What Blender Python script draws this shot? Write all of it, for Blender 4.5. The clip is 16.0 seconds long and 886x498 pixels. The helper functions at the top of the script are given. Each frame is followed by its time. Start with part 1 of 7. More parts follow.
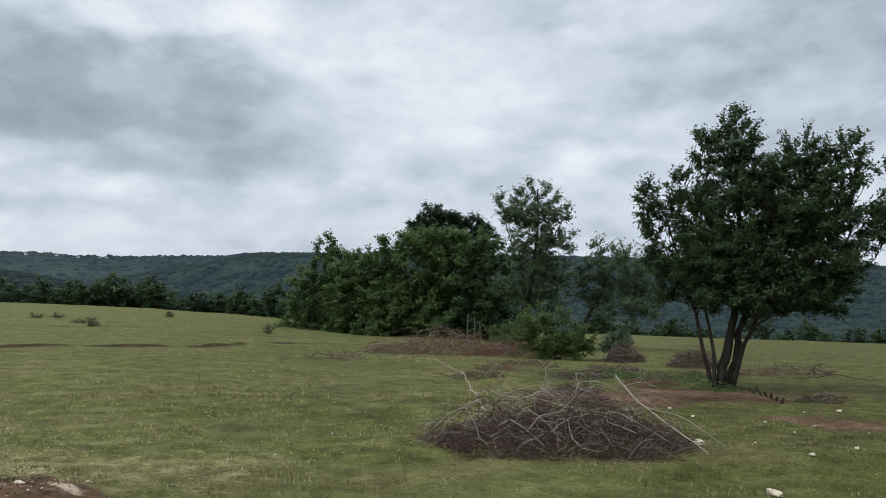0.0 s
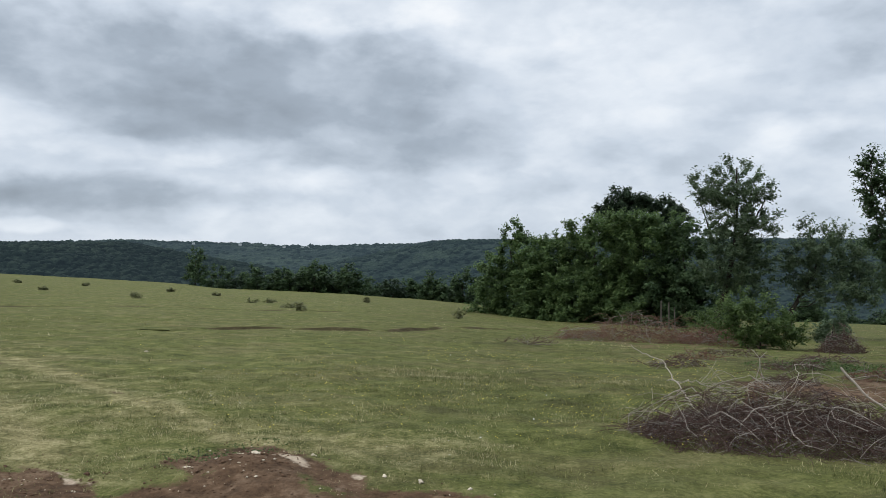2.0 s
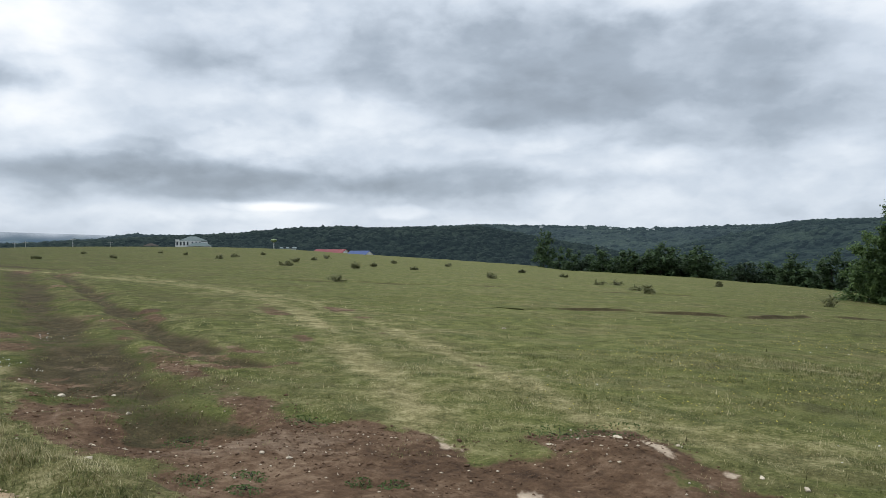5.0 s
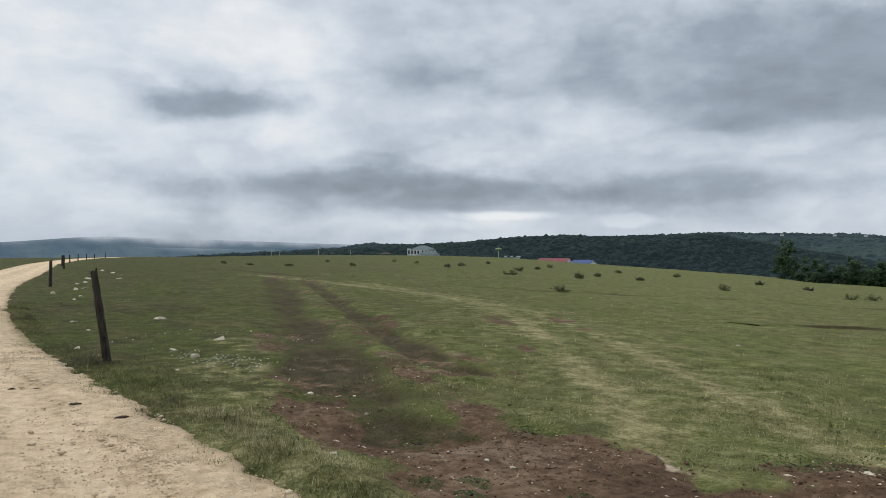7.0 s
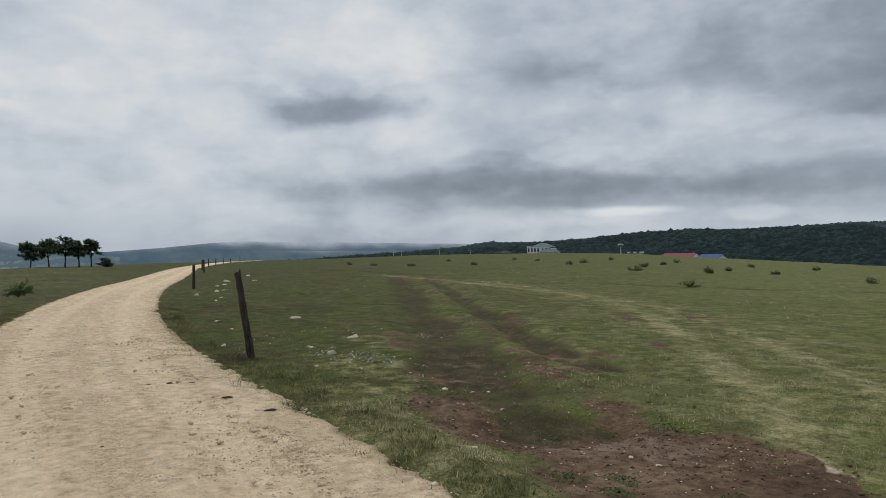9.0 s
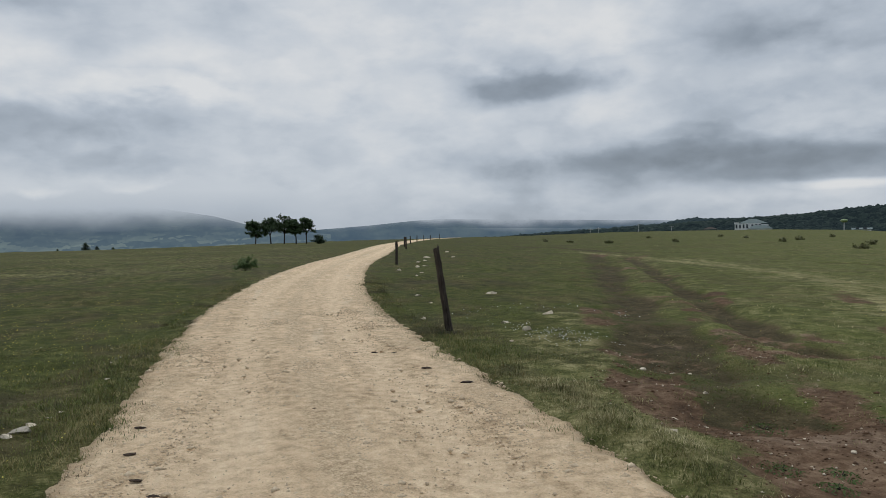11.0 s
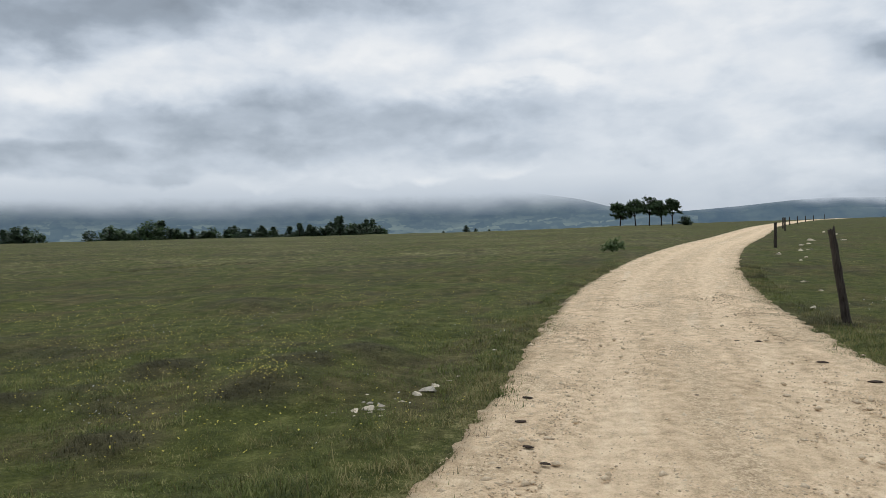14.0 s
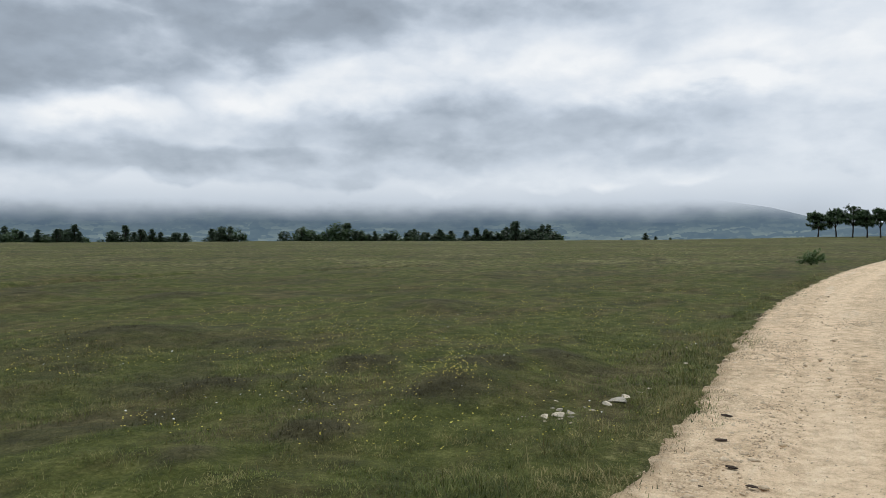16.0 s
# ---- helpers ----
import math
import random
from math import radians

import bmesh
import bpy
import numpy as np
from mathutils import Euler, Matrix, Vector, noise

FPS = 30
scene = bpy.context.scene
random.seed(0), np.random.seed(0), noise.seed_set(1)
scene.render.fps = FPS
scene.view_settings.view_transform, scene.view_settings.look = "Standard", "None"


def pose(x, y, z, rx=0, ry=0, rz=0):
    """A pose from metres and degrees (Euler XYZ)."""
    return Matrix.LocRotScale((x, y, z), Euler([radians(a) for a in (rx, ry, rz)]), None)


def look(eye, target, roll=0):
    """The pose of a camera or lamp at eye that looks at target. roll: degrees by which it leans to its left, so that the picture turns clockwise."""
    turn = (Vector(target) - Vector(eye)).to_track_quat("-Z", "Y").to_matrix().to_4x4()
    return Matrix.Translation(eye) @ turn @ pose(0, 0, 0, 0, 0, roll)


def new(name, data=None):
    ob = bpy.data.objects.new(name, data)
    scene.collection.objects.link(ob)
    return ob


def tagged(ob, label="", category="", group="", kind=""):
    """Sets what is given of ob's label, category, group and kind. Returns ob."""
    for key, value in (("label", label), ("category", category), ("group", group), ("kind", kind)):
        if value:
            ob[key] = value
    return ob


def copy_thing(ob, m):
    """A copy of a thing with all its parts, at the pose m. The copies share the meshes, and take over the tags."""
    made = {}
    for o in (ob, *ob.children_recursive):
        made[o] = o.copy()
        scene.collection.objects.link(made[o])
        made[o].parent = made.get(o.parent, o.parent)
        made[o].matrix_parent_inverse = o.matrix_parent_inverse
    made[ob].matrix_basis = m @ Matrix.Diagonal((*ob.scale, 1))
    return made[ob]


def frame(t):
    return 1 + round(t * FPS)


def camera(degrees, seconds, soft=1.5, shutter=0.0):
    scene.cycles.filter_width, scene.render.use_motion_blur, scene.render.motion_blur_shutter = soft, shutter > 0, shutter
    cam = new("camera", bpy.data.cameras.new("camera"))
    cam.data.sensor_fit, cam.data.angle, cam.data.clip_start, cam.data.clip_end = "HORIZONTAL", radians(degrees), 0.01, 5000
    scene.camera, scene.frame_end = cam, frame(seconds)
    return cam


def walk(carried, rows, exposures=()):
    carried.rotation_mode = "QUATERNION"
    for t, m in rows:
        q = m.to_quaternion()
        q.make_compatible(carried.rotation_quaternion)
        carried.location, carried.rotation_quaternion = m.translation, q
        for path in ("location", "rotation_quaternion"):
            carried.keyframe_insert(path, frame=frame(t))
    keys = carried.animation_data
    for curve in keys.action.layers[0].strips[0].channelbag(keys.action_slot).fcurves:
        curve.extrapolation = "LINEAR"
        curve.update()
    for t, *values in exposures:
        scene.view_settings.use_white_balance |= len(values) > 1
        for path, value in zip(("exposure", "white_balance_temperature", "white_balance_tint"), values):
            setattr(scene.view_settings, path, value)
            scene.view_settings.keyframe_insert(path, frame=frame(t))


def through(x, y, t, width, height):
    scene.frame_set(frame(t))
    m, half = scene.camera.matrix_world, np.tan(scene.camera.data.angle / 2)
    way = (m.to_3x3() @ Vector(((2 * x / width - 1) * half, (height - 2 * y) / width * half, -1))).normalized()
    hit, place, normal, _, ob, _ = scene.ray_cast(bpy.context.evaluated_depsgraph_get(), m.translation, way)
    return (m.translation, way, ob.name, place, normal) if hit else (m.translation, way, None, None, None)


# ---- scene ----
cam = camera(59.8, 16.0, soft=0.6)
# seconds, place in metres, turn in degrees
PATH = [
    (0, 0.000, -0.000, 1.566, 92.49, -0.31, -1.05),
    (0.5, -0.018, 0.010, 1.567, 91.52, -0.12, 4.25),
    (1, -0.072, 0.044, 1.558, 90.65, 0.35, 8.69),
    (1.5, -0.109, 0.038, 1.566, 91.03, 0.52, 10.71),
    (2, -0.147, 0.011, 1.568, 91.42, 0.14, 12.65),
    (2.5, -0.224, 0.036, 1.553, 91.52, 0.04, 15.93),
    (3, -0.280, 0.034, 1.548, 91.45, -0.20, 19.68),
    (3.5, -0.338, 0.102, 1.534, 90.80, -0.45, 24.56),
    (4, -0.342, 0.147, 1.534, 90.76, -0.51, 28.73),
    (4.5, -0.356, 0.164, 1.540, 90.35, -0.23, 33.07),
    (5, -0.367, 0.177, 1.538, 90.19, 0.10, 37.86),
    (5.2, -0.366, 0.182, 1.538, 90.31, 0.23, 40.10),
    (7.3, -0.295, 0.077, 1.594, 90.87, 0.10, 55.65),
    (7.5, -0.318, 0.045, 1.591, 90.93, 0.40, 56.41),
    (8, -0.343, 0.002, 1.587, 91.21, 0.93, 58.98),
    (8.2, -0.366, 0.013, 1.579, 91.04, 1.11, 60.12),
    (10.3, -0.387, -0.017, 1.548, 90.16, 0.49, 70.34),
    (10.5, -0.405, -0.002, 1.543, 89.82, 0.73, 72.44),
    (11, -0.412, 0.032, 1.545, 89.33, 0.95, 77.73),
    (11.5, -0.415, 0.030, 1.545, 89.30, 1.02, 82.46),
    (12, -0.463, 0.023, 1.533, 89.26, 1.00, 86.79),
    (12.5, -0.480, 0.019, 1.524, 88.86, 0.86, 90.96),
    (13, -0.473, -0.016, 1.528, 88.50, 1.24, 96.06),
    (13.5, -0.465, -0.071, 1.533, 88.59, 1.41, 100.35),
    (14, -0.453, -0.120, 1.535, 88.47, 1.10, 104.30),
    (14.5, -0.446, -0.164, 1.534, 88.24, 0.70, 108.06),
    (15, -0.424, -0.213, 1.533, 88.42, 0.40, 111.97),
    (15.5, -0.372, -0.246, 1.535, 88.84, 0.14, 114.84),
    (16, -0.355, -0.262, 1.538, 89.00, -0.07, 117.25),
]
walk(cam, [(t, pose(*row)) for t, *row in PATH],
     exposures=[(0.0, 0.10), (4.0, 0.19), (5.0, 0.19), (7.5, -0.20), (8.0, -0.27), (10.5, -0.40), (11.5, -0.32), (12.5, -0.23), (14.0, -0.08), (16.0, 0.0)])

# ---- sky and light ----
# cloud masses: bearing, elevation, half width, half height (degrees), weight (dark minus, bright plus)
CLOUDS_DARK = [
    (21.3, 13.0, 10.1, 4.2, -0.2), (-21.9, 15.98, 14.5, 3.3, -0.12), (13.6, 8.65, 13.2, 1.2, -0.06), (32.4, 13.14, 17.5, 4.4, -0.2), (18.2, 8.39, 7.5, 2.0, -0.13), (37.4, 5.16, 16.7, 1.1, -0.13),
    (28.8, 13.26, 14.5, 4.2, -0.16), (16.0, 8.89, 10.1, 2.4, -0.1), (57.4, 4.99, 17.5, 1.6, -0.18), (71.1, 11.37, 5.3, 1.3, -0.2), (62.6, 5.1, 14.9, 1.6, -0.15), (58.4, 7.37, 3.9, 0.6, -0.1),
    (51.2, 8.28, 5.7, 0.5, -0.08), (38.4, 12.59, 16.7, 4.2, -0.14), (69.6, 11.64, 5.3, 1.6, -0.06), (60.6, 5.42, 14.5, 1.6, -0.08), (108.8, 14.91, 9.6, 1.8, -0.12), (105.5, 8.42, 14.5, 1.3, -0.1),
    (129.8, 14.62, 11.4, 2.4, -0.25), (115.1, 7.55, 18.4, 2.0, -0.14), (102.3, 5.99, 6.6, 1.3, -0.1), (145.1, 12.25, 11.4, 3.7, -0.26), (131.0, 15.71, 18.4, 2.0, -0.22), (138.6, 5.51, 14.9, 1.2, -0.17),
    (115.8, 16.16, 8.8, 1.8, -0.1), (108.3, 8.32, 11.4, 1.3, -0.13)]
CLOUDS_BRIGHT = [
    (8.5, 17.05, 7.5, 3.5, 0.08), (-12.9, 9.5, 3.5, 1.0, 0.1), (26.4, 6.58, 7.5, 1.1, 0.07), (0.5, 12.91, 9.6, 3.1, 0.06), (47.5, 9.18, 7.0, 2.6, 0.15), (17.4, 18.99, 7.0, 1.5, 0.13),
    (31.5, 8.58, 4.8, 1.0, 0.09), (4.6, 11.14, 8.8, 3.9, 0.06), (50.4, 10.39, 6.6, 1.6, 0.14), (40.5, 9.19, 4.8, 1.3, 0.11), (64.8, 10.62, 5.7, 2.6, 0.12), (50.0, 3.28, 3.9, 0.4, 0.2),
    (40.5, 2.96, 1.8, 0.4, 0.12), (31.7, 8.11, 5.7, 1.0, 0.08), (69.1, 15.68, 8.3, 2.6, 0.12), (80.6, 8.16, 8.8, 2.2, 0.07), (50.4, 9.69, 6.6, 1.3, 0.06), (84.4, 15.19, 5.3, 3.5, 0.08),
    (99.1, 10.59, 8.8, 1.3, 0.16), (91.5, 12.94, 11.0, 2.6, 0.1), (80.7, 11.32, 4.8, 3.9, 0.06), (54.7, 3.03, 6.6, 0.7, 0.1), (123.2, 10.69, 7.9, 1.5, 0.16), (110.0, 12.95, 6.6, 2.2, 0.12),
    (98.8, 10.57, 3.9, 1.2, 0.16), (89.1, 11.43, 5.7, 2.6, 0.12), (142.1, 8.17, 5.7, 1.0, 0.22), (132.2, 10.08, 4.8, 1.6, 0.17), (123.3, 10.58, 5.3, 1.8, 0.17), (98.5, 10.69, 4.8, 1.3, 0.15),
    (116.6, 12.65, 7.9, 1.5, 0.1)]
# sheets of cloud with clearer edges: bearing, elevation, half width, half height, weight, rise for each degree
SHEETS = [(70.3, 10.9, 5.4, 0.9, -0.15, -0.12), (61.0, 6.0, 13, 0.8, -0.12, -0.09), (49.6, 3.4, 3.2, 0.30, 0.12, 0.0), (143.4, 8.1, 2.6, 0.6, 0.08, 0.0),
          (50, 5.2, 10, 0.7, -0.08, 0.03), (86, 13.0, 3.0, 1.0, 0.07, 0.0)]
SUN_BEARING, SUN_HEIGHT = 112.0, 52.0

world = bpy.data.worlds.new("overcast_sky")
scene.world = world
world.use_nodes = True
wt = world.node_tree
wt.nodes.clear()


def wnode(kind, **sets):
    n = wt.nodes.new(kind)
    for key, value in sets.items():
        if key == "op":
            n.operation = value
        elif key == "clamp":
            n.use_clamp = value
    return n


def wmath(op, a, b=None, c=None, clamp=False):
    n = wnode("ShaderNodeMath", op=op, clamp=clamp)
    for i, v in enumerate((a, b, c)):
        if v is None:
            continue
        if isinstance(v, (int, float)):
            n.inputs[i].default_value = v
        else:
            wt.links.new(v, n.inputs[i])
    return n.outputs[0]


def wnoise(vector, scale, detail, rough, distort=0.0):
    n = wnode("ShaderNodeTexNoise")
    n.inputs["Scale"].default_value = scale
    n.inputs["Detail"].default_value = detail
    n.inputs["Roughness"].default_value = rough
    n.inputs["Distortion"].default_value = distort
    wt.links.new(vector, n.inputs["Vector"])
    return n.outputs["Fac"]


coord = wnode("ShaderNodeTexCoord").outputs["Generated"]
sep = wnode("ShaderNodeSeparateXYZ")
wt.links.new(coord, sep.inputs[0])
sx, sy, sz = sep.outputs


def stretched(kx, ky, kz):
    n = wnode("ShaderNodeVectorMath", op="MULTIPLY")
    wt.links.new(coord, n.inputs[0])
    n.inputs[1].default_value = (kx, ky, kz)
    return n.outputs[0]


broad = wnoise(stretched(1, 1, 2.4), 2.6, 6.0, 0.46, 0.25)
fine = wnoise(stretched(1, 1, 2.0), 7.0, 7.0, 0.50, 0.20)
puffs = wnoise(stretched(1, 1, 1.3), 11.0, 8.0, 0.50, 0.2)
bend_a = wmath("MULTIPLY", wmath("SUBTRACT", broad, 0.5), 8.0)
height0 = wmath("MULTIPLY", wmath("ARCSINE", sz), 57.29578)
bend_e = wmath("MULTIPLY", wmath("SUBTRACT", fine, 0.5), wmath("MINIMUM", wmath("MULTIPLY", height0, 0.55), 6.0))
bearing0 = wmath("MULTIPLY", wmath("ARCTAN2", wmath("MULTIPLY", sx, -1.0), sy), 57.29578)
bearing = wmath("ADD", bearing0, bend_a)
height = wmath("ADD", height0, bend_e)
value = wmath("ADD", wmath("MULTIPLY", wmath("SUBTRACT", broad, 0.5), 0.26), 0.632)
# the overcast thins towards the middle of the turn
thin = wmath("POWER", 2.718, wmath("MULTIPLY", wmath("POWER", wmath("MULTIPLY", wmath("SUBTRACT", bearing0, 92.0), 1 / 34.0), 2.0), -1.0))
value = wmath("MULTIPLY_ADD", thin, 0.125, value)
value = wmath("ADD", value, wmath("MULTIPLY", wmath("SUBTRACT", fine, 0.5), 0.26))
# thinner sheets of cloud with clear edges, over one another
for sheet_scale, sheet_level, sheet_weight in ((4.6, 0.50, 0.09), (7.4, 0.52, -0.06), (11.0, 0.50, 0.075), (19.0, 0.50, 0.04)):
    sheet = wnoise(stretched(1, 1, 2.1), sheet_scale, 10.0, 0.50, 0.15)
    sheet = wmath("MULTIPLY", wmath("SUBTRACT", sheet, sheet_level - 0.07), 7.0, clamp=True)
    value = wmath("MULTIPLY_ADD", sheet, sheet_weight, wmath("ADD", value, -0.5 * sheet_weight))
def mass(a, e, wa, we):
    """How far a soft, ragged cloud mass covers the sky at a place."""
    da = wmath("MULTIPLY", wmath("SUBTRACT", bearing, float(a)), 1.0 / wa)
    de = wmath("MULTIPLY", wmath("SUBTRACT", height, float(e)), 1.0 / we)
    d2 = wmath("ADD", wmath("MULTIPLY", da, da), wmath("MULTIPLY", de, de))
    rag = wmath("ADD", wmath("MULTIPLY_ADD", wmath("SUBTRACT", puffs, 0.5), 1.5, wmath("SQRT", d2)), wmath("MULTIPLY", wmath("SUBTRACT", broad, 0.5), 1.0))
    body = wmath("MULTIPLY", wmath("SUBTRACT", 1.5, rag), 0.95, clamp=True)
    return wmath("MULTIPLY", wmath("MULTIPLY", body, body), wmath("MULTIPLY_ADD", body, -2.0, 3.0))


for masses, sign in ((CLOUDS_DARK, -1.0), (CLOUDS_BRIGHT, 1.0)):
    most = None
    for a, e, wa, we, weight in masses:
        one = wmath("MULTIPLY", mass(a, e, wa, we), 1.35 * abs(weight))
        most = one if most is None else wmath("MAXIMUM", most, one)
    value = wmath("MULTIPLY_ADD", most, sign, value)
for a, e, wa, we, weight, slope in SHEETS:
    off = wmath("SUBTRACT", bearing0, float(a))
    da = wmath("MULTIPLY", off, 1.0 / wa)
    de = wmath("MULTIPLY", wmath("SUBTRACT", height0, wmath("MULTIPLY_ADD", off, slope, float(e))), 1.0 / we)
    d = wmath("SQRT", wmath("ADD", wmath("MULTIPLY", da, da), wmath("MULTIPLY", de, de)))
    d = wmath("ADD", wmath("MULTIPLY_ADD", wmath("SUBTRACT", puffs, 0.5), 2.6, d), wmath("MULTIPLY", wmath("SUBTRACT", fine, 0.5), 1.6))
    body = wmath("MULTIPLY", wmath("SUBTRACT", 1.5, d), 0.95, clamp=True)
    body = wmath("MULTIPLY", wmath("MULTIPLY", body, body), wmath("MULTIPLY_ADD", body, -2.0, 3.0))
    value = wmath("MULTIPLY_ADD", body, weight, value)
# murk under the cloud towards the far valley
murk = wmath("POWER", 2.718, wmath("MULTIPLY", wmath("POWER", wmath("MULTIPLY", wmath("SUBTRACT", bearing0, 72.0), 1 / 13.0), 2.0), -1.0))
murk = wmath("MULTIPLY", murk, wmath("MULTIPLY", wmath("SUBTRACT", 4.0, height0), 0.28, clamp=True))
value = wmath("MULTIPLY_ADD", murk, -0.24, value)
# a bank of low cloud with a puffed top lies along the mountains
window = wmath("MULTIPLY", wmath("SUBTRACT", bearing0, 78.0), 1 / 14.0, clamp=True)
near_bend = wmath("POWER", 2.718, wmath("MULTIPLY", wmath("POWER", wmath("MULTIPLY", wmath("SUBTRACT", bearing0, 94.0), 1 / 6.0), 2.0), -1.0))
billow = wnoise(stretched(1, 1, 1.0), 13.0, 4.0, 0.42, 0.1)
top = wmath("ADD", wmath("ADD", wmath("ADD", wmath("MULTIPLY", wmath("SUBTRACT", billow, 0.5), 3.6), wmath("MULTIPLY", wmath("SUBTRACT", puffs, 0.5), 2.2)), 3.5), wmath("MULTIPLY", near_bend, 1.1))
bank = wmath("MULTIPLY", wmath("MULTIPLY", wmath("ADD", wmath("SUBTRACT", top, height0), 0.25), 2.1, clamp=True), window)
glow = wmath("ADD", 0.50, wmath("MULTIPLY", wmath("MULTIPLY", wmath("SUBTRACT", height0, 1.4), 1 / 2.4, clamp=True), 0.26))
glow = wmath("ADD", glow, wmath("MULTIPLY", wmath("SUBTRACT", fine, 0.5), 0.14))
value = wmath("ADD", wmath("MULTIPLY", value, wmath("SUBTRACT", 1.0, bank)), wmath("MULTIPLY", glow, bank))
tones = wnode("ShaderNodeValToRGB")
wt.links.new(value, tones.inputs[0])
ramp_c = tones.color_ramp
ramp_c.elements[0].position, ramp_c.elements[0].color = 0.15, (0.235, 0.275, 0.325, 1)
ramp_c.elements[1].position, ramp_c.elements[1].color = 1.0, (0.90, 0.92, 0.94, 1)
for p, c in ((0.40, (0.358, 0.417, 0.491, 1)), (0.62, (0.552, 0.620, 0.708, 1)), (0.80, (0.713, 0.769, 0.838, 1))):
    ramp_c.elements.new(p).color = c
# an overcast sky is brightest overhead
lift = wmath("ADD", 1.0, wmath("MULTIPLY", wmath("MULTIPLY", wmath("SUBTRACT", height0, 22.0), 1 / 45.0, clamp=True), 0.9))
bright = wnode("ShaderNodeVectorMath", op="SCALE")
wt.links.new(tones.outputs[0], bright.inputs[0])
wt.links.new(lift, bright.inputs["Scale"])
clear = wnode("ShaderNodeTexSky")
clear.sky_type, clear.sun_disc = "NISHITA", False
clear.sun_elevation, clear.sun_rotation = radians(SUN_HEIGHT), radians(-SUN_BEARING)
bg_clear, bg_cloud = wnode("ShaderNodeBackground"), wnode("ShaderNodeBackground")
wt.links.new(clear.outputs[0], bg_clear.inputs[0])
bg_clear.inputs[1].default_value = 0.10
wt.links.new(bright.outputs[0], bg_cloud.inputs[0])
bg_cloud.inputs[1].default_value = 1.0
both, out = wnode("ShaderNodeMixShader"), wnode("ShaderNodeOutputWorld")
both.inputs[0].default_value = 0.96
wt.links.new(bg_clear.outputs[0], both.inputs[1])
wt.links.new(bg_cloud.outputs[0], both.inputs[2])
wt.links.new(both.outputs[0], out.inputs[0])

sun_data = bpy.data.lights.new("sun", "SUN")
sun_data.energy, sun_data.angle, sun_data.color = 1.1, radians(35), (1.0, 0.97, 0.92)
sun = new("sun", sun_data)
sb, sh = radians(SUN_BEARING), radians(SUN_HEIGHT)
sun.matrix_world = look((0, 0, 60), (60 * math.sin(sb) * math.cos(sh), -60 * math.cos(sb) * math.cos(sh), 60 - 60 * math.sin(sh)))

# ---- materials ----


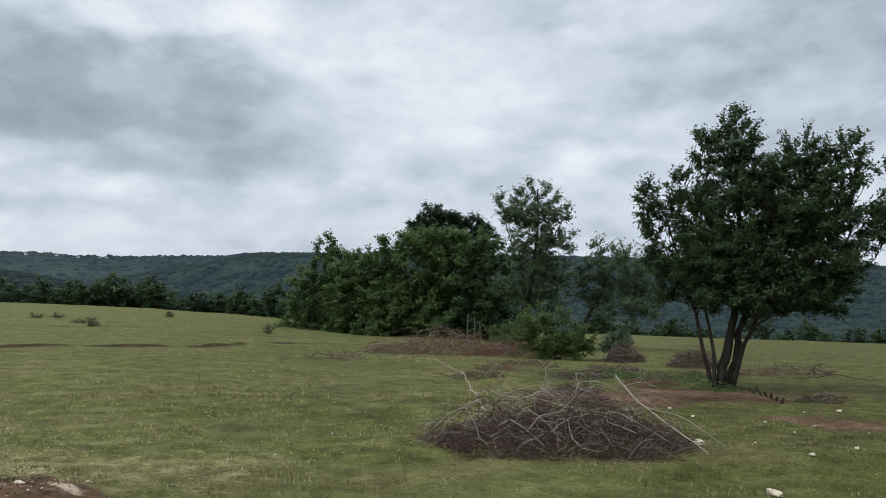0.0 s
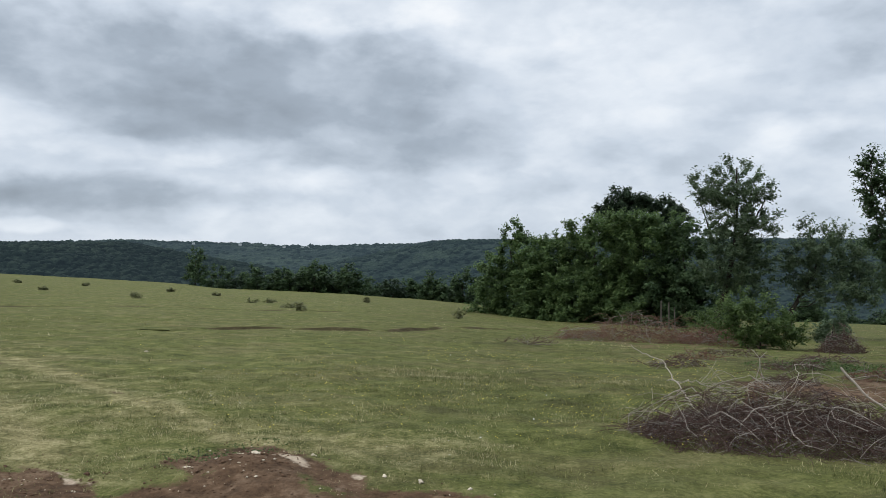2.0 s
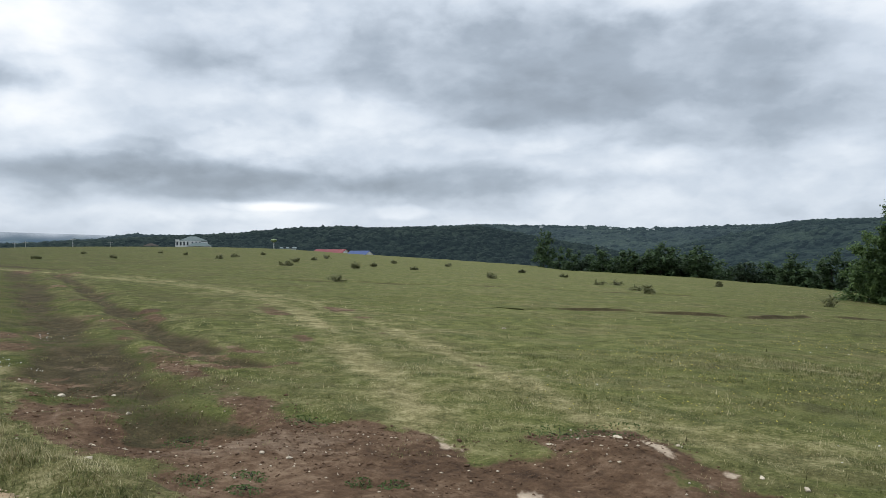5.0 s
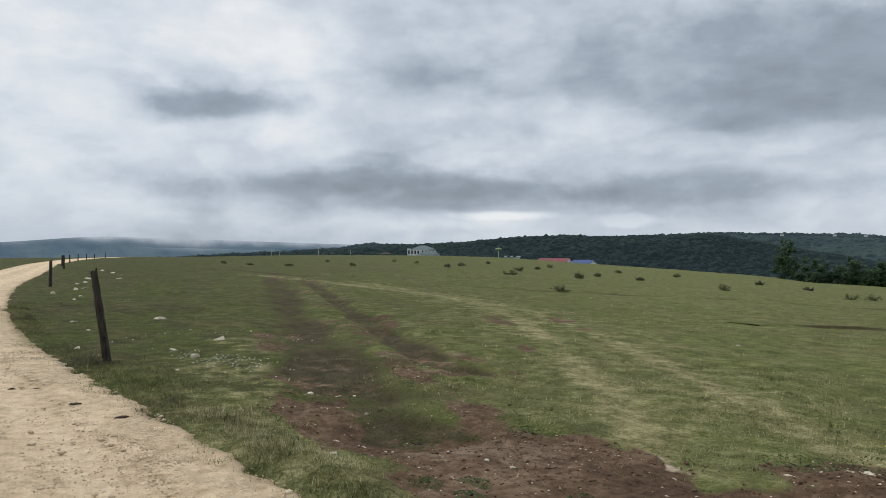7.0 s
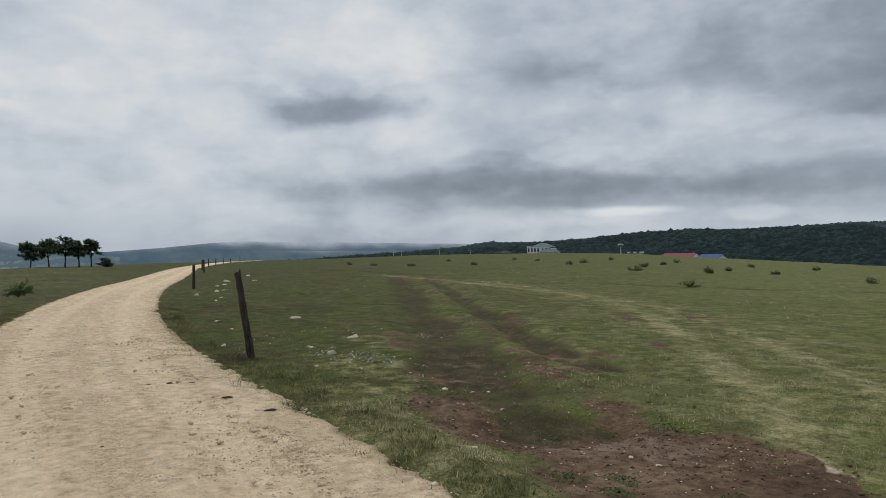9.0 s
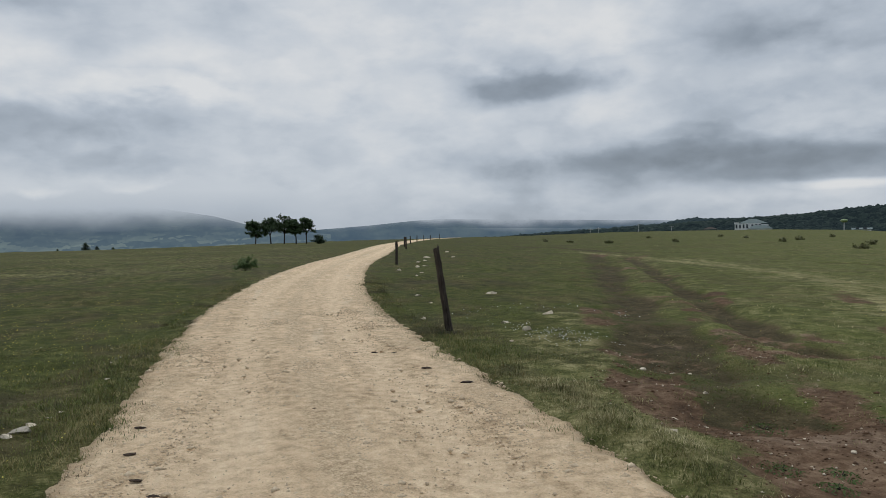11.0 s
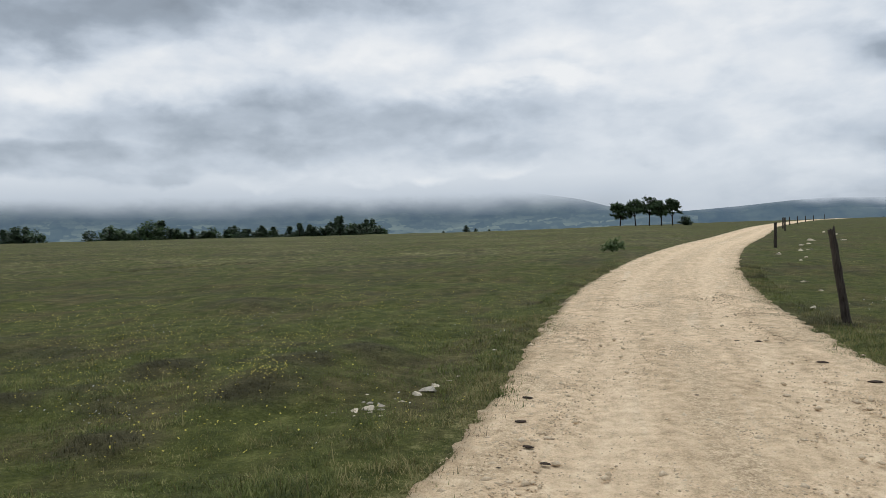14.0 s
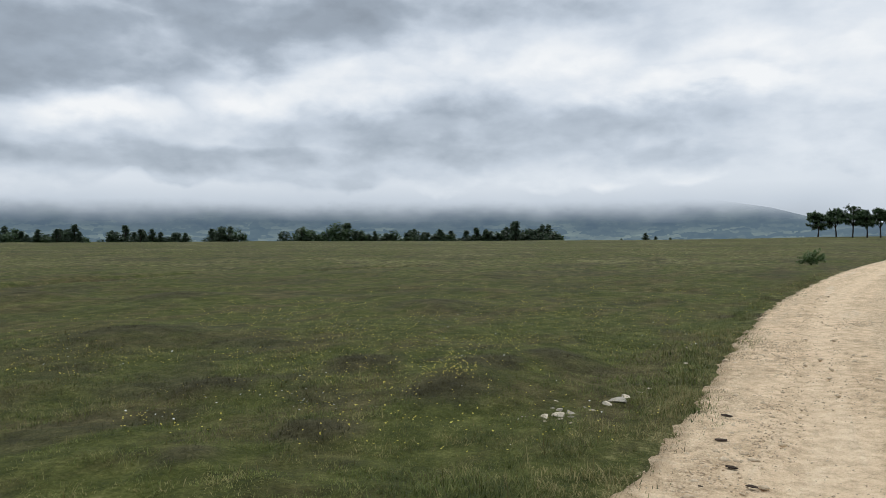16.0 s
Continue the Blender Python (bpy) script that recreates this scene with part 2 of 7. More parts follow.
class Mat:
    """A small builder of node materials."""

    def __init__(self, name, rough=0.9, spec=0.2):
        self.m = bpy.data.materials.new(name)
        self.m.use_nodes = True
        self.t = self.m.node_tree
        self.b = self.t.nodes["Principled BSDF"]
        self.b.inputs["Roughness"].default_value = rough
        self.b.inputs["Specular IOR Level"].default_value = spec
        self.pos = self.t.nodes.new("ShaderNodeNewGeometry").outputs["Position"]

    def link(self, a, b):
        self.t.links.new(a, b)

    def noise(self, scale, detail=4.0, rough=0.55, distort=0.0, vector=None):
        n = self.t.nodes.new("ShaderNodeTexNoise")
        n.inputs["Scale"].default_value, n.inputs["Detail"].default_value = scale, detail
        n.inputs["Roughness"].default_value, n.inputs["Distortion"].default_value = rough, distort
        self.link(vector or self.pos, n.inputs["Vector"])
        return n.outputs["Fac"]

    def voronoi(self, scale, out="Distance", vector=None, random_=1.0):
        n = self.t.nodes.new("ShaderNodeTexVoronoi")
        n.inputs["Scale"].default_value, n.inputs["Randomness"].default_value = scale, random_
        self.link(vector or self.pos, n.inputs["Vector"])
        return n.outputs[out]

    def scaled(self, sx, sy, sz, vector=None):
        n = self.t.nodes.new("ShaderNodeVectorMath")
        n.operation = "MULTIPLY"
        self.link(vector or self.pos, n.inputs[0])
        n.inputs[1].default_value = (sx, sy, sz)
        return n.outputs[0]

    def math(self, op, a, b=None, clamp=False):
        n = self.t.nodes.new("ShaderNodeMath")
        n.operation, n.use_clamp = op, clamp
        for i, v in enumerate((a, b)):
            if v is None:
                continue
            if isinstance(v, (int, float)):
                n.inputs[i].default_value = v
            else:
                self.link(v, n.inputs[i])
        return n.outputs[0]

    def span(self, v, lo, hi):
        n = self.t.nodes.new("ShaderNodeMapRange")
        n.interpolation_type = "SMOOTHSTEP"
        n.inputs["From Min"].default_value, n.inputs["From Max"].default_value = lo, hi
        self.link(v, n.inputs["Value"])
        return n.outputs[0]

    def ramp(self, v, stops):
        n = self.t.nodes.new("ShaderNodeValToRGB")
        e = n.color_ramp.elements
        e[0].position, e[0].color = stops[0][0], (*stops[0][1], 1)
        e[1].position, e[1].color = stops[-1][0], (*stops[-1][1], 1)
        for p, c in stops[1:-1]:
            e.new(p).color = (*c, 1)
        self.link(v, n.inputs[0])
        return n.outputs[0]

    def mix(self, f, a, b, mode="MIX"):
        n = self.t.nodes.new("ShaderNodeMix")
        n.data_type, n.blend_type = "RGBA", mode
        for v, s in ((f, n.inputs[0]), (a, n.inputs[6]), (b, n.inputs[7])):
            if isinstance(v, (int, float)):
                s.default_value = v
            elif isinstance(v, tuple):
                s.default_value = (*v, 1)
            else:
                self.link(v, s)
        return n.outputs[2]

    def attr(self, name):
        n = self.t.nodes.new("ShaderNodeAttribute")
        n.attribute_name = name
        return n.outputs["Fac"]

    def island(self):
        return self.t.nodes.new("ShaderNodeNewGeometry").outputs["Random Per Island"]

    def each(self):
        return self.t.nodes.new("ShaderNodeObjectInfo").outputs["Random"]

    def colour(self, c):
        if isinstance(c, tuple):
            self.b.inputs["Base Color"].default_value = (*c, 1)
        else:
            self.link(c, self.b.inputs["Base Color"])
        return self

    def bump(self, v, strength, distance):
        n = self.t.nodes.new("ShaderNodeBump")
        n.inputs["Strength"].default_value, n.inputs["Distance"].default_value = strength, distance
        self.link(v, n.inputs["Height"])
        self.link(n.outputs[0], self.b.inputs["Normal"])
        return self

    def upward(self, share):
        """Shades thin blades partly like the sward that they make up together."""
        n = self.t.nodes.new("ShaderNodeVectorMath")
        n.operation = "MULTIPLY_ADD"
        self.link(self.t.nodes.new("ShaderNodeNewGeometry").outputs["Normal"], n.inputs[0])
        n.inputs[1].default_value, n.inputs[2].default_value = (1 - share,) * 3, (0, 0, share)
        u = self.t.nodes.new("ShaderNodeVectorMath")
        u.operation = "NORMALIZE"
        self.link(n.outputs[0], u.inputs[0])
        self.link(u.outputs[0], self.b.inputs["Normal"])
        return self

    def leafy(self, amount, tint):
        """Light that comes through thin leaves."""
        self.b.inputs["Subsurface Weight"].default_value = 0.0
        tr = self.t.nodes.new("ShaderNodeBsdfTranslucent")
        if isinstance(tint, tuple):
            tr.inputs[0].default_value = (*tint, 1)
        else:
            self.link(tint, tr.inputs[0])
        mixer = self.t.nodes.new("ShaderNodeMixShader")
        mixer.inputs[0].default_value = amount
        outp = self.t.nodes["Material Output"]
        self.link(self.b.outputs[0], mixer.inputs[1])
        self.link(tr.outputs[0], mixer.inputs[2])
        self.link(mixer.outputs[0], outp.inputs[0])
        return self


def meadow_material():
    k = Mat("meadow", 0.95, 0.1)
    broad, mid, small, grain = k.noise(0.09, 4), k.noise(0.55, 5, 0.6), k.noise(3.2, 5, 0.65), k.noise(26, 4, 0.7)
    streak = k.noise(1.0, 5, 0.6, 0.5, k.scaled(0.35, 1.1, 1.0))
    tone = k.math("ADD", k.math("MULTIPLY", small, 0.55), k.math("MULTIPLY", grain, 0.45))
    green = k.ramp(tone, [(0.36, (0.048, 0.057, 0.016)), (0.48, (0.108, 0.117, 0.034)), (0.61, (0.202, 0.202, 0.070))])
    straw = k.ramp(tone, [(0.36, (0.130, 0.112, 0.050)), (0.50, (0.255, 0.220, 0.102)), (0.62, (0.40, 0.35, 0.185))])
    olive = k.ramp(tone, [(0.36, (0.075, 0.072, 0.028)), (0.50, (0.150, 0.140, 0.055)), (0.62, (0.23, 0.21, 0.095))])
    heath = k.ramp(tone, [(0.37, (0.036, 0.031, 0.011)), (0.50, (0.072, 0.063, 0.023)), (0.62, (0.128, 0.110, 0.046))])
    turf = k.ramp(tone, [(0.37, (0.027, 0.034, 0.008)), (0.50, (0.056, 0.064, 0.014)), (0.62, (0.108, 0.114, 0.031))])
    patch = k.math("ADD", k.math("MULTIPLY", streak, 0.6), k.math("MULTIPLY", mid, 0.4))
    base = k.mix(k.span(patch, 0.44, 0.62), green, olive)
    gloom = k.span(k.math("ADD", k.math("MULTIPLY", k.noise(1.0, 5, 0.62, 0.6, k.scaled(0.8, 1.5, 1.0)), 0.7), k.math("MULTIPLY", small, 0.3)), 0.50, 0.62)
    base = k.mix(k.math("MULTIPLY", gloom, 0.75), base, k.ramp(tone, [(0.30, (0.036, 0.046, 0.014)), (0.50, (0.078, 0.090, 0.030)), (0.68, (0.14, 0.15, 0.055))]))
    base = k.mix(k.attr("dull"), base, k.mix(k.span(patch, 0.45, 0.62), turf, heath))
    gorse = k.ramp(tone, [(0.30, (0.018, 0.017, 0.008)), (0.50, (0.048, 0.043, 0.020)), (0.68, (0.100, 0.088, 0.044))])
    base = k.mix(k.math("MULTIPLY", k.attr("heath"), 0.85), base, gorse)
    edge = k.math("ADD", k.math("MULTIPLY", k.math("SUBTRACT", small, 0.5), 0.9), k.math("MULTIPLY", k.math("SUBTRACT", grain, 0.5), 0.5))
    base = k.mix(k.span(k.math("ADD", k.attr("straw"), k.math("MULTIPLY", edge, 1.3)), 0.12, 0.95), base, straw)
    clod = k.noise(9, 6, 0.7)
    earth = k.ramp(k.math("ADD", k.math("MULTIPLY", clod, 0.5), k.math("MULTIPLY", k.noise(0.9, 6, 0.65), 0.5)),
                   [(0.36, (0.040, 0.024, 0.014)), (0.5, (0.116, 0.070, 0.041)), (0.64, (0.235, 0.160, 0.102))])
    earth = k.mix(k.math("MULTIPLY", k.span(k.noise(0.8, 5, 0.65, 0.4), 0.52, 0.66), 0.55), earth, k.ramp(clod, [(0.3, (0.17, 0.115, 0.075)), (0.7, (0.34, 0.25, 0.175))]))
    wash = k.ramp(clod, [(0.3, (0.36, 0.27, 0.19)), (0.7, (0.62, 0.51, 0.38))])
    earth = k.mix(k.math("MULTIPLY", k.span(k.math("ADD", k.attr("wash"), k.math("MULTIPLY", edge, 1.2)), 0.30, 0.80), 0.95), earth, wash)
    base = k.mix(k.math("MULTIPLY", k.span(k.math("ADD", k.attr("mud"), k.math("MULTIPLY", edge, 1.3)), 0.20, 0.65), 0.9), base, k.ramp(tone, [(0.30, (0.024, 0.019, 0.010)), (0.50, (0.058, 0.044, 0.023)), (0.68, (0.12, 0.088, 0.050))]))
    base = k.mix(k.span(k.math("ADD", k.attr("soil"), edge), 0.40, 0.62), base, earth)
    k.colour(base)
    k.bump(k.math("ADD", k.math("MULTIPLY", grain, 0.5), k.math("MULTIPLY", clod, 0.6)), 0.9, 0.05)
    return k.m


def road_material():
    k = Mat("limestone_track", 0.95, 0.15)
    along = k.noise(1.0, 5, 0.6, 0.4, k.scaled(0.25, 1.6, 1.0))
    mid, small, grit = k.noise(1.1, 5, 0.6), k.noise(7, 5, 0.65), k.noise(55, 3, 0.7)
    tone = k.math("ADD", k.math("MULTIPLY", small, 0.68), k.math("MULTIPLY", grit, 0.32))
    pale = k.ramp(tone, [(0.30, (0.40, 0.278, 0.163)), (0.5, (0.77, 0.575, 0.370)), (0.68, (0.93, 0.745, 0.51))])
    tan = k.ramp(tone, [(0.30, (0.28, 0.185, 0.103)), (0.5, (0.63, 0.460, 0.285)), (0.68, (0.84, 0.655, 0.44))])
    base = k.mix(k.span(k.math("ADD", k.math("MULTIPLY", along, 0.6), k.math("MULTIPLY", mid, 0.4)), 0.40, 0.62), pale, tan)
    lane = k.t.nodes.new("ShaderNodeCombineXYZ")
    k.link(k.attr("across"), lane.inputs[0])
    k.link(k.attr("run"), lane.inputs[1])
    wheel = k.noise(1.0, 4, 0.6, 0.3, k.scaled(4.0, 0.16, 1.0, lane.outputs[0]))
    base = k.mix(k.math("MULTIPLY", k.span(wheel, 0.48, 0.70), 0.38), base, k.ramp(tone, [(0.30, (0.28, 0.185, 0.105)), (0.5, (0.56, 0.415, 0.255)), (0.68, (0.76, 0.595, 0.39))]))
    base = k.mix(k.math("MULTIPLY", k.span(wheel, 0.44, 0.30), 0.5), base, k.ramp(tone, [(0.30, (0.50, 0.39, 0.26)), (0.5, (0.76, 0.62, 0.44)), (0.68, (0.88, 0.75, 0.56))]))
    packed = k.ramp(k.math("ADD", k.math("MULTIPLY", small, 0.8), k.math("MULTIPLY", grit, 0.2)), [(0.32, (0.60, 0.435, 0.270)), (0.5, (0.80, 0.605, 0.395)), (0.66, (0.90, 0.725, 0.50))])
    base = k.mix(k.math("MULTIPLY", k.span(k.math("ADD", k.attr("lane"), k.math("MULTIPLY", k.math("SUBTRACT", along, 0.5), 1.8)), 0.35, 0.95), 0.7), base, packed)
    dent = k.span(k.math("ADD", k.math("MULTIPLY", k.noise(3.4, 6, 0.72, 0.6), 0.7), k.math("MULTIPLY", k.noise(0.9, 3), 0.3)), 0.56, 0.66)
    base = k.mix(k.math("MULTIPLY", dent, 0.42), base, (0.40, 0.285, 0.170))
    loose = k.ramp(k.math("ADD", k.math("MULTIPLY", k.noise(18, 4, 0.7), 0.6), k.math("MULTIPLY", grit, 0.4)), [(0.38, (0.26, 0.172, 0.098)), (0.5, (0.60, 0.445, 0.28)), (0.62, (0.90, 0.73, 0.50))])
    base = k.mix(k.math("MULTIPLY", k.span(k.math("ADD", k.attr("loose"), k.math("MULTIPLY", k.math("SUBTRACT", mid, 0.5), 2.4)), 0.45, 1.05), 0.6), base, loose)
    base = k.mix(k.math("MULTIPLY", k.span(k.math("ADD", k.attr("verge"), k.math("SUBTRACT", small, 0.5)), 0.45, 1.1), 0.55), base, (0.24, 0.175, 0.10))
    k.colour(base)
    k.bump(k.math("ADD", k.math("MULTIPLY", grit, 0.5), k.math("ADD", small, k.math("ADD", k.math("MULTIPLY", k.noise(20, 4, 0.7), 0.7), k.math("MULTIPLY", k.noise(2.6, 5, 0.7), 1.6)))), 1.0, 0.05)
    return k.m


def leaf_material(name, dark, mid, light, through=0.35, rough=0.55):
    k = Mat(name, rough, 0.18)
    tone = k.math("ADD", k.math("MULTIPLY", k.island(), 0.42), k.math("MULTIPLY", k.noise(0.9, 4, 0.6), 0.58))
    c = k.ramp(tone, [(0.15, dark), (0.5, mid), (0.88, light)])
    k.colour(c)
    k.upward(0.4)
    return k.leafy(through, c).m


def bark_material(name, dark, light, scale=14):
    k = Mat(name, 0.95, 0.1)
    v = k.noise(scale, 5, 0.7, 0.3, k.scaled(1, 1, 0.25))
    k.colour(k.ramp(v, [(0.3, dark), (0.7, light)]))
    return k.bump(v, 0.8, 0.02).m


def stone_material(name, dark, light):
    k = Mat(name, 0.9, 0.2)
    v = k.math("ADD", k.math("MULTIPLY", k.noise(11, 5, 0.65), 0.7), k.math("MULTIPLY", k.noise(60, 3), 0.3))
    k.colour(k.mix(k.math("MULTIPLY", k.each(), 0.35), k.ramp(v, [(0.3, dark), (0.7, light)]), dark))
    return k.bump(v, 0.7, 0.02).m


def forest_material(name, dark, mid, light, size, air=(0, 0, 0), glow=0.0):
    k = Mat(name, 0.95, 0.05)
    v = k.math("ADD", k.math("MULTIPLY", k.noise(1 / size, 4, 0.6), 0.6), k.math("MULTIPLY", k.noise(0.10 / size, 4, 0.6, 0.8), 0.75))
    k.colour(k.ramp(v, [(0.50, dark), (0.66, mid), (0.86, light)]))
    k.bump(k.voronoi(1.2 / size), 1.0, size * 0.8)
    # haze between here and the hill, put in as a faint bluish glow
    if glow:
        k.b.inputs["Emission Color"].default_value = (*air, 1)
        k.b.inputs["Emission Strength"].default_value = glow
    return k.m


def plain(name, colour, rough=0.7, grain=30, depth=0.25, metal=0.0):
    k = Mat(name, rough, 0.3)
    k.b.inputs["Metallic"].default_value = metal
    v = k.math("ADD", k.math("MULTIPLY", k.noise(grain, 4), 0.5), k.math("MULTIPLY", k.noise(grain * 0.12, 4), 0.5))
    k.colour(k.ramp(v, [(0.3, tuple(c * (1 - depth) for c in colour)), (0.7, tuple(min(1, c * (1 + depth)) for c in colour))]))
    return k.m


MEADOW, ROAD = meadow_material(), road_material()


# ---- the lie of the land ----
# bearing (degrees to the left of +y), distance of the plateau's brow, its elevation seen from the walk
BROW = np.array([
    (-180, 90, -3.0), (-90, 90, -4.0), (-31, 92, -3.71), (-22, 92, -3.71), (-12, 88, -3.70), (5, 92, -3.26),
    (10.7, 98, -2.63), (14.6, 102, -2.29), (20.3, 108, -1.86), (25.5, 116, -1.59), (28.8, 122, -1.40), (31, 132, -1.08),
    (38, 200, -0.57), (43.5, 262, -0.22), (49.6, 320, 0.21), (54.5, 345, 0.36), (65, 345, 0.37), (71, 315, 0.22),
    (77, 280, 0.16), (83.3, 225, 0.08), (91.5, 158, -0.06), (100, 158, -0.25), (108, 160, -0.35), (125, 160, -0.44),
    (147, 160, -0.5), (180, 90, -3.0)])
EYE = 1.55
OX, OY = -0.3, 0.0


def ramp(r, start=8.0, width=9.0):
    q = r - start
    return (q + np.sqrt(q * q + width * width)) / 2 - (-start + math.sqrt(start * start + width * width)) / 2


def smooth(a, b, v):
    q = np.clip((v - a) / (b - a), 0, 1)
    return q * q * (3 - 2 * q)


def lie(x, y):
    """The large shape of the ground, without its small bumps."""
    x, y = np.asarray(x, float), np.asarray(y, float)
    r = np.hypot(x - OX, y - OY)
    az = np.degrees(np.arctan2(-(x - OX), y - OY))
    rim = np.interp(az, BROW[:, 0], BROW[:, 1])
    el = np.interp(az, BROW[:, 0], BROW[:, 2])
    z_rim = EYE + rim * np.tan(np.radians(el))
    rr = np.minimum(r, rim)
    z = z_rim * ramp(rr) / ramp(rim)
    past = np.maximum(r - rim, 0)
    fall = np.where(az > 85, 0.10, 0.24) + np.maximum(-np.tan(np.radians(el)), 0)
    floor_z = np.where(az > 85, -22.0, -70.0)
    drop = (z_rim - floor_z) * (1 - np.exp(-past * fall / (z_rim - floor_z)))
    return z - drop


def lattice(ix, iy, seed):
    h = (ix.astype(np.int64) * 374761393 + iy.astype(np.int64) * 668265263 + seed * 1442695041) & 0xFFFFFFFF
    h = ((h ^ (h >> 13)) * 1274126177) & 0xFFFFFFFF
    return ((h ^ (h >> 16)) & 0xFFFFFF) / float(0xFFFFFF)


def bumps(x, y, size, seed=0, octaves=3):
    """Soft noise from -1 to 1, with features of that size in metres."""
    total, gain, norm = 0.0, 1.0, 0.0
    for o in range(octaves):
        u, v = np.asarray(x) / size * 2 ** o, np.asarray(y) / size * 2 ** o
        iu, iv = np.floor(u), np.floor(v)
        fu, fv = u - iu, v - iv
        fu, fv = fu * fu * (3 - 2 * fu), fv * fv * (3 - 2 * fv)
        s = seed + 17 * o
        a, b = lattice(iu, iv, s), lattice(iu + 1, iv, s)
        c, d = lattice(iu, iv + 1, s), lattice(iu + 1, iv + 1, s)
        total = total + gain * (2 * ((a * (1 - fu) + b * fu) * (1 - fv) + (c * (1 - fu) + d * fu) * fv) - 1)
        norm, gain = norm + gain, gain * 0.5
    return total / norm


def to_line(x, y, pts):
    """Distance to a polyline, and how far along it (0 to 1) the nearest place is."""
    x, y = np.asarray(x, float), np.asarray(y, float)
    best, along, n = np.full(x.shape, 1e9), np.zeros(x.shape), len(pts) - 1
    for i, ((ax, ay), (bx, by)) in enumerate(zip(pts[:-1], pts[1:])):
        dx, dy = bx - ax, by - ay
        q = np.clip(((x - ax) * dx + (y - ay) * dy) / (dx * dx + dy * dy), 0, 1)
        d = np.hypot(x - ax - q * dx, y - ay - q * dy)
        along = np.where(d < best, (i + q) / n, along)
        best = np.minimum(best, d)
    return best, along


def inside(x, y, pts):
    x, y = np.asarray(x, float), np.asarray(y, float)
    odd = np.zeros(x.shape, bool)
    for (ax, ay), (bx, by) in zip(pts, pts[1:] + pts[:1]):
        odd ^= ((ay > y) != (by > y)) & (x < (bx - ax) * (y - ay) / (by - ay + 1e-12) + ax)
    return odd


# the track's middle line, from behind the walk to the brow
ROAD_LINE = [(60, 3.5), (25, 1.2), (6, 0.5), (-4.9, 0.48), (-8, 0.45), (-14.8, 0.26), (-22.4, 0.64), (-34.5, 1.95), (-46, 3.75), (-60, 6.6),
             (-84, 10.9), (-120, 17.5), (-175, 30.5), (-228, 45), (-268, 62), (-300, 74)]
ROAD_HALF = 1.84
# bare earth where the turning place was dug up
EARTH = [(-9.07, 4.08), (-8.1, 3.55), (-7.0, 3.3), (-6.1, 3.2), (-5.06, 3.0), (-4.64, 2.85), (-3, 2.5), (0, 2.5), (0.6, 5.2), (-0.3, 5.35), (-1.1, 5.4), (-1.64, 5.5), (-2.04, 5.65),
         (-2.69, 6.05), (-3.18, 6.36), (-3.45, 6.2), (-3.57, 5.88), (-3.43, 5.37), (-3.65, 5.0), (-4.1, 5.05), (-4.86, 5.6), (-5.45, 5.46), (-5.81, 5.07),
         (-5.89, 4.67), (-6.36, 4.55), (-6.5, 4.16), (-7.05, 4.10), (-8.4, 4.35)]
# wheel tracks through the grass: the two pale ones and the two sunken muddy ones
PALE_TRACKS = [[(-4.1, 5.02), (-4.92, 5.69), (-6.06, 6.64), (-7.86, 7.97), (-10.09, 9.57), (-12.54, 11.45), (-15.72, 13.42), (-19.7, 15.48), (-23.93, 17.07), (-27.86, 17.76), (-34.2, 18.9), (-42, 20.0), (-56, 22)],
               [(-2.9, 6.1), (-4.25, 7.22), (-5.51, 8.09), (-7.32, 9.34), (-9.54, 10.9), (-12.66, 12.96), (-14.78, 14.12), (-17.08, 15.22), (-19.71, 16.1), (-22.85, 17.0), (-28.6, 18.6), (-36, 20.4)]]
MUD_TRACKS = [[(-6.46, 4.07), (-8.09, 4.64), (-10.06, 5.31), (-12.55, 6.25), (-15.84, 7.5), (-21.1, 9.63), (-33.6, 14.75), (-46, 19.6)],
              [(-8.94, 6.87), (-9.98, 7.06), (-11.94, 7.69), (-15.67, 9.15), (-21.86, 11.72), (-31.95, 15.93), (-43, 20.2)]]
MUD_WIDTH = (0.95, 0.5)
# worn bare places beside the tracks: place, half length, half width
BARE = ((-10.39, 9.2, 0.9, 0.35), (-15.63, 12.61, 1.6, 0.5), (-15.05, 14.38, 1.8, 0.5), (-12.78, 13.08, 1.2, 0.4), (-9.81, 10.58, 0.9, 0.4), (-6.35, 8.69, 0.6, 0.3), (-14.52, 8.5, 1.4, 0.5), (-17.29, 10.54, 1.6, 0.5),
        (-10.5, 7.1, 1.5, 0.40), (-9.6, 4.6, 1.0, 0.35), (-12.9, 5.6, 1.2, 0.4), (-40, 19.6, 4, 1.0), (-46, 20.5, 4, 1.2), (-15.2, 6.9, 1.2, 0.4))
FAR_SCARS = [[(-27.4, -20.33), (-30.09, -19.78), (-33.52, -18.09)], [(-14.57, -22.02), (-17.41, -23.08), (-19.88, -23.46), (-23.06, -23.51)],
             [(-47, 23), (-70, 26), (-95, 25)], [(-100, 34), (-118, 36)], [(-30, 24), (-20, 34), (-14, 37)]]
WASHES = [[(-3.0, 6.19), (-2.73, 5.88), (-2.52, 5.64)], [(-2.35, 5.79), (-2.06, 5.67)], [(-2.36, 5.4), (-2.14, 5.31), (-1.95, 5.3)], [(-3.01, 4.55), (-2.95, 4.42)],
          [(-4.57, 5.39), (-4.12, 5.12), (-3.65, 5.07)]]


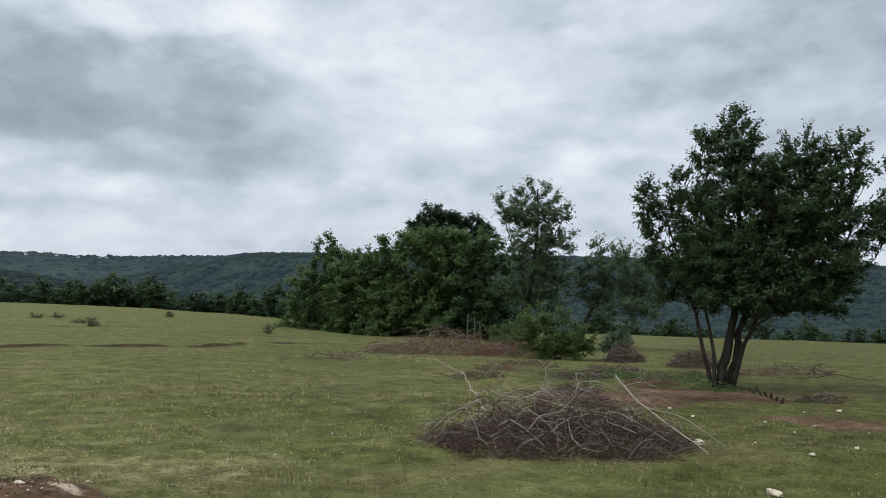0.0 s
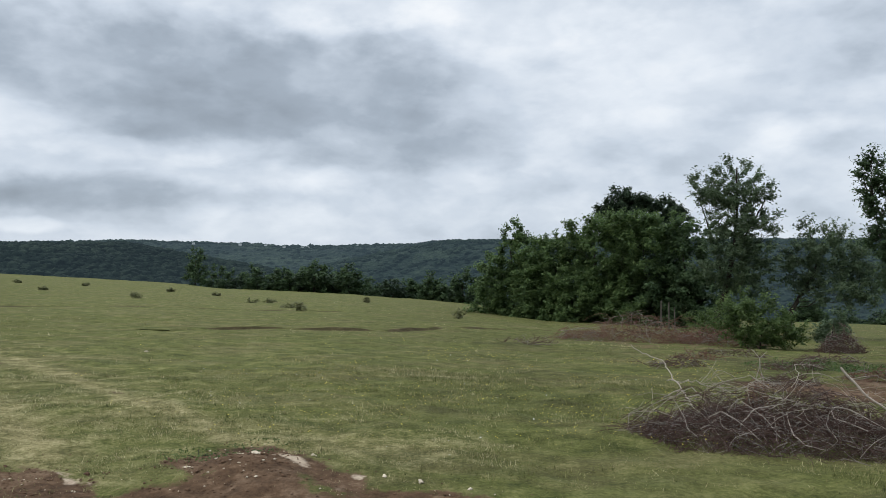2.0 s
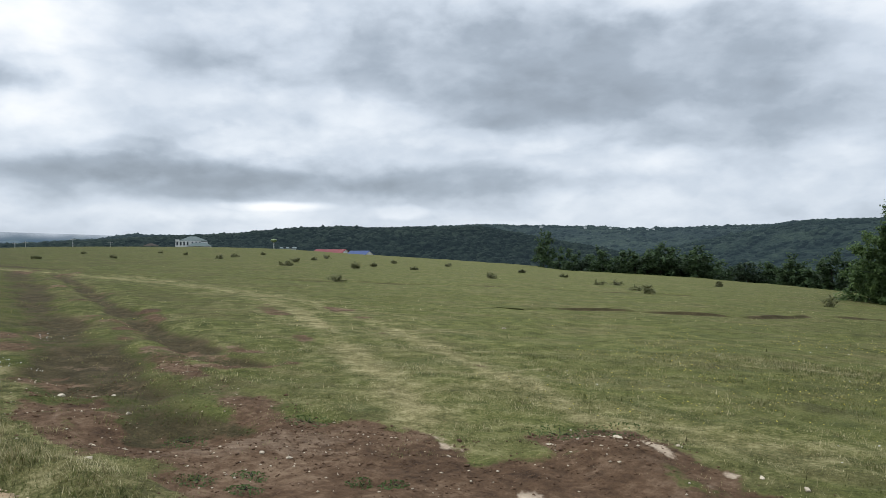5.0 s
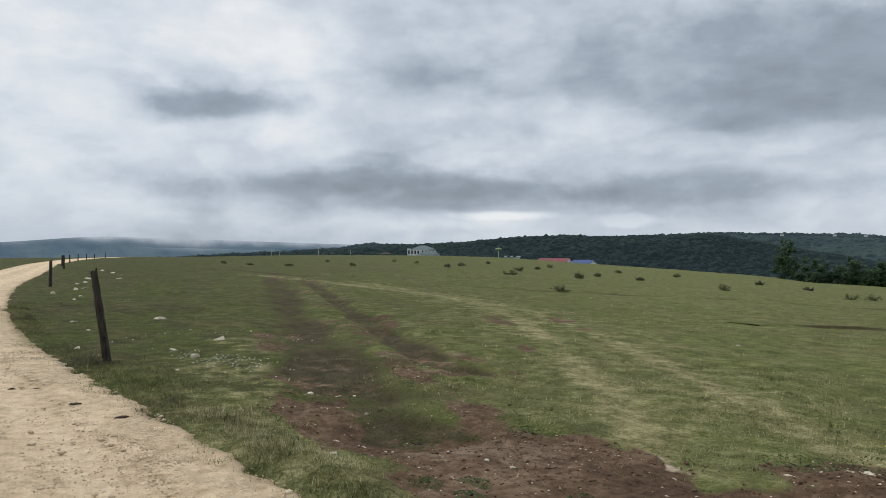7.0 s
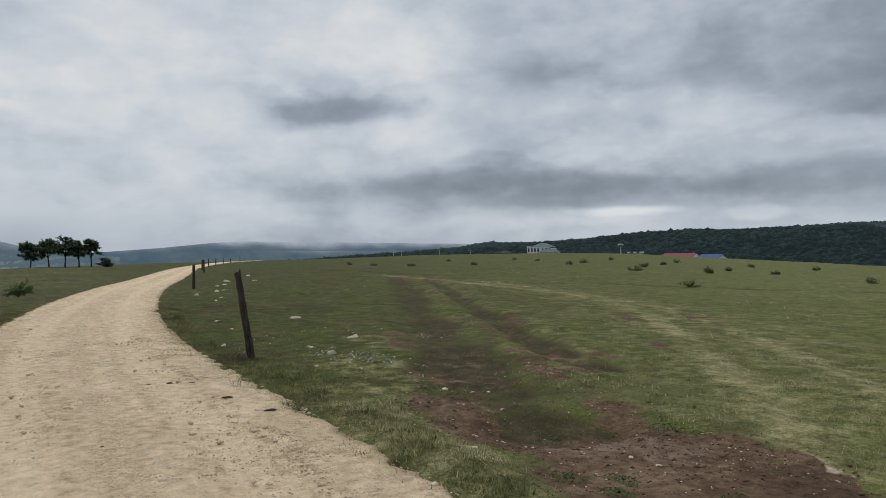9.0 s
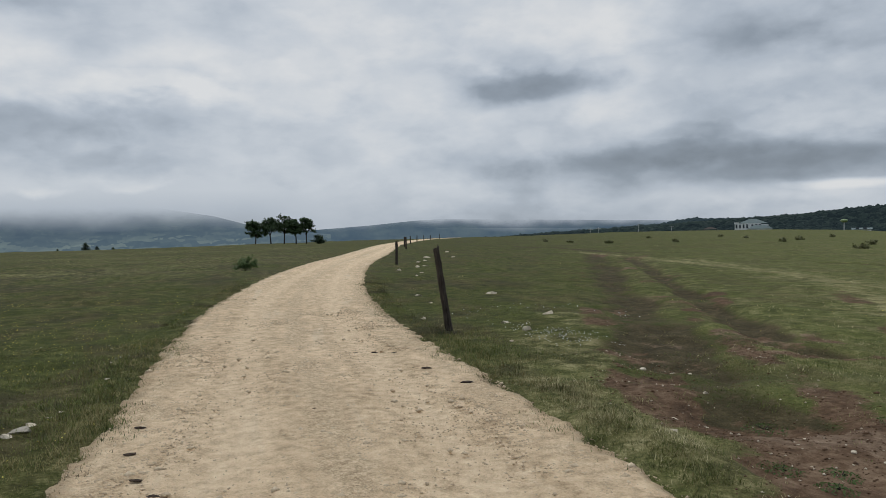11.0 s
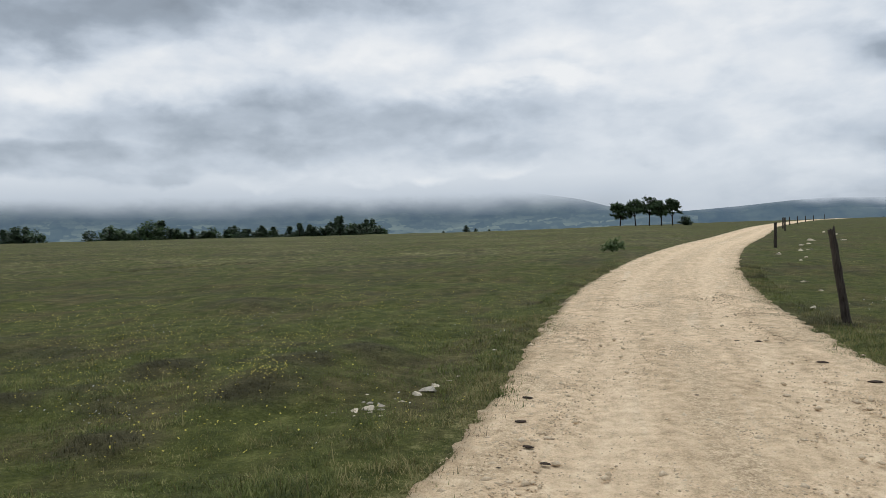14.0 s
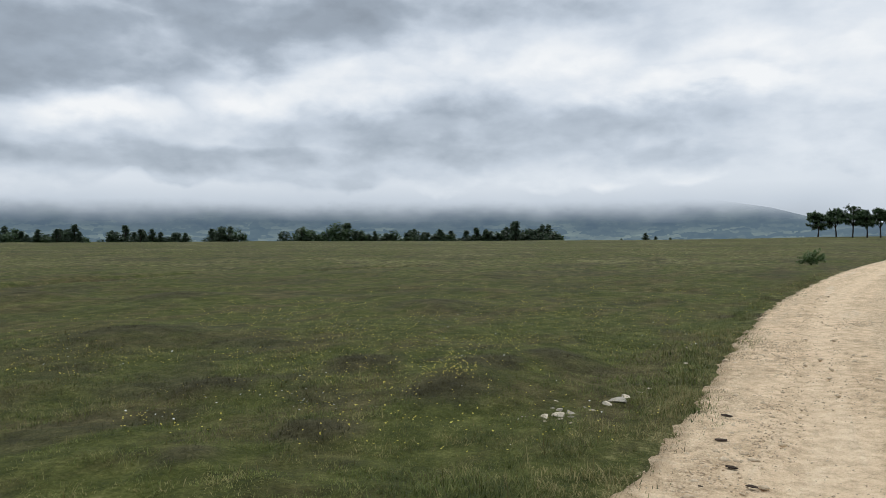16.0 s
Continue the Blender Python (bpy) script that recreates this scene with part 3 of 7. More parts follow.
def cover(x, y):
    """How much of each kind of ground lies at a place: road, soil, wash, straw, dull, mud."""
    d_road, _ = to_line(x, y, ROAD_LINE)
    road = 1 - smooth(ROAD_HALF - 0.25, ROAD_HALF + 0.12, d_road)
    wob = bumps(x, y, 0.9, 5)
    d_soil = to_line(x, y, EARTH + EARTH[:1])[0]
    d_soil = np.where(inside(x, y, EARTH), -d_soil, d_soil) + 0.30 * wob + 0.42 * bumps(x, y, 0.35, 15, 4)
    soil = 1 - smooth(-0.45, 0.35, d_soil)
    # trodden red earth under the big tree, and by the brushwood
    for cx, cy, rx, ry, amt in ((5.5, 10.3, 1.4, 1.0, 0.72), (4.9, 13.4, 1.8, 1.3, 0.78), (1.5, 22.5, 3.6, 2.2, 0.45), (3.1, 12.9, 2.2, 1.3, 0.78), (4.5, 17.5, 2.6, 2.0, 0.42), (7.0, 20.5, 3.0, 2.0, 0.40)):
        soil = np.maximum(soil, amt * (1 - smooth(0.5, 1.15, np.hypot((x - cx) / rx, (y - cy) / ry) + 0.6 * wob)))
    mud, straw, wash = 0.0, 0.0, 0.0
    for pts, wide in zip(MUD_TRACKS, MUD_WIDTH):
        d, s = to_line(x, y, pts)
        mud = np.maximum(mud, (1 - smooth(0.25 * wide, 1.05 * wide, np.abs(d) + 0.45 * wide * bumps(x, y, 1.5, 8, 4))) * (1 - 0.35 * s))
        brink = np.exp(-((d - 0.95 * wide + 0.2 * bumps(x, y, 0.9, 29)) / 0.36) ** 2) * (1 - 0.4 * s)
        soil = np.maximum(soil, 0.85 * brink * smooth(-0.2, 0.25, bumps(x, y, 1.3, 30, 4)))
    mud = mud * np.clip(0.85 + 1.0 * bumps(x, y, 0.9, 28, 4), 0.10, 1.1)
    for k, pts in enumerate(PALE_TRACKS):
        d, s = to_line(x, y, pts)
        near = 1 - smooth(0.15, 0.6, s)
        worn = 1 - smooth(0.05, 0.75 + 0.5 * s, d + 0.45 * bumps(x, y, 1.1, 9, 4))
        straw = np.maximum(straw, 0.36 * worn + (0.26 + 0.15 * near) * (1 - 0.3 * k) * np.exp(-((d + 0.16 * bumps(x, y, 0.5, 18, 4)) / (0.24 + 0.15 * s)) ** 2))
    torn = 1.1 * bumps(x, y, 0.8, 25, 5)
    for bx, by, bl, bw in BARE:
        u, v = (x - bx) * 0.86 - (y - by) * 0.5, (x - bx) * 0.5 + (y - by) * 0.86
        soil = np.maximum(soil, 0.72 * (1 - smooth(0.0, 1.3, np.hypot(u / bl, v / bw) + torn)))
    d, s = to_line(x, y, PALE_TRACKS[0])
    d2, _ = to_line(x, y, PALE_TRACKS[1])
    straw = np.maximum(straw, 0.27 * (1 - smooth(0.6, 2.4, np.minimum(d, d2))))
    # pale grass on the ridges between the ruts, and round the dug earth
    d3, _ = to_line(x, y, MUD_TRACKS[1])
    straw = np.maximum(straw, 0.24 * (1 - smooth(0.5, 1.9, d3 + 0.5 * bumps(x, y, 1.4, 32, 3))))
    for cx, cy, rx, ry, amt in ((-2.6, 7.0, 1.6, 0.9, 0.42), (-2.4, 6.5, 1.5, 0.5, 0.45), (-5.3, 6.2, 1.5, 0.7, 0.35), (-8.5, 3.5, 2.0, 0.6, 0.45), (-10.6, 4.0, 2.0, 0.8, 0.45), (-5.6, 2.7, 1.6, 0.5, 0.42), (-13.5, 5.2, 2.0, 0.6, 0.35)):
        straw = np.maximum(straw, amt * (1 - smooth(0.4, 1.3, np.hypot((x - cx) / rx, (y - cy) / ry) + 0.4 * wob)))
    for pts in FAR_SCARS:
        d, s = to_line(x, y, pts)
        mud = np.maximum(mud, (1 - smooth(0.1, 0.8, d + 0.25 * bumps(x, y, 2.5, 11))) * 0.9)
    for pts in WASHES:
        d, s = to_line(x, y, pts)
        wash = np.maximum(wash, (1 - smooth(0.0, 0.12, d + 0.12 * bumps(x, y, 0.3, 12, 4))) * (0.8 + 0.6 * bumps(x, y, 0.4, 13)))
    soil = np.maximum(soil, mud * (0.34 + 0.5 * bumps(x, y, 0.6, 14, 4)))
    verge = (1 - smooth(0.0, 0.7, np.abs(d_road - ROAD_HALF))) * 0.25
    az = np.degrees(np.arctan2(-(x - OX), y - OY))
    # dull darkens the sward by its bearing from the walk
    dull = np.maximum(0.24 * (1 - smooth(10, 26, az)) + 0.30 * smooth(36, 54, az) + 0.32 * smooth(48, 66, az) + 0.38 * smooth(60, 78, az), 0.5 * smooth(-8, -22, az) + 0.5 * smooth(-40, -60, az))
    bank = np.exp(-(((x + 6.9) / 3.2) ** 2 + ((y - 2.85) / 0.75) ** 2))
    straw = np.maximum(straw, 0.50 * bank)
    dull = dull * (1 - 0.6 * bank)
    far_dry = smooth(14, 45, np.hypot(x, y)) * (0.18 * smooth(76, 92, az) + 0.10)
    straw = np.maximum(straw, far_dry * (0.8 + 0.7 * bumps(x, y, 6.0, 35, 3)))
    straw = straw * np.clip(0.92 + 0.5 * bumps(x, y, 1.1, 17, 4), 0.2, 1.2)
    soil = soil * np.clip(0.92 + 0.55 * bumps(x, y, 0.75, 16, 3), 0, 1.1)
    return road, np.clip(soil, 0, 1), np.clip(wash, 0, 1), np.clip(np.maximum(straw, verge), 0, 1), dull, mud


# low heathy mounds in the turf: place, half width, height
MOUNDS = ((-6.1, -5.77, 0.46, 0.12), (-8.03, -5.3, 0.5, 0.09), (-8.3, -3.75, 0.42, 0.06), (-9.2, -3.3, 0.42, 0.06), (-5.16, -3.83, 0.36, 0.08), (-4.06, -4.07, 0.25, 0.06), (-11.5, -16.8, 1.1, 0.2),
          (-13.7, -14.3, 1.1, 0.18), (-6.94, -3.56, 0.5, 0.10), (-8.3, -9.7, 0.9, 0.16), (-15, -8, 1.0, 0.16), (-2.85, 19.8, 1.0, 0.10), (-1.42, 13.2, 0.7, 0.06), (-2.14, 8.8, 0.35, 0.05), (-0.77, 9.9, 0.45, 0.05))


def heath_at(x, y, dull):
    """How far low dark heath has taken the turf, and the height of its mounds."""
    x, y = np.asarray(x, float), np.asarray(y, float)
    rag = 0.35 * bumps(x, y, 0.35, 72, 3)
    rank = np.maximum(1 - smooth(0.5, 1.3, np.hypot((x - 4.8) / 3.4, (y - 18.5) / 4.5)), 1 - smooth(0.5, 1.3, np.hypot((x - 3.4) / 2.6, (y - 12.6) / 1.8)))
    far_off = smooth(14, 40, np.hypot(x, y)) * smooth(0.6, 0.95, dull)
    heath = np.maximum(dull * (0.50 + 0.25 * far_off), 0.8 * rank) * smooth(0.12, 0.50, bumps(x * 0.8, y, 2.3, 71, 3) + 0.7 * rag)
    heath = np.maximum(heath, 0.7 * dull * smooth(0.30, 0.55, bumps(x * 0.7, y, 0.9, 73, 2)))
    lift = 0.0
    for mx, my, w, h in MOUNDS:
        d = np.hypot((x - mx) / (w * 1.3), (y - my) / w)
        heath = np.maximum(heath, (0.95 if my < 0 else 0.45) * (1 - smooth(0.35, 1.25, d + rag)))
        lift = lift + h * np.exp(-1.2 * d * d)
    return heath, lift


def ground_z(x, y, parts=None):
    x, y = np.asarray(x, float), np.asarray(y, float)
    road, soil, wash, straw, dull, mud = parts or cover(x, y)
    r = np.hypot(x - OX, y - OY)
    rough_ = 0.045 * bumps(x, y, 1.3, 1, 3) * (0.25 + 0.75 * smooth(40, 15, r)) + (0.06 + 0.05 * dull) * np.maximum(bumps(x, y, 1.9, 2, 2), -0.15) * (1 - 0.7 * straw) + 0.045 * bumps(x, y, 0.42, 3, 3) * smooth(17, 8, r)
    rough_ = rough_ + np.where(r > 25, 0.12 * bumps(x, y, 14, 4, 2) * smooth(25, 60, r), 0)
    rough_ = rough_ + heath_at(x, y, dull)[1]
    rough_ = rough_ * (0.30 + 0.70 * smooth(ROAD_HALF, ROAD_HALF + 1.6, to_line(x, y, ROAD_LINE)[0]))
    z = lie(x, y) + rough_ * (1 - road) * (1 - 0.5 * soil)
    z = z + soil * (0.030 * bumps(x, y, 0.28, 6, 3) + 0.012 * bumps(x, y, 0.09, 7, 2))
    z = z - 0.15 * np.clip(mud, 0, 1) * smooth(70, 30, r) - 0.045 * soil * smooth(12, 7, r)
    for pts in FAR_SCARS[:2]:
        d, _ = to_line(x, y, pts)
        z = z - 0.16 * np.exp(-((d + 0.2 * bumps(x, y, 1.5, 19)) / 0.4) ** 2)
    # the heap of dug earth and the low bank beside it
    z = z + 0.17 * np.exp(-(((x + 2.95) / 0.62) ** 2 + ((y - 5.65) / 0.55) ** 2)) 
    z = z + 0.10 * np.exp(-(((x + 5.6) / 0.9) ** 2 + ((y - 2.75) / 0.30) ** 2))
    return z - 0.07 * road


def gz(x, y):
    return float(ground_z(np.array([x]), np.array([y]))[0])


def link_mesh(name, me, mat, parent=None, label=""):
    if mat is not None:
        me.materials.append(mat)
    ob = new(name, me)
    ob.parent = parent
    if label:
        tagged(ob, label)
    return ob


def mesh_np(name, verts, faces, mat, parent=None, label="", smooth_=False, attrs=None):
    """One object from arrays of corners and of equally sided faces."""
    me = bpy.data.meshes.new(name)
    verts, faces = np.asarray(verts, np.float32), np.asarray(faces, np.int32)
    n, k = faces.shape
    me.vertices.add(len(verts))
    me.vertices.foreach_set("co", verts.ravel())
    me.loops.add(n * k)
    me.loops.foreach_set("vertex_index", faces.ravel())
    me.polygons.add(n)
    me.polygons.foreach_set("loop_start", np.arange(0, n * k, k, dtype=np.int32))
    if smooth_:
        me.polygons.foreach_set("use_smooth", np.ones(n, bool))
    me.update(calc_edges=True)
    for key, values in (attrs or {}).items():
        me.attributes.new(key, "FLOAT", "POINT").data.foreach_set("value", np.asarray(values, np.float32))
    return link_mesh(name, me, mat, parent, label)


def grid_faces(rows, cols, wrap=False):
    i, j = np.meshgrid(np.arange(rows - 1), np.arange(cols if wrap else cols - 1), indexing="ij")
    j2 = (j + 1) % cols
    return np.stack([i * cols + j, i * cols + j2, (i + 1) * cols + j2, (i + 1) * cols + j], -1).reshape(-1, 4)


def build_ground():
    az = np.concatenate([np.arange(-40, 152, 0.38), np.arange(152, 320, 2.0)])
    r = np.concatenate([[0.3, 1.0, 2.0, 2.8], np.geomspace(3.4, 420, 250), np.geomspace(440, 4600, 40)])
    rr, aa = np.meshgrid(r, np.radians(az), indexing="ij")
    x, y = OX - rr * np.sin(aa), OY + rr * np.cos(aa)
    parts = cover(x, y)
    z = ground_z(x, y, parts)
    f = grid_faces(len(r), len(az), True)[:, ::-1]
    v = np.stack([x, y, z], -1).reshape(-1, 3)
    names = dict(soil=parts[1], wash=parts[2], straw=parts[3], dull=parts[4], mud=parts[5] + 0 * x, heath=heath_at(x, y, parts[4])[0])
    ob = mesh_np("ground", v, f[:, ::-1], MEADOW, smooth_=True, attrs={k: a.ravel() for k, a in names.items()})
    tagged(ob, "grazed green meadow with bare brown earth and wheel tracks", "ground", kind="structure")


def road_frame(s_list):
    """Points and sideways directions along the track's middle line, rounded at its bends."""
    pts = np.array(ROAD_LINE, float)
    for _ in range(3):
        a, b = pts[:-1] * 0.75 + pts[1:] * 0.25, pts[:-1] * 0.25 + pts[1:] * 0.75
        pts = np.concatenate([pts[:1], np.stack([a, b], 1).reshape(-1, 2), pts[-1:]])
    seg = np.hypot(*np.diff(pts, axis=0).T)
    s = np.concatenate([[0], np.cumsum(seg)])
    c = np.stack([np.interp(s_list, s, pts[:, 0]), np.interp(s_list, s, pts[:, 1])], -1)
    ahead = np.asarray(s_list) + 0.2
    t = np.stack([np.interp(ahead, s, pts[:, 0]), np.interp(ahead, s, pts[:, 1])], -1) - c
    t /= np.hypot(*t.T)[:, None] + 1e-9
    return c, np.stack([-t[:, 1], t[:, 0]], -1), s[-1]


def build_road():
    _, _, length = road_frame(np.array([0.0, 1.0]))
    s = np.concatenate([np.arange(0, 55, 1.5), np.arange(55, 82, 0.08), np.arange(82, 100, 0.13), np.geomspace(100, length - 0.5, 260)])
    c, side, _ = road_frame(s)
    u = np.concatenate([np.linspace(-1.16, -0.82, 24), np.linspace(-0.80, 0.80, 44), np.linspace(0.82, 1.16, 24)])
    x = c[:, None, 0] + side[:, None, 0] * u * ROAD_HALF
    y = c[:, None, 1] + side[:, None, 1] * u * ROAD_HALF
    edge = np.abs(u)[None, :] + 0.030 * bumps(x, y, 1.4, 21, 4) + 0.075 * bumps(x, y, 0.22, 24, 4)
    z = lie(x, y) + 0.012 - 0.20 * smooth(0.96, 1.16, edge) ** 1.5
    rut = np.exp(-((np.abs(u) - 0.47) / 0.17) ** 2)[None, :]
    z = z - 0.030 * rut + 0.010 * bumps(x, y, 0.9, 22, 3) + 0.008 * bumps(x, y, 0.16, 23, 3)
    ob = mesh_np("road", np.stack([x, y, z], -1).reshape(-1, 3), grid_faces(len(s), len(u)), ROAD, smooth_=True,
                 attrs={"across": (u[None, :] + 0 * x).ravel(), "run": (s[:, None] + 0 * x).ravel(), "verge": (smooth(0.84, 1.03, edge) + 0 * x).ravel(),
                        "lane": (np.exp(-((np.abs(u + 0.02) - 0.45) / 0.17) ** 2)[None, :] + 0 * x).ravel(), "loose": (np.exp(-(u / 0.14) ** 2)[None, :] + 0.8 * np.exp(-((np.abs(u) - 0.86) / 0.13) ** 2)[None, :] + 0 * x).ravel()})
    tagged(ob, "pale crushed limestone farm track with worn wheel lines", "road", kind="structure")


def build_bank():
    """A low broken step of bare earth that crosses the meadow."""
    line = np.array([(-11.79, 18.32), (-11.3, 20.16), (-9.67, 21.26), (-7.76, 22.29), (-6.89, 23.5), (-5.88, 26.78), (-4.45, 29.41), (-2.08, 32.92)], float)
    k = np.linspace(0, len(line) - 1, 220)
    c = np.stack([np.interp(k, np.arange(len(line)), line[:, i]) for i in range(2)], -1)
    c = c + 0.15 * bumps(c[:, 0], c[:, 1], 1.1, 26)[:, None]
    t = np.gradient(c, axis=0)
    n = np.stack([-t[:, 1], t[:, 0]], -1) / np.hypot(*t.T)[:, None]
    n = n * np.sign((n * c).sum(1))[:, None]
    high = np.clip(0.070 + 0.085 * bumps(c[:, 0], c[:, 1], 1.2, 27, 4), 0.0, 0.15) * np.sin(np.pi * np.linspace(0.02, 0.98, 220)) ** 0.4
    prof = ((-0.45, -0.08, 0), (-0.10, 0.0, 1), (0.0, 0.45, 1), (0.04, 0.9, 1), (0.22, 1.0, 0), (0.9, 0.6, 0), (2.0, -0.10, 0), (2.4, -0.6, 0))
    p = c[:, None] + n[:, None] * np.array([q[0] for q in prof])[None, :, None]
    z = ground_z(p[..., 0], p[..., 1]) + np.array([q[1] for q in prof])[None] * high[:, None] - np.where(np.array([q[1] for q in prof]) < 0, 0.03, 0)[None]
    bare = np.array([q[2] for q in prof])[None] * np.clip(high * 9, 0, 1)[:, None]
    ob = mesh_np("ground_bank", np.concatenate([p, z[..., None]], -1).reshape(-1, 3), grid_faces(220, len(prof)), MEADOW, smooth_=True, attrs={"soil": 0.22 * bare.ravel(), "mud": bare.ravel(), "straw": 0 * bare.ravel(), "dull": 0.15 + 0 * bare.ravel(), "wash": 0 * bare.ravel(), "heath": 0 * bare.ravel()})
    tagged(ob, "low broken step of dark bare earth in the meadow", "ground", kind="structure")


build_ground()
build_road()
build_bank()

# ---- hills and mountains ----


def at(bearing, distance):
    a = radians(bearing)
    return OX - distance * math.sin(a), OY + distance * math.cos(a)


def ridge(name, skyline, near, far, foot_z, mat, rough_, label, cols=420, rows=40, kind="structure", sink=0.0, backed=True):
    """A hillside from its foot up to a skyline of (bearing, elevation) seen from the walk."""
    sky = np.array(skyline, float)
    az = np.linspace(sky[0, 0], sky[-1, 0], cols)
    el = np.interp(az, sky[:, 0], sky[:, 1])
    k = np.linspace(0, 1, rows)[:, None]
    d = near + (far - near) * k + 0 * az
    d = d * (1 + 0.05 * bumps(az * 1.0, az * 0, 7.0, 31))
    top = EYE + d[-1] * np.tan(np.radians(el)) - sink
    shape = 0.25 * k + 0.75 * smooth(-0.05, 1.0, k)
    z = foot_z + (top - foot_z) * shape
    x, y = OX - d * np.sin(np.radians(az)), OY + d * np.cos(np.radians(az))
    z = z + (rough_ * bumps(x, y, far * 0.10, 33, 3) * np.sin(np.pi * np.clip(k, 0, 1)) * 1.5)
    back = np.stack([x[-1] * 1.06, y[-1] * 1.06, z[-1] - (top - foot_z) * 0.3], -1)
    v = np.concatenate([np.stack([x, y, z], -1).reshape(-1, 3), back])
    f = grid_faces(rows + 1 if backed else rows, cols)
    v = v[:(rows + 1 if backed else rows) * cols]
    ob = mesh_np(name, v, f, mat, smooth_=True)
    return tagged(ob, label, "hill", kind=kind), (az, k[:, 0], x, y, z)


FAR_SKY = [(-75, 1.0), (-40, 1.1), (-31, 1.3), (-24, 1.7), (-12, 2.0), (0, 2.1), (8.5, 2.16), (13.2, 2.12), (14.7, 1.86), (17, 1.84), (20.6, 1.74),
           (23.9, 1.76), (26.9, 1.9), (28.9, 1.93), (32, 1.98), (34.7, 2.06), (37, 1.98), (41, 1.8), (48, 1.5), (56, 1.2), (60, 1.3), (62, 0.95), (66, 0.7), (74, 0.2)]
NEAR_SKY = [(18, -1.2), (22, -0.7), (25.6, 0.15), (28, 0.62), (30.5, 1.02), (33, 1.5), (35, 1.88), (38, 1.82), (41.4, 1.72), (45.5, 1.86), (48.8, 1.72), (51.6, 1.5),
            (53, 1.3), (57.3, 1.15), (60, 0.95), (64, 0.68), (67.8, 0.5), (75, 0.1)]
BLUE_SKY = [(55, 0.9), (61.5, 1.15), (68.7, 1.34), (77.9, 1.56), (80, 1.45), (83.3, 1.15), (87.4, 0.87), (90, 0.9), (96, 1.0), (102, 0.9)]
MOUNT_SKY = [(86, 0.55), (90, 0.95), (92.2, 1.40), (94.2, 1.95), (97, 2.4), (101, 3.1), (108, 3.7), (116.5, 3.7), (124, 3.7), (132, 3.6), (147, 3.6), (160, 3.6)]
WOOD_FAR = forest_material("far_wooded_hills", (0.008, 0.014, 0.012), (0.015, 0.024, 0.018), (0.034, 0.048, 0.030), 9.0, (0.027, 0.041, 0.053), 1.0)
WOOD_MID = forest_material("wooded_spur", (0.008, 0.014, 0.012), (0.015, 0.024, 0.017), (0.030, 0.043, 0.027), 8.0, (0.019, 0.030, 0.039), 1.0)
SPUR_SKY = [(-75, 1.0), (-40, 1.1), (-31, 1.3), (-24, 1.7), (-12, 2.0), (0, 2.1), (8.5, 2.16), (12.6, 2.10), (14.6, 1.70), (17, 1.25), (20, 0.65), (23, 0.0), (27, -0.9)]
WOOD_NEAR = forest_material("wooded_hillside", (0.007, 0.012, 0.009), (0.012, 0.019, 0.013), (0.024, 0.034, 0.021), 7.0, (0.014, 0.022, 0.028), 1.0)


def mountain_material(name, low, high, most, farmed=1.0):
    """Farmland and woods on a hazy mountain whose top goes up into the cloud."""
    k = Mat(name, 0.95, 0.05)
    unit = k.t.nodes.new("ShaderNodeVectorMath")
    unit.operation = "NORMALIZE"
    k.link(k.pos, unit.inputs[0])
    toward = k.scaled(1, 1, 2.0, unit.outputs[0])
    wavy = k.t.nodes.new("ShaderNodeVectorMath")
    wavy.operation = "ADD"
    k.link(k.scaled(1, 1, 6.0, unit.outputs[0]), wavy.inputs[0])
    warp = k.math("MULTIPLY", k.math("SUBTRACT", k.noise(55.0, 3, 0.6, 0, unit.outputs[0]), 0.5), 0.06)
    k.link(warp, wavy.inputs[1])
    field = k.voronoi(46.0, "Color", wavy.outputs[0])
    field = k.math("ADD", k.math("MULTIPLY", field, 0.75), k.math("MULTIPLY", k.noise(60.0, 5, 0.65, 0, k.scaled(1, 1, 3.0, unit.outputs[0])), 0.32))
    patch = k.ramp(field, [(0.25, (0.014, 0.026, 0.020)), (0.52, (0.032, 0.045, 0.032)), (0.62, (0.070, 0.084, 0.056)), (0.9, (0.15, 0.165, 0.105))])
    wood = k.ramp(k.noise(26.0, 5, 0.6, 0, toward), [(0.40, (0.008, 0.015, 0.014)), (0.64, (0.052, 0.062, 0.044))])
    sep_ = k.t.nodes.new("ShaderNodeSeparateXYZ")
    k.link(k.pos, sep_.inputs[0])
    k.colour(k.mix(k.math("MULTIPLY", farmed, k.span(k.math("ADD", sep_.outputs[2], k.math("MULTIPLY", k.noise(16.0, 4, 0.5, 0, toward), 110.0)), 120.0, 50.0)), wood, patch))
    # the bluish haze of the distance is put in as emission
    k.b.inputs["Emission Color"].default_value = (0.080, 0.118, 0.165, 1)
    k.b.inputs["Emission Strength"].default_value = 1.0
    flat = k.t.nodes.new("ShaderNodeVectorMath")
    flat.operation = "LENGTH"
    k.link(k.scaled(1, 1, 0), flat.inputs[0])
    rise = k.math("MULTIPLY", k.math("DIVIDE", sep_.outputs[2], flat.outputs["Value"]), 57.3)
    # the slope's alpha fades out into the cloud, whose base hangs in uneven folds
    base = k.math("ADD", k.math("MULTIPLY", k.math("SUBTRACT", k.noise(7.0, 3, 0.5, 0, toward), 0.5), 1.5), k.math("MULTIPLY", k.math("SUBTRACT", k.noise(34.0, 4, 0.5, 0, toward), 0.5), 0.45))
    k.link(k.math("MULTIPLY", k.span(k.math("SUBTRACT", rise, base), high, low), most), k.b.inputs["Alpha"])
    return k.m


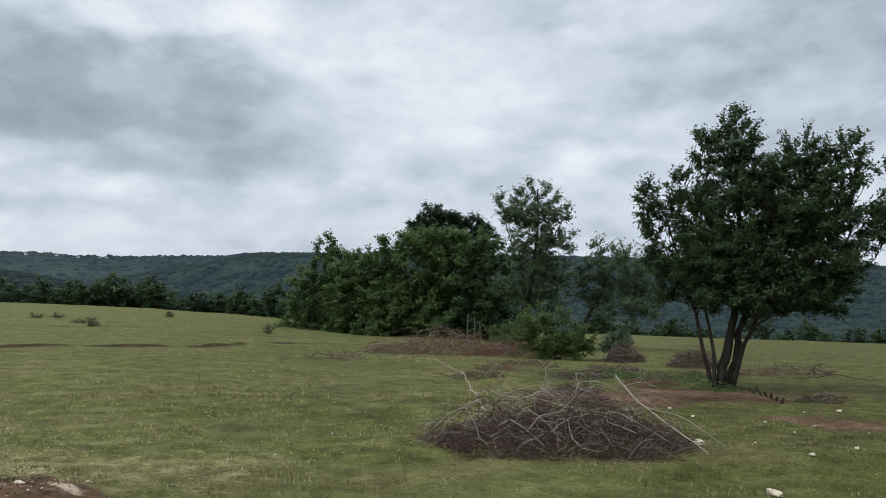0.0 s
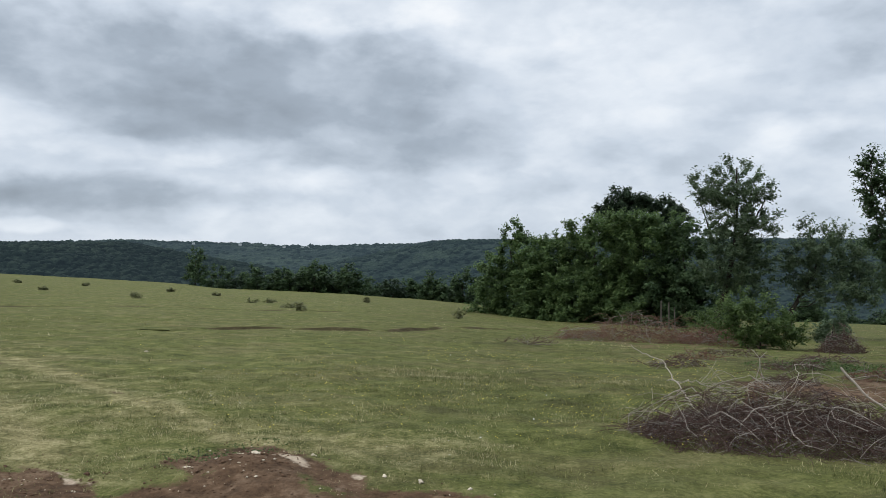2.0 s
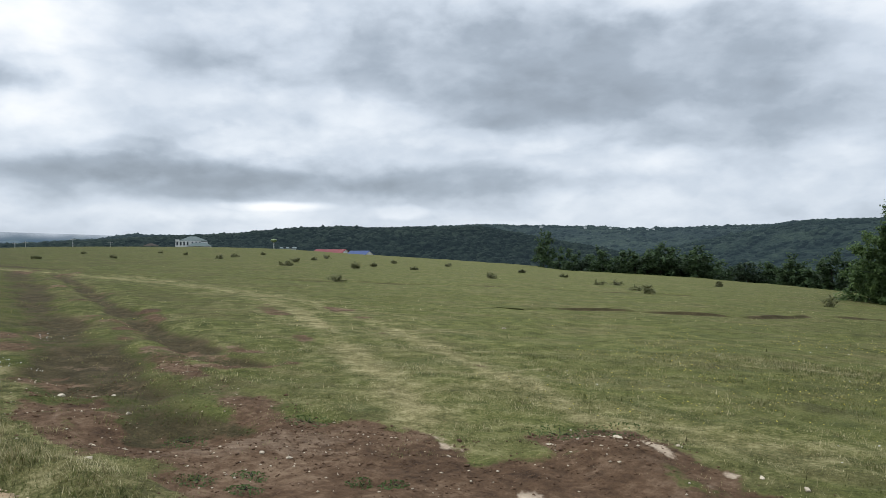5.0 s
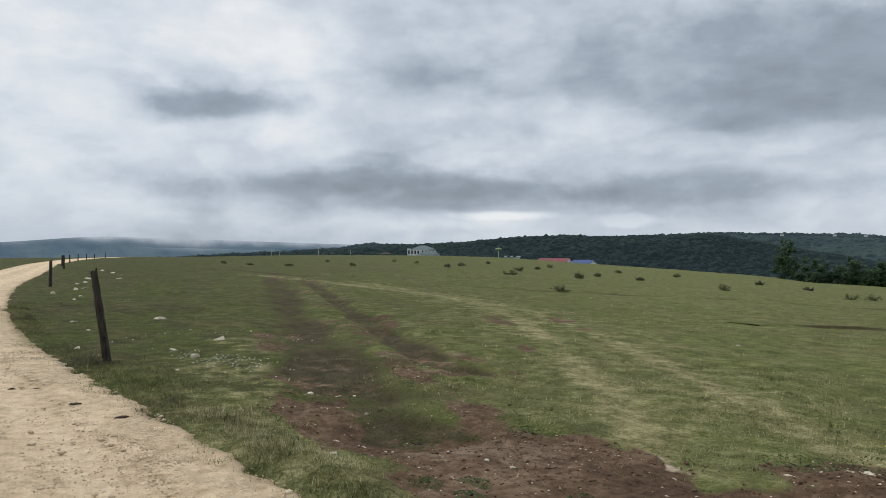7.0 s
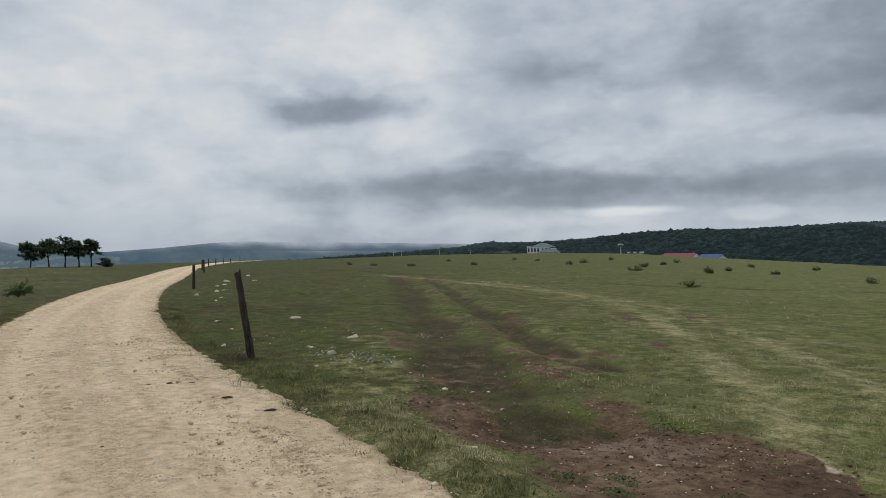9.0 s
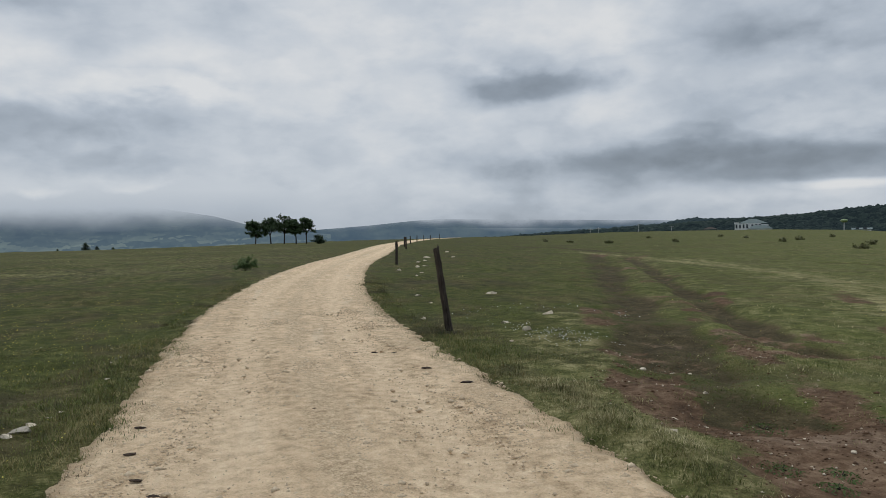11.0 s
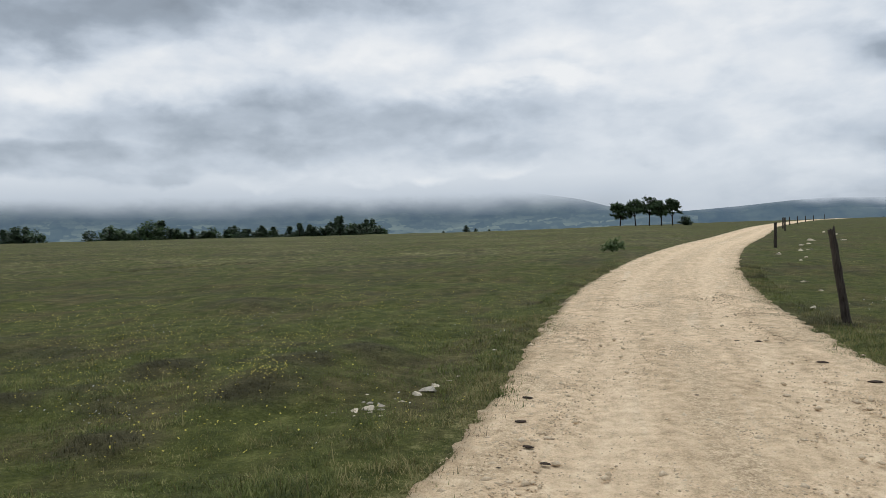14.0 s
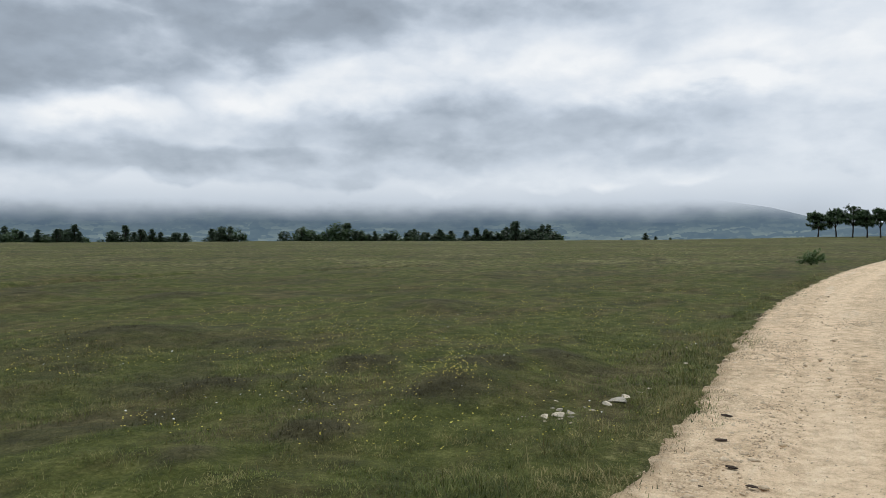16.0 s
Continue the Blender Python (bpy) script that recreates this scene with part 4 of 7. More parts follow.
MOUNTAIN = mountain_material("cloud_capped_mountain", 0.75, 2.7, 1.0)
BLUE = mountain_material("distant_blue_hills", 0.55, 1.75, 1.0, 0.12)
# a bluer, deeper haze for these hills, again as emission
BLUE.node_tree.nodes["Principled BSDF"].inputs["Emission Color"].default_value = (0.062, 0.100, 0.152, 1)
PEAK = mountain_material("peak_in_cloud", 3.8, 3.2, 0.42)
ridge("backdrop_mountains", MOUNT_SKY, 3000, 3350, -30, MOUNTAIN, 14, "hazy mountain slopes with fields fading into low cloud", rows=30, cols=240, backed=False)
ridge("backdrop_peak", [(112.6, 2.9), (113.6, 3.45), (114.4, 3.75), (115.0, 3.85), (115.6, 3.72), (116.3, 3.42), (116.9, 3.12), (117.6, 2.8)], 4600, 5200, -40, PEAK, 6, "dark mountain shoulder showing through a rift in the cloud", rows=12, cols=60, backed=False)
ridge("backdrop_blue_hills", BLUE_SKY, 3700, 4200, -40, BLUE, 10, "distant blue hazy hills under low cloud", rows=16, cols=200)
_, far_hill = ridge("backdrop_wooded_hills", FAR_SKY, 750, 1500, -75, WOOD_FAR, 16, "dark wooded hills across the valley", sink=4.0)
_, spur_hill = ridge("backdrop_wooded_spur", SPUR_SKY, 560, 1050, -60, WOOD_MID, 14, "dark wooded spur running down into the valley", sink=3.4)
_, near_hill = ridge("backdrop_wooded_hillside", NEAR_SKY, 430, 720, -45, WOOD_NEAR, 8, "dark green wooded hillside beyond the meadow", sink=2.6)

# ---- trees and bushes ----
LEAF_DARK = leaf_material("dark_tree_leaves", (0.026, 0.046, 0.022), (0.060, 0.098, 0.044), (0.115, 0.170, 0.070), 0.42)
LEAF_MID = leaf_material("hedge_leaves", (0.040, 0.070, 0.030), (0.105, 0.165, 0.060), (0.21, 0.29, 0.105), 0.45)
LEAF_GREY = leaf_material("willow_leaves", (0.050, 0.080, 0.044), (0.105, 0.150, 0.080), (0.19, 0.24, 0.135), 0.45)
LEAF_FRESH = leaf_material("young_leaves", (0.046, 0.076, 0.026), (0.098, 0.150, 0.048), (0.175, 0.235, 0.080), 0.45)
NEEDLE = leaf_material("conifer_needles", (0.020, 0.036, 0.022), (0.046, 0.072, 0.040), (0.088, 0.126, 0.064), 0.3)
BARK = bark_material("grey_brown_bark", (0.018, 0.015, 0.012), (0.070, 0.059, 0.048))
TWIG_DRY = bark_material("dry_twigs", (0.046, 0.029, 0.025), (0.165, 0.108, 0.090), 40)
TWIG_RED = bark_material("reddish_dead_twigs", (0.110, 0.060, 0.043), (0.27, 0.160, 0.115), 40)
TWIG_PALE = bark_material("peeled_pale_branch", (0.24, 0.20, 0.165), (0.52, 0.46, 0.39), 30)


def tubes(paths, sides=5):
    """Tapered tubes along (points, first radius, last radius): corners and faces."""
    vs, fs, base = [], [], 0
    ang = np.arange(sides) * 2 * math.pi / sides
    for pts, r0, r1 in paths:
        p = np.asarray(pts, float)
        n = len(p)
        t = np.gradient(p, axis=0)
        t /= np.linalg.norm(t, axis=1)[:, None] + 1e-9
        ref = np.array([[1.0, 0.05, 0]] if abs(p[-1, 2] - p[0, 2]) > 0.6 * np.linalg.norm(p[-1] - p[0]) else [[0.03, 0.02, 1.0]])
        a = np.cross(t, ref)
        a /= np.linalg.norm(a, axis=1)[:, None] + 1e-9
        b = np.cross(t, a)
        rad = np.linspace(r0, r1, n)[:, None, None]
        ring = p[:, None] + rad * (np.cos(ang)[None, :, None] * a[:, None] + np.sin(ang)[None, :, None] * b[:, None])
        vs.append(ring.reshape(-1, 3))
        fs.append(grid_faces(n, sides, True) + base)
        base += n * sides
    return np.concatenate(vs), np.concatenate(fs)


def curve_to(rng, a, b, n=7, sag=0.12, wild=0.05):
    """A bent way from a to b, bowed upwards at first as limbs are."""
    a, b = np.asarray(a, float), np.asarray(b, float)
    k = np.linspace(0, 1, n)[:, None]
    d = np.linalg.norm(b - a)
    p = a + (b - a) * k
    p[:, 2] += (np.sin(np.pi * k) * sag * d)[:, 0]
    w = rng.normal(0, wild * d, (n, 3)) * np.sin(np.pi * k)
    return p + w


def leaves(rng, centres, normals, size, aspect=0.55, spread=0.5, along=None):
    """A rhombic leaf with a folded middle at each place: 2 triangles."""
    n = len(centres)
    nrm = normals + rng.normal(0, spread, (n, 3))
    nrm /= np.linalg.norm(nrm, axis=1)[:, None] + 1e-9
    d = rng.normal(0, 1, (n, 3)) if along is None else along.copy()
    d -= nrm * (d * nrm).sum(1)[:, None]
    d /= np.linalg.norm(d, axis=1)[:, None] + 1e-9
    w = np.cross(nrm, d)
    s = (size * rng.uniform(0.65, 1.35, n))[:, None]
    v = np.stack([centres - d * s * 0.5, centres + w * s * aspect * 0.5 + nrm * s * 0.08, centres + d * s * 0.5, centres - w * s * aspect * 0.5 + nrm * s * 0.08], 1)
    i = np.arange(n)[:, None] * 4
    return v.reshape(-1, 3), np.concatenate([i + [[0, 1, 2]], i + [[0, 2, 3]]]).astype(np.int32)


def in_lobes(rng, lobes, n):
    """n places near the outside of a union of ellipsoids (centre x y z, radii x y z), with outward directions."""
    lobes = np.array(lobes, float)
    vol = lobes[:, 3] * lobes[:, 4] * lobes[:, 5]
    area = vol ** (2 / 3)
    pick = rng.choice(len(lobes), n, p=area / area.sum())
    d = rng.normal(0, 1, (n, 3))
    d /= np.linalg.norm(d, axis=1)[:, None]
    r = rng.uniform(0.25, 1.0, n) ** 0.6
    return lobes[pick, :3] + d * r[:, None] * lobes[pick, 3:], d


def broadleaf(name, base, turn, stems, lobes, clumps, per, clump_r, leaf, mat, label, category, seed, bark=None, limb=0.02, flatten=0.5, group=""):
    """A tree or bush. Stems and lobes are given across (x), away (y) and up (z) from its foot, seen at the bearing turn."""
    rng = np.random.default_rng(seed)
    root = new(name)
    root.matrix_world = pose(base[0], base[1], base[2], 0, 0, turn)
    tagged(root, label, category, group)
    paths, tips = [], []
    for pts, r0, r1 in stems:
        k = np.array(pts, float)
        fine_k = np.linspace(0, len(k) - 1, 4 * len(k))
        p = np.stack([np.interp(fine_k, np.arange(len(k)), k[:, i]) for i in range(3)], -1)
        p[1:-1] += rng.normal(0, r0 * 0.13, p[1:-1].shape)
        paths.append((p, r0, r1))
        tips.append(p[len(p) // 3:])
    nodes = np.concatenate(tips)
    centres, outs = in_lobes(rng, lobes, clumps)
    for c in centres[:: 2 if leaf < 0.1 else 4]:
        lower = nodes[nodes[:, 2] < c[2] - 0.1 * abs(c[2])] if (nodes[:, 2] < c[2] - 0.1 * abs(c[2])).any() else nodes
        a = lower[np.argmin(np.linalg.norm(lower - c, axis=1) + rng.uniform(0, 0.4, len(lower)))]
        q = curve_to(rng, a, c, 6, 0.08, 0.04)
        length = np.linalg.norm(c - a)
        paths.append((q, limb * (0.35 + 0.35 * length), limb * 0.18))
        nodes = np.concatenate([nodes, q[2:5]])
    trunks = paths[:len(stems)]
    for stem in trunks:
        v, f = tubes([stem], 9)
        mesh_np("trunk", v, f, bark or BARK, root, smooth_=True)
    if len(paths) > len(stems) and leaf < 0.3:
        v, f = tubes(paths[len(stems):], 3)
        tagged(mesh_np("branchwork", v, f, bark or BARK, root, smooth_=True), kind="stuff")
    # every clump is a few leafy shoots that point outwards and up
    shoots = max(3, per // 10)
    each = max(3, per // shoots)
    go = np.repeat(outs * 0.75 + [0, 0, 0.35], shoots, 0) + rng.normal(0, 0.55, (len(centres) * shoots, 3)) * [1, 1, flatten]
    go /= np.linalg.norm(go, axis=1)[:, None] + 1e-9
    reach = clump_r * rng.uniform(0.8, 1.9, len(go))
    start = np.repeat(centres, shoots, 0) - go * (reach * 0.35)[:, None]
    q = (np.arange(each) + rng.uniform(0, 1, (len(go), each))) / each
    at_ = (start[:, None] + go[:, None] * (q * reach[:, None])[..., None]).reshape(-1, 3) + rng.normal(0, leaf * 0.35, (len(go) * each, 3))
    across = rng.normal(0, 1, (len(go) * each, 3))
    along = np.repeat(go, each, 0) + across * 0.65
    v, f = leaves(rng, at_, np.repeat(go, each, 0) * 0.3 + [0, 0, 0.8], leaf, 0.5, 0.5, along)
    mesh_np("crown", v, f, mat, root)
    return root


def px(lobes, scale, x0, y0, deep=0.85):
    """Lobes drawn on a front view (x, y, half width, half height) turned into metres from the foot."""
    rng = np.random.default_rng(int(x0))
    out = []
    for i, (x, y, w, h) in enumerate(lobes):
        out.append(((x - x0) * scale, rng.uniform(-0.35, 0.35) * w * scale, (y0 - y) * scale, w * scale, w * scale * deep, h * scale))
    return out


def foot(bearing, distance, sink=0.05):
    x, y = at(bearing, distance)
    return x, y, gz(x, y) - sink


def foot_at(x, y, sink=0.05):
    return x, y, gz(x, y) - sink


# the big tree by the brushwood: two stout stems and three thin ones from one stool
s1 = 0.0109
broadleaf("tree", foot_at(5.56, 14.65), -21.2,
          [([(0.0, 0, 0), (0.05, 0, 0.5), (0.22, 0.05, 1.1), (0.30, 0, 2.0), (0.35, 0.1, 3.2), (0.3, 0, 4.6)], 0.112, 0.02),
           ([(0.12, 0.1, 0), (0.28, 0.1, 0.6), (0.34, 0.1, 1.2), (0.85, 0.1, 2.1), (1.5, 0.2, 3.2), (1.9, 0.2, 4.0)], 0.085, 0.02),
           ([(-0.15, 0, 0), (-0.30, 0, 0.7), (-0.45, -0.05, 1.5), (-0.75, 0, 2.5), (-1.0, 0, 3.4)], 0.045, 0.012),
           ([(-0.10, -0.1, 0), (-0.12, -0.1, 0.8), (-0.28, 0, 1.6), (-0.4, 0, 2.6), (-0.3, 0, 3.6)], 0.040, 0.012),
           ([(0.2, 0.1, 0), (0.42, -0.1, 0.9), (0.8, -0.4, 1.7), (1.1, -0.8, 2.4)], 0.05, 0.015)],
          px([(1330, 420, 105, 140), (1190, 430, 48, 75), (1165, 370, 24, 52), (1310, 262, 46, 56), (1262, 290, 26, 62), (1460, 420, 82, 105), (1420, 300, 46, 56),
              (1490, 300, 30, 50), (1550, 330, 26, 28), (1350, 520, 130, 40), (1205, 505, 50, 36), (1560, 395, 42, 32), (1450, 520, 66, 36), (1215, 330, 22, 40), (1285, 470, 100, 55), (1390, 455, 105, 65), (1405, 370, 85, 75), (1250, 400, 50, 80), (1340, 325, 62, 62)], s1, 1285, 692),
          1800, 96, 0.20, 0.064, LEAF_DARK, "dark leafy many-stemmed tree standing on bare earth", "tree", 11, limb=0.020, flatten=0.55)

s2 = 0.0255
broadleaf("tree", foot_at(3.75, 35.0), -6.0,
          [([(0, 0, 0), (0.35, 0, 0.9), (0.7, 0, 2.0), (1.0, 0, 3.4), (1.15, 0, 5.0), (1.2, 0, 7.2)], 0.15, 0.03),
           ([(0.7, 0, 2.0), (0.2, 0, 4.0), (-0.3, 0, 5.8)], 0.05, 0.015), ([(1.0, 0, 3.4), (1.9, 0, 5.0), (2.4, 0, 6.0)], 0.05, 0.015)],
          px([(945, 360, 48, 52), (960, 415, 58, 60), (925, 400, 30, 60), (895, 365, 16, 26), (985, 380, 28, 40), (930, 480, 60, 55), (1000, 395, 14, 24), (885, 345, 9, 8), (950, 510, 62, 50), (975, 460, 45, 60)], s2, 905, 612),
          460, 76, 0.36, 0.125, LEAF_GREY, "slender leaning tree with a thin airy crown", "tree", 12, limb=0.016, flatten=0.8)
broadleaf("tree", foot_at(6.95, 35.4), -11.3,
          [([(0, 0, 0), (0.15, 0, 1.1), (0.65, 0, 2.0), (1.1, 0, 2.8), (1.4, 0, 4.0)], 0.12, 0.03), ([(0.65, 0, 2.0), (1.8, 0, 2.5), (2.6, 0, 3.2)], 0.05, 0.015)],
          px([(1080, 455, 62, 50), (1055, 425, 28, 28), (1040, 470, 40, 50), (1120, 490, 45, 42), (1140, 510, 30, 35), (1090, 520, 60, 25)], s2, 1015, 598),
          300, 62, 0.40, 0.125, LEAF_GREY, "small spreading grey-green tree on the meadow's edge", "tree", 13, limb=0.016, flatten=0.75)

# the thicket: bushes grown together, from its far end to its near end
HEDGE = [
    ("bush", 7.7, 53, [(575, 480, 55, 55), (585, 430, 28, 28), (545, 520, 35, 45), (610, 500, 45, 65)], 575, 575, 210, LEAF_MID, "dense rounded green thicket bush", 21),
    ("bush", 4.4, 51, [(650, 500, 60, 75), (640, 465, 30, 30), (625, 540, 45, 40), (690, 460, 40, 40)], 650, 582, 230, LEAF_MID, "dense green thicket bush with drooping sprays", 22),
    ("bush", 1.6, 49, [(720, 480, 70, 75), (700, 430, 35, 28), (740, 540, 70, 45), (690, 540, 45, 45)], 718, 590, 260, LEAF_MID, "tall dense green thicket bush", 23),
    ("bush", -1.9, 48, [(800, 470, 70, 65), (770, 430, 50, 32), (830, 440, 55, 40), (800, 540, 75, 45)], 800, 592, 280, LEAF_MID, "tall bright-topped thicket bush", 24),
    ("bush", -4.6, 46, [(868, 480, 45, 70), (860, 540, 45, 50), (885, 440, 25, 30)], 865, 596, 170, LEAF_DARK, "dark narrow thicket bush", 25),
    ("fir_tree", -0.3, 56, [(765, 385, 28, 26), (785, 395, 30, 22), (745, 405, 22, 18), (770, 440, 45, 40), (770, 520, 40, 50)], 768, 590, 170, NEEDLE, "dark ragged tree rising behind the thicket", 26),
    ("fir_tree", -3.2, 57, [(840, 398, 26, 18), (812, 388, 12, 12), (862, 412, 24, 16), (838, 450, 45, 40), (838, 520, 35, 50)], 838, 590, 150, NEEDLE, "dark ragged tree with flat top behind the thicket", 27)]
for name, bear, dist, lobes, x0, y0, n, mat, label, seed in HEDGE:
    sc = dist / 1364
    h = (y0 - min(l[1] for l in lobes)) * sc
    broadleaf(name, foot_at(-dist * math.sin(radians(bear)), dist * math.cos(radians(bear))), bear, [([(0, 0, 0), (0.1, 0, h * 0.4), (-0.1, 0, h * 0.8)], 0.12, 0.03)],
              px(lobes + ([(x0, y0 - 24, 66, 30), (x0 - 30, y0 - 60, 45, 50), (x0 + 30, y0 - 60, 45, 50), (x0 - 42, y0 - 6, 42, 20), (x0 + 42, y0 - 6, 42, 20), (x0, y0 - 2, 46, 18)] if name == "bush" else []), sc, x0, y0, 0.9), int(n * 2.0), 90, 0.50, 0.20 if mat is LEAF_MID else 0.22, mat, label, "bush" if name == "bush" else "tree", seed, limb=0.012, flatten=0.6)
NEAR_BUSH = [
    ("bush", -9.3, 24.5, [(985, 585, 42, 35), (960, 575, 30, 30), (1010, 615, 30, 25), (975, 615, 40, 22), (940, 600, 30, 30), (1030, 600, 25, 30)], 985, 640, 190, LEAF_FRESH, "low fresh green bush in front of the thicket", 31),
    ("bush", -6.6, 30, [(925, 580, 35, 28), (890, 590, 30, 22)], 915, 615, 70, LEAF_FRESH, "low green bush among brushwood", 32),
    ("bush", -13.6, 24.5, [(1085, 610, 28, 18), (1105, 585, 10, 14)], 1085, 640, 50, LEAF_GREY, "sparse low bush tangled with dead twigs", 33)]
for name, bear, dist, lobes, x0, y0, n, mat, label, seed in NEAR_BUSH:
    sc = dist / 1364
    broadleaf(name, foot_at(-dist * math.sin(radians(bear)), dist * math.cos(radians(bear))), bear, [([(0, 0, 0), (0.05, 0, 0.4), (0.1, 0, 0.9)], 0.03, 0.01)], px(lobes, sc, x0, y0, 0.9), n, 60, 0.28, 0.09, mat, label, "bush", seed, limb=0.010)

# the far hedge along the brow
rng = np.random.default_rng(5)
HEDGE_KINDS = []
for i in range(5):
    lob = [(rng.uniform(-0.8, 0.8), rng.uniform(-0.8, 0.8), rng.uniform(1.3, 3.4), rng.uniform(0.9, 1.5), rng.uniform(0.9, 1.5), rng.uniform(0.9, 1.7)) for _ in range(5)] + [(0, 0, 1.2, 1.7, 1.5, 1.3)]
    HEDGE_KINDS.append(broadleaf("tree", (*at(6 + i, 128), lie(*at(6 + i, 128)) - 0.1), 6 + i, [([(0, 0, 0), (0.1, 0, 1.5), (0, 0, 3.2)], 0.12, 0.03)], lob, 62, 30, 0.55, 0.36,
                                 (LEAF_DARK, LEAF_DARK, NEEDLE, LEAF_DARK, LEAF_DARK)[i], "dark leafy tree in the far hedge", "tree", 40 + i, limb=0.01, group="trees of the far hedge"))
for i, b in enumerate(np.concatenate([np.arange(8.5, 29.6, 0.46), np.arange(-33, -11.5, 0.62)])):
    rim = float(np.interp(b, BROW[:, 0], BROW[:, 1]))
    d = rim + rng.uniform(3, 14)
    x, y = at(b + rng.uniform(-0.2, 0.2), d)
    tall = rng.uniform(0.75, 1.25) * (1.05 if b > 0 else 0.75)
    copy_thing(HEDGE_KINDS[i % 5], Matrix.Translation((x, y, float(lie(x, y)) - 0.1)) @ Matrix.Rotation(rng.uniform(0, 6.28), 4, "Z") @ Matrix.Diagonal((tall * 1.2, tall * 1.2, tall * rng.uniform(0.8, 1.15), 1)))


def conifer(name, base, height, width, tiers, per, leaf, label, seed, group=""):
    rng = np.random.default_rng(seed)
    root = tagged(new(name), label, "tree", group)
    root.matrix_world = pose(*base)
    v, f = tubes([([(0, 0, 0), (0, 0, height * 0.5), (0, 0, height * 0.97)], width * 0.07, 0.02)], 7)
    mesh_np("trunk", v, f, BARK, root, smooth_=True)
    k = rng.uniform(0.04, 1.0, tiers) ** 0.8
    ang = rng.uniform(0, 6.283, tiers)
    reach = width * 0.5 * (1 - k) ** 0.8 * rng.uniform(0.55, 1.15, tiers) + 0.05 * width
    tip = np.stack([np.cos(ang) * reach, np.sin(ang) * reach, k * height - 0.10 * reach + rng.uniform(0, 0.04) * height], -1)
    q = rng.uniform(0.15, 1.0, (tiers, per, 1))
    start = np.stack([0 * k, 0 * k, k * height * 0.97], -1)
    c = start[:, None] + (tip - start)[:, None] * q + rng.normal(0, 0.05 * width, (tiers, per, 3))
    v, f = leaves(rng, c.reshape(-1, 3), np.tile([[0, 0, 1.0]], (tiers * per, 1)), leaf, 0.4, 0.6)
    mesh_np("crown", v, f, NEEDLE, root)
    return root


x, y = at(30.4, 124)
end_tree = copy_thing(HEDGE_KINDS[0], Matrix.Translation((x, y, float(lie(x, y)) - 0.2)) @ Matrix.Diagonal((1.05, 1.05, 1.3, 1)))
tagged(end_tree, "tall dark leafy tree at the end of the far hedge")

# pines and bushes along the far side of the meadow
ROW = [conifer("conifer", foot(134, 168, 1.2), 4.6, 3.0, 60, 14, 0.48, "dark young pine beyond the meadow", 62, "pines beyond the meadow"),
       conifer("conifer", foot(133.2, 168, 1.2), 4.0, 3.4, 60, 14, 0.48, "dark young pine beyond the meadow", 63, "pines beyond the meadow")]
for i in range(3):
    lob = [(rng.uniform(-0.9, 0.9), rng.uniform(-0.8, 0.8), rng.uniform(1.0, 2.6), rng.uniform(0.6, 1.1), rng.uniform(0.7, 1.2), rng.uniform(0.6, 1.2)) for _ in range(6)] + [(0, 0, 0.9, 1.6, 1.4, 0.9)]
    ROW.append(broadleaf("bush", (*at(127 + i, 168), lie(*at(127 + i, 168)) - 0.1), 127 + i, [([(0, 0, 0), (0.1, 0, 1.2), (0, 0, 2.6)], 0.1, 0.03)], lob, 48, 20, 0.5, 0.44,
                         (NEEDLE, LEAF_DARK, NEEDLE)[i], "dark bushy tree beyond the meadow", "tree", 640 + i, limb=0.01, group="bushes beyond the meadow"))
STANDS = [(148.0, 146.2, 3.4), (145.9, 142.2, 2.3), (141.0, 135.6, 2.1), (133.7, 132.2, 2.9), (127.8, 126.0, 2.3), (125.4, 123.2, 3.0), (122.9, 120.6, 1.9),
          (120.2, 117.0, 2.4), (116.6, 113.4, 2.1), (113.0, 108.8, 3.0)]
for a, b, h in STANDS:
    for bear in np.arange(a, b, -0.24):
        bear += rng.uniform(-0.2, 0.2)
        d = 164 + rng.uniform(0, 9)
        x, y = at(bear, d)
        s = h / 3.0 * rng.uniform(0.65, 1.3)
        kind_ = int(rng.choice(5, p=(0.26, 0.22, 0.17, 0.17, 0.18)))
        copy_thing(ROW[kind_], Matrix.Translation((x, y, float(lie(x, y)) - 0.1)) @ Matrix.Rotation(rng.uniform(0, 6.28), 4, "Z") @ Matrix.Diagonal(((1.15 if kind_ < 2 else 1.25) * s ** 0.5, (1.15 if kind_ < 2 else 1.25) * s ** 0.5, s * (0.92 if kind_ < 2 else 1.0), 1)))
for bear, h in ((102.6, 1.6), (101.9, 1.1), (100.9, 0.9), (104.3, 0.8)):
    x, y = at(bear, 168)
    s = h / 4.0
    copy_thing(ROW[1], Matrix.Translation((x, y, float(lie(x, y)) + 0.1)) @ Matrix.Diagonal((s * 2, s * 2, s * 1.3, 1)))

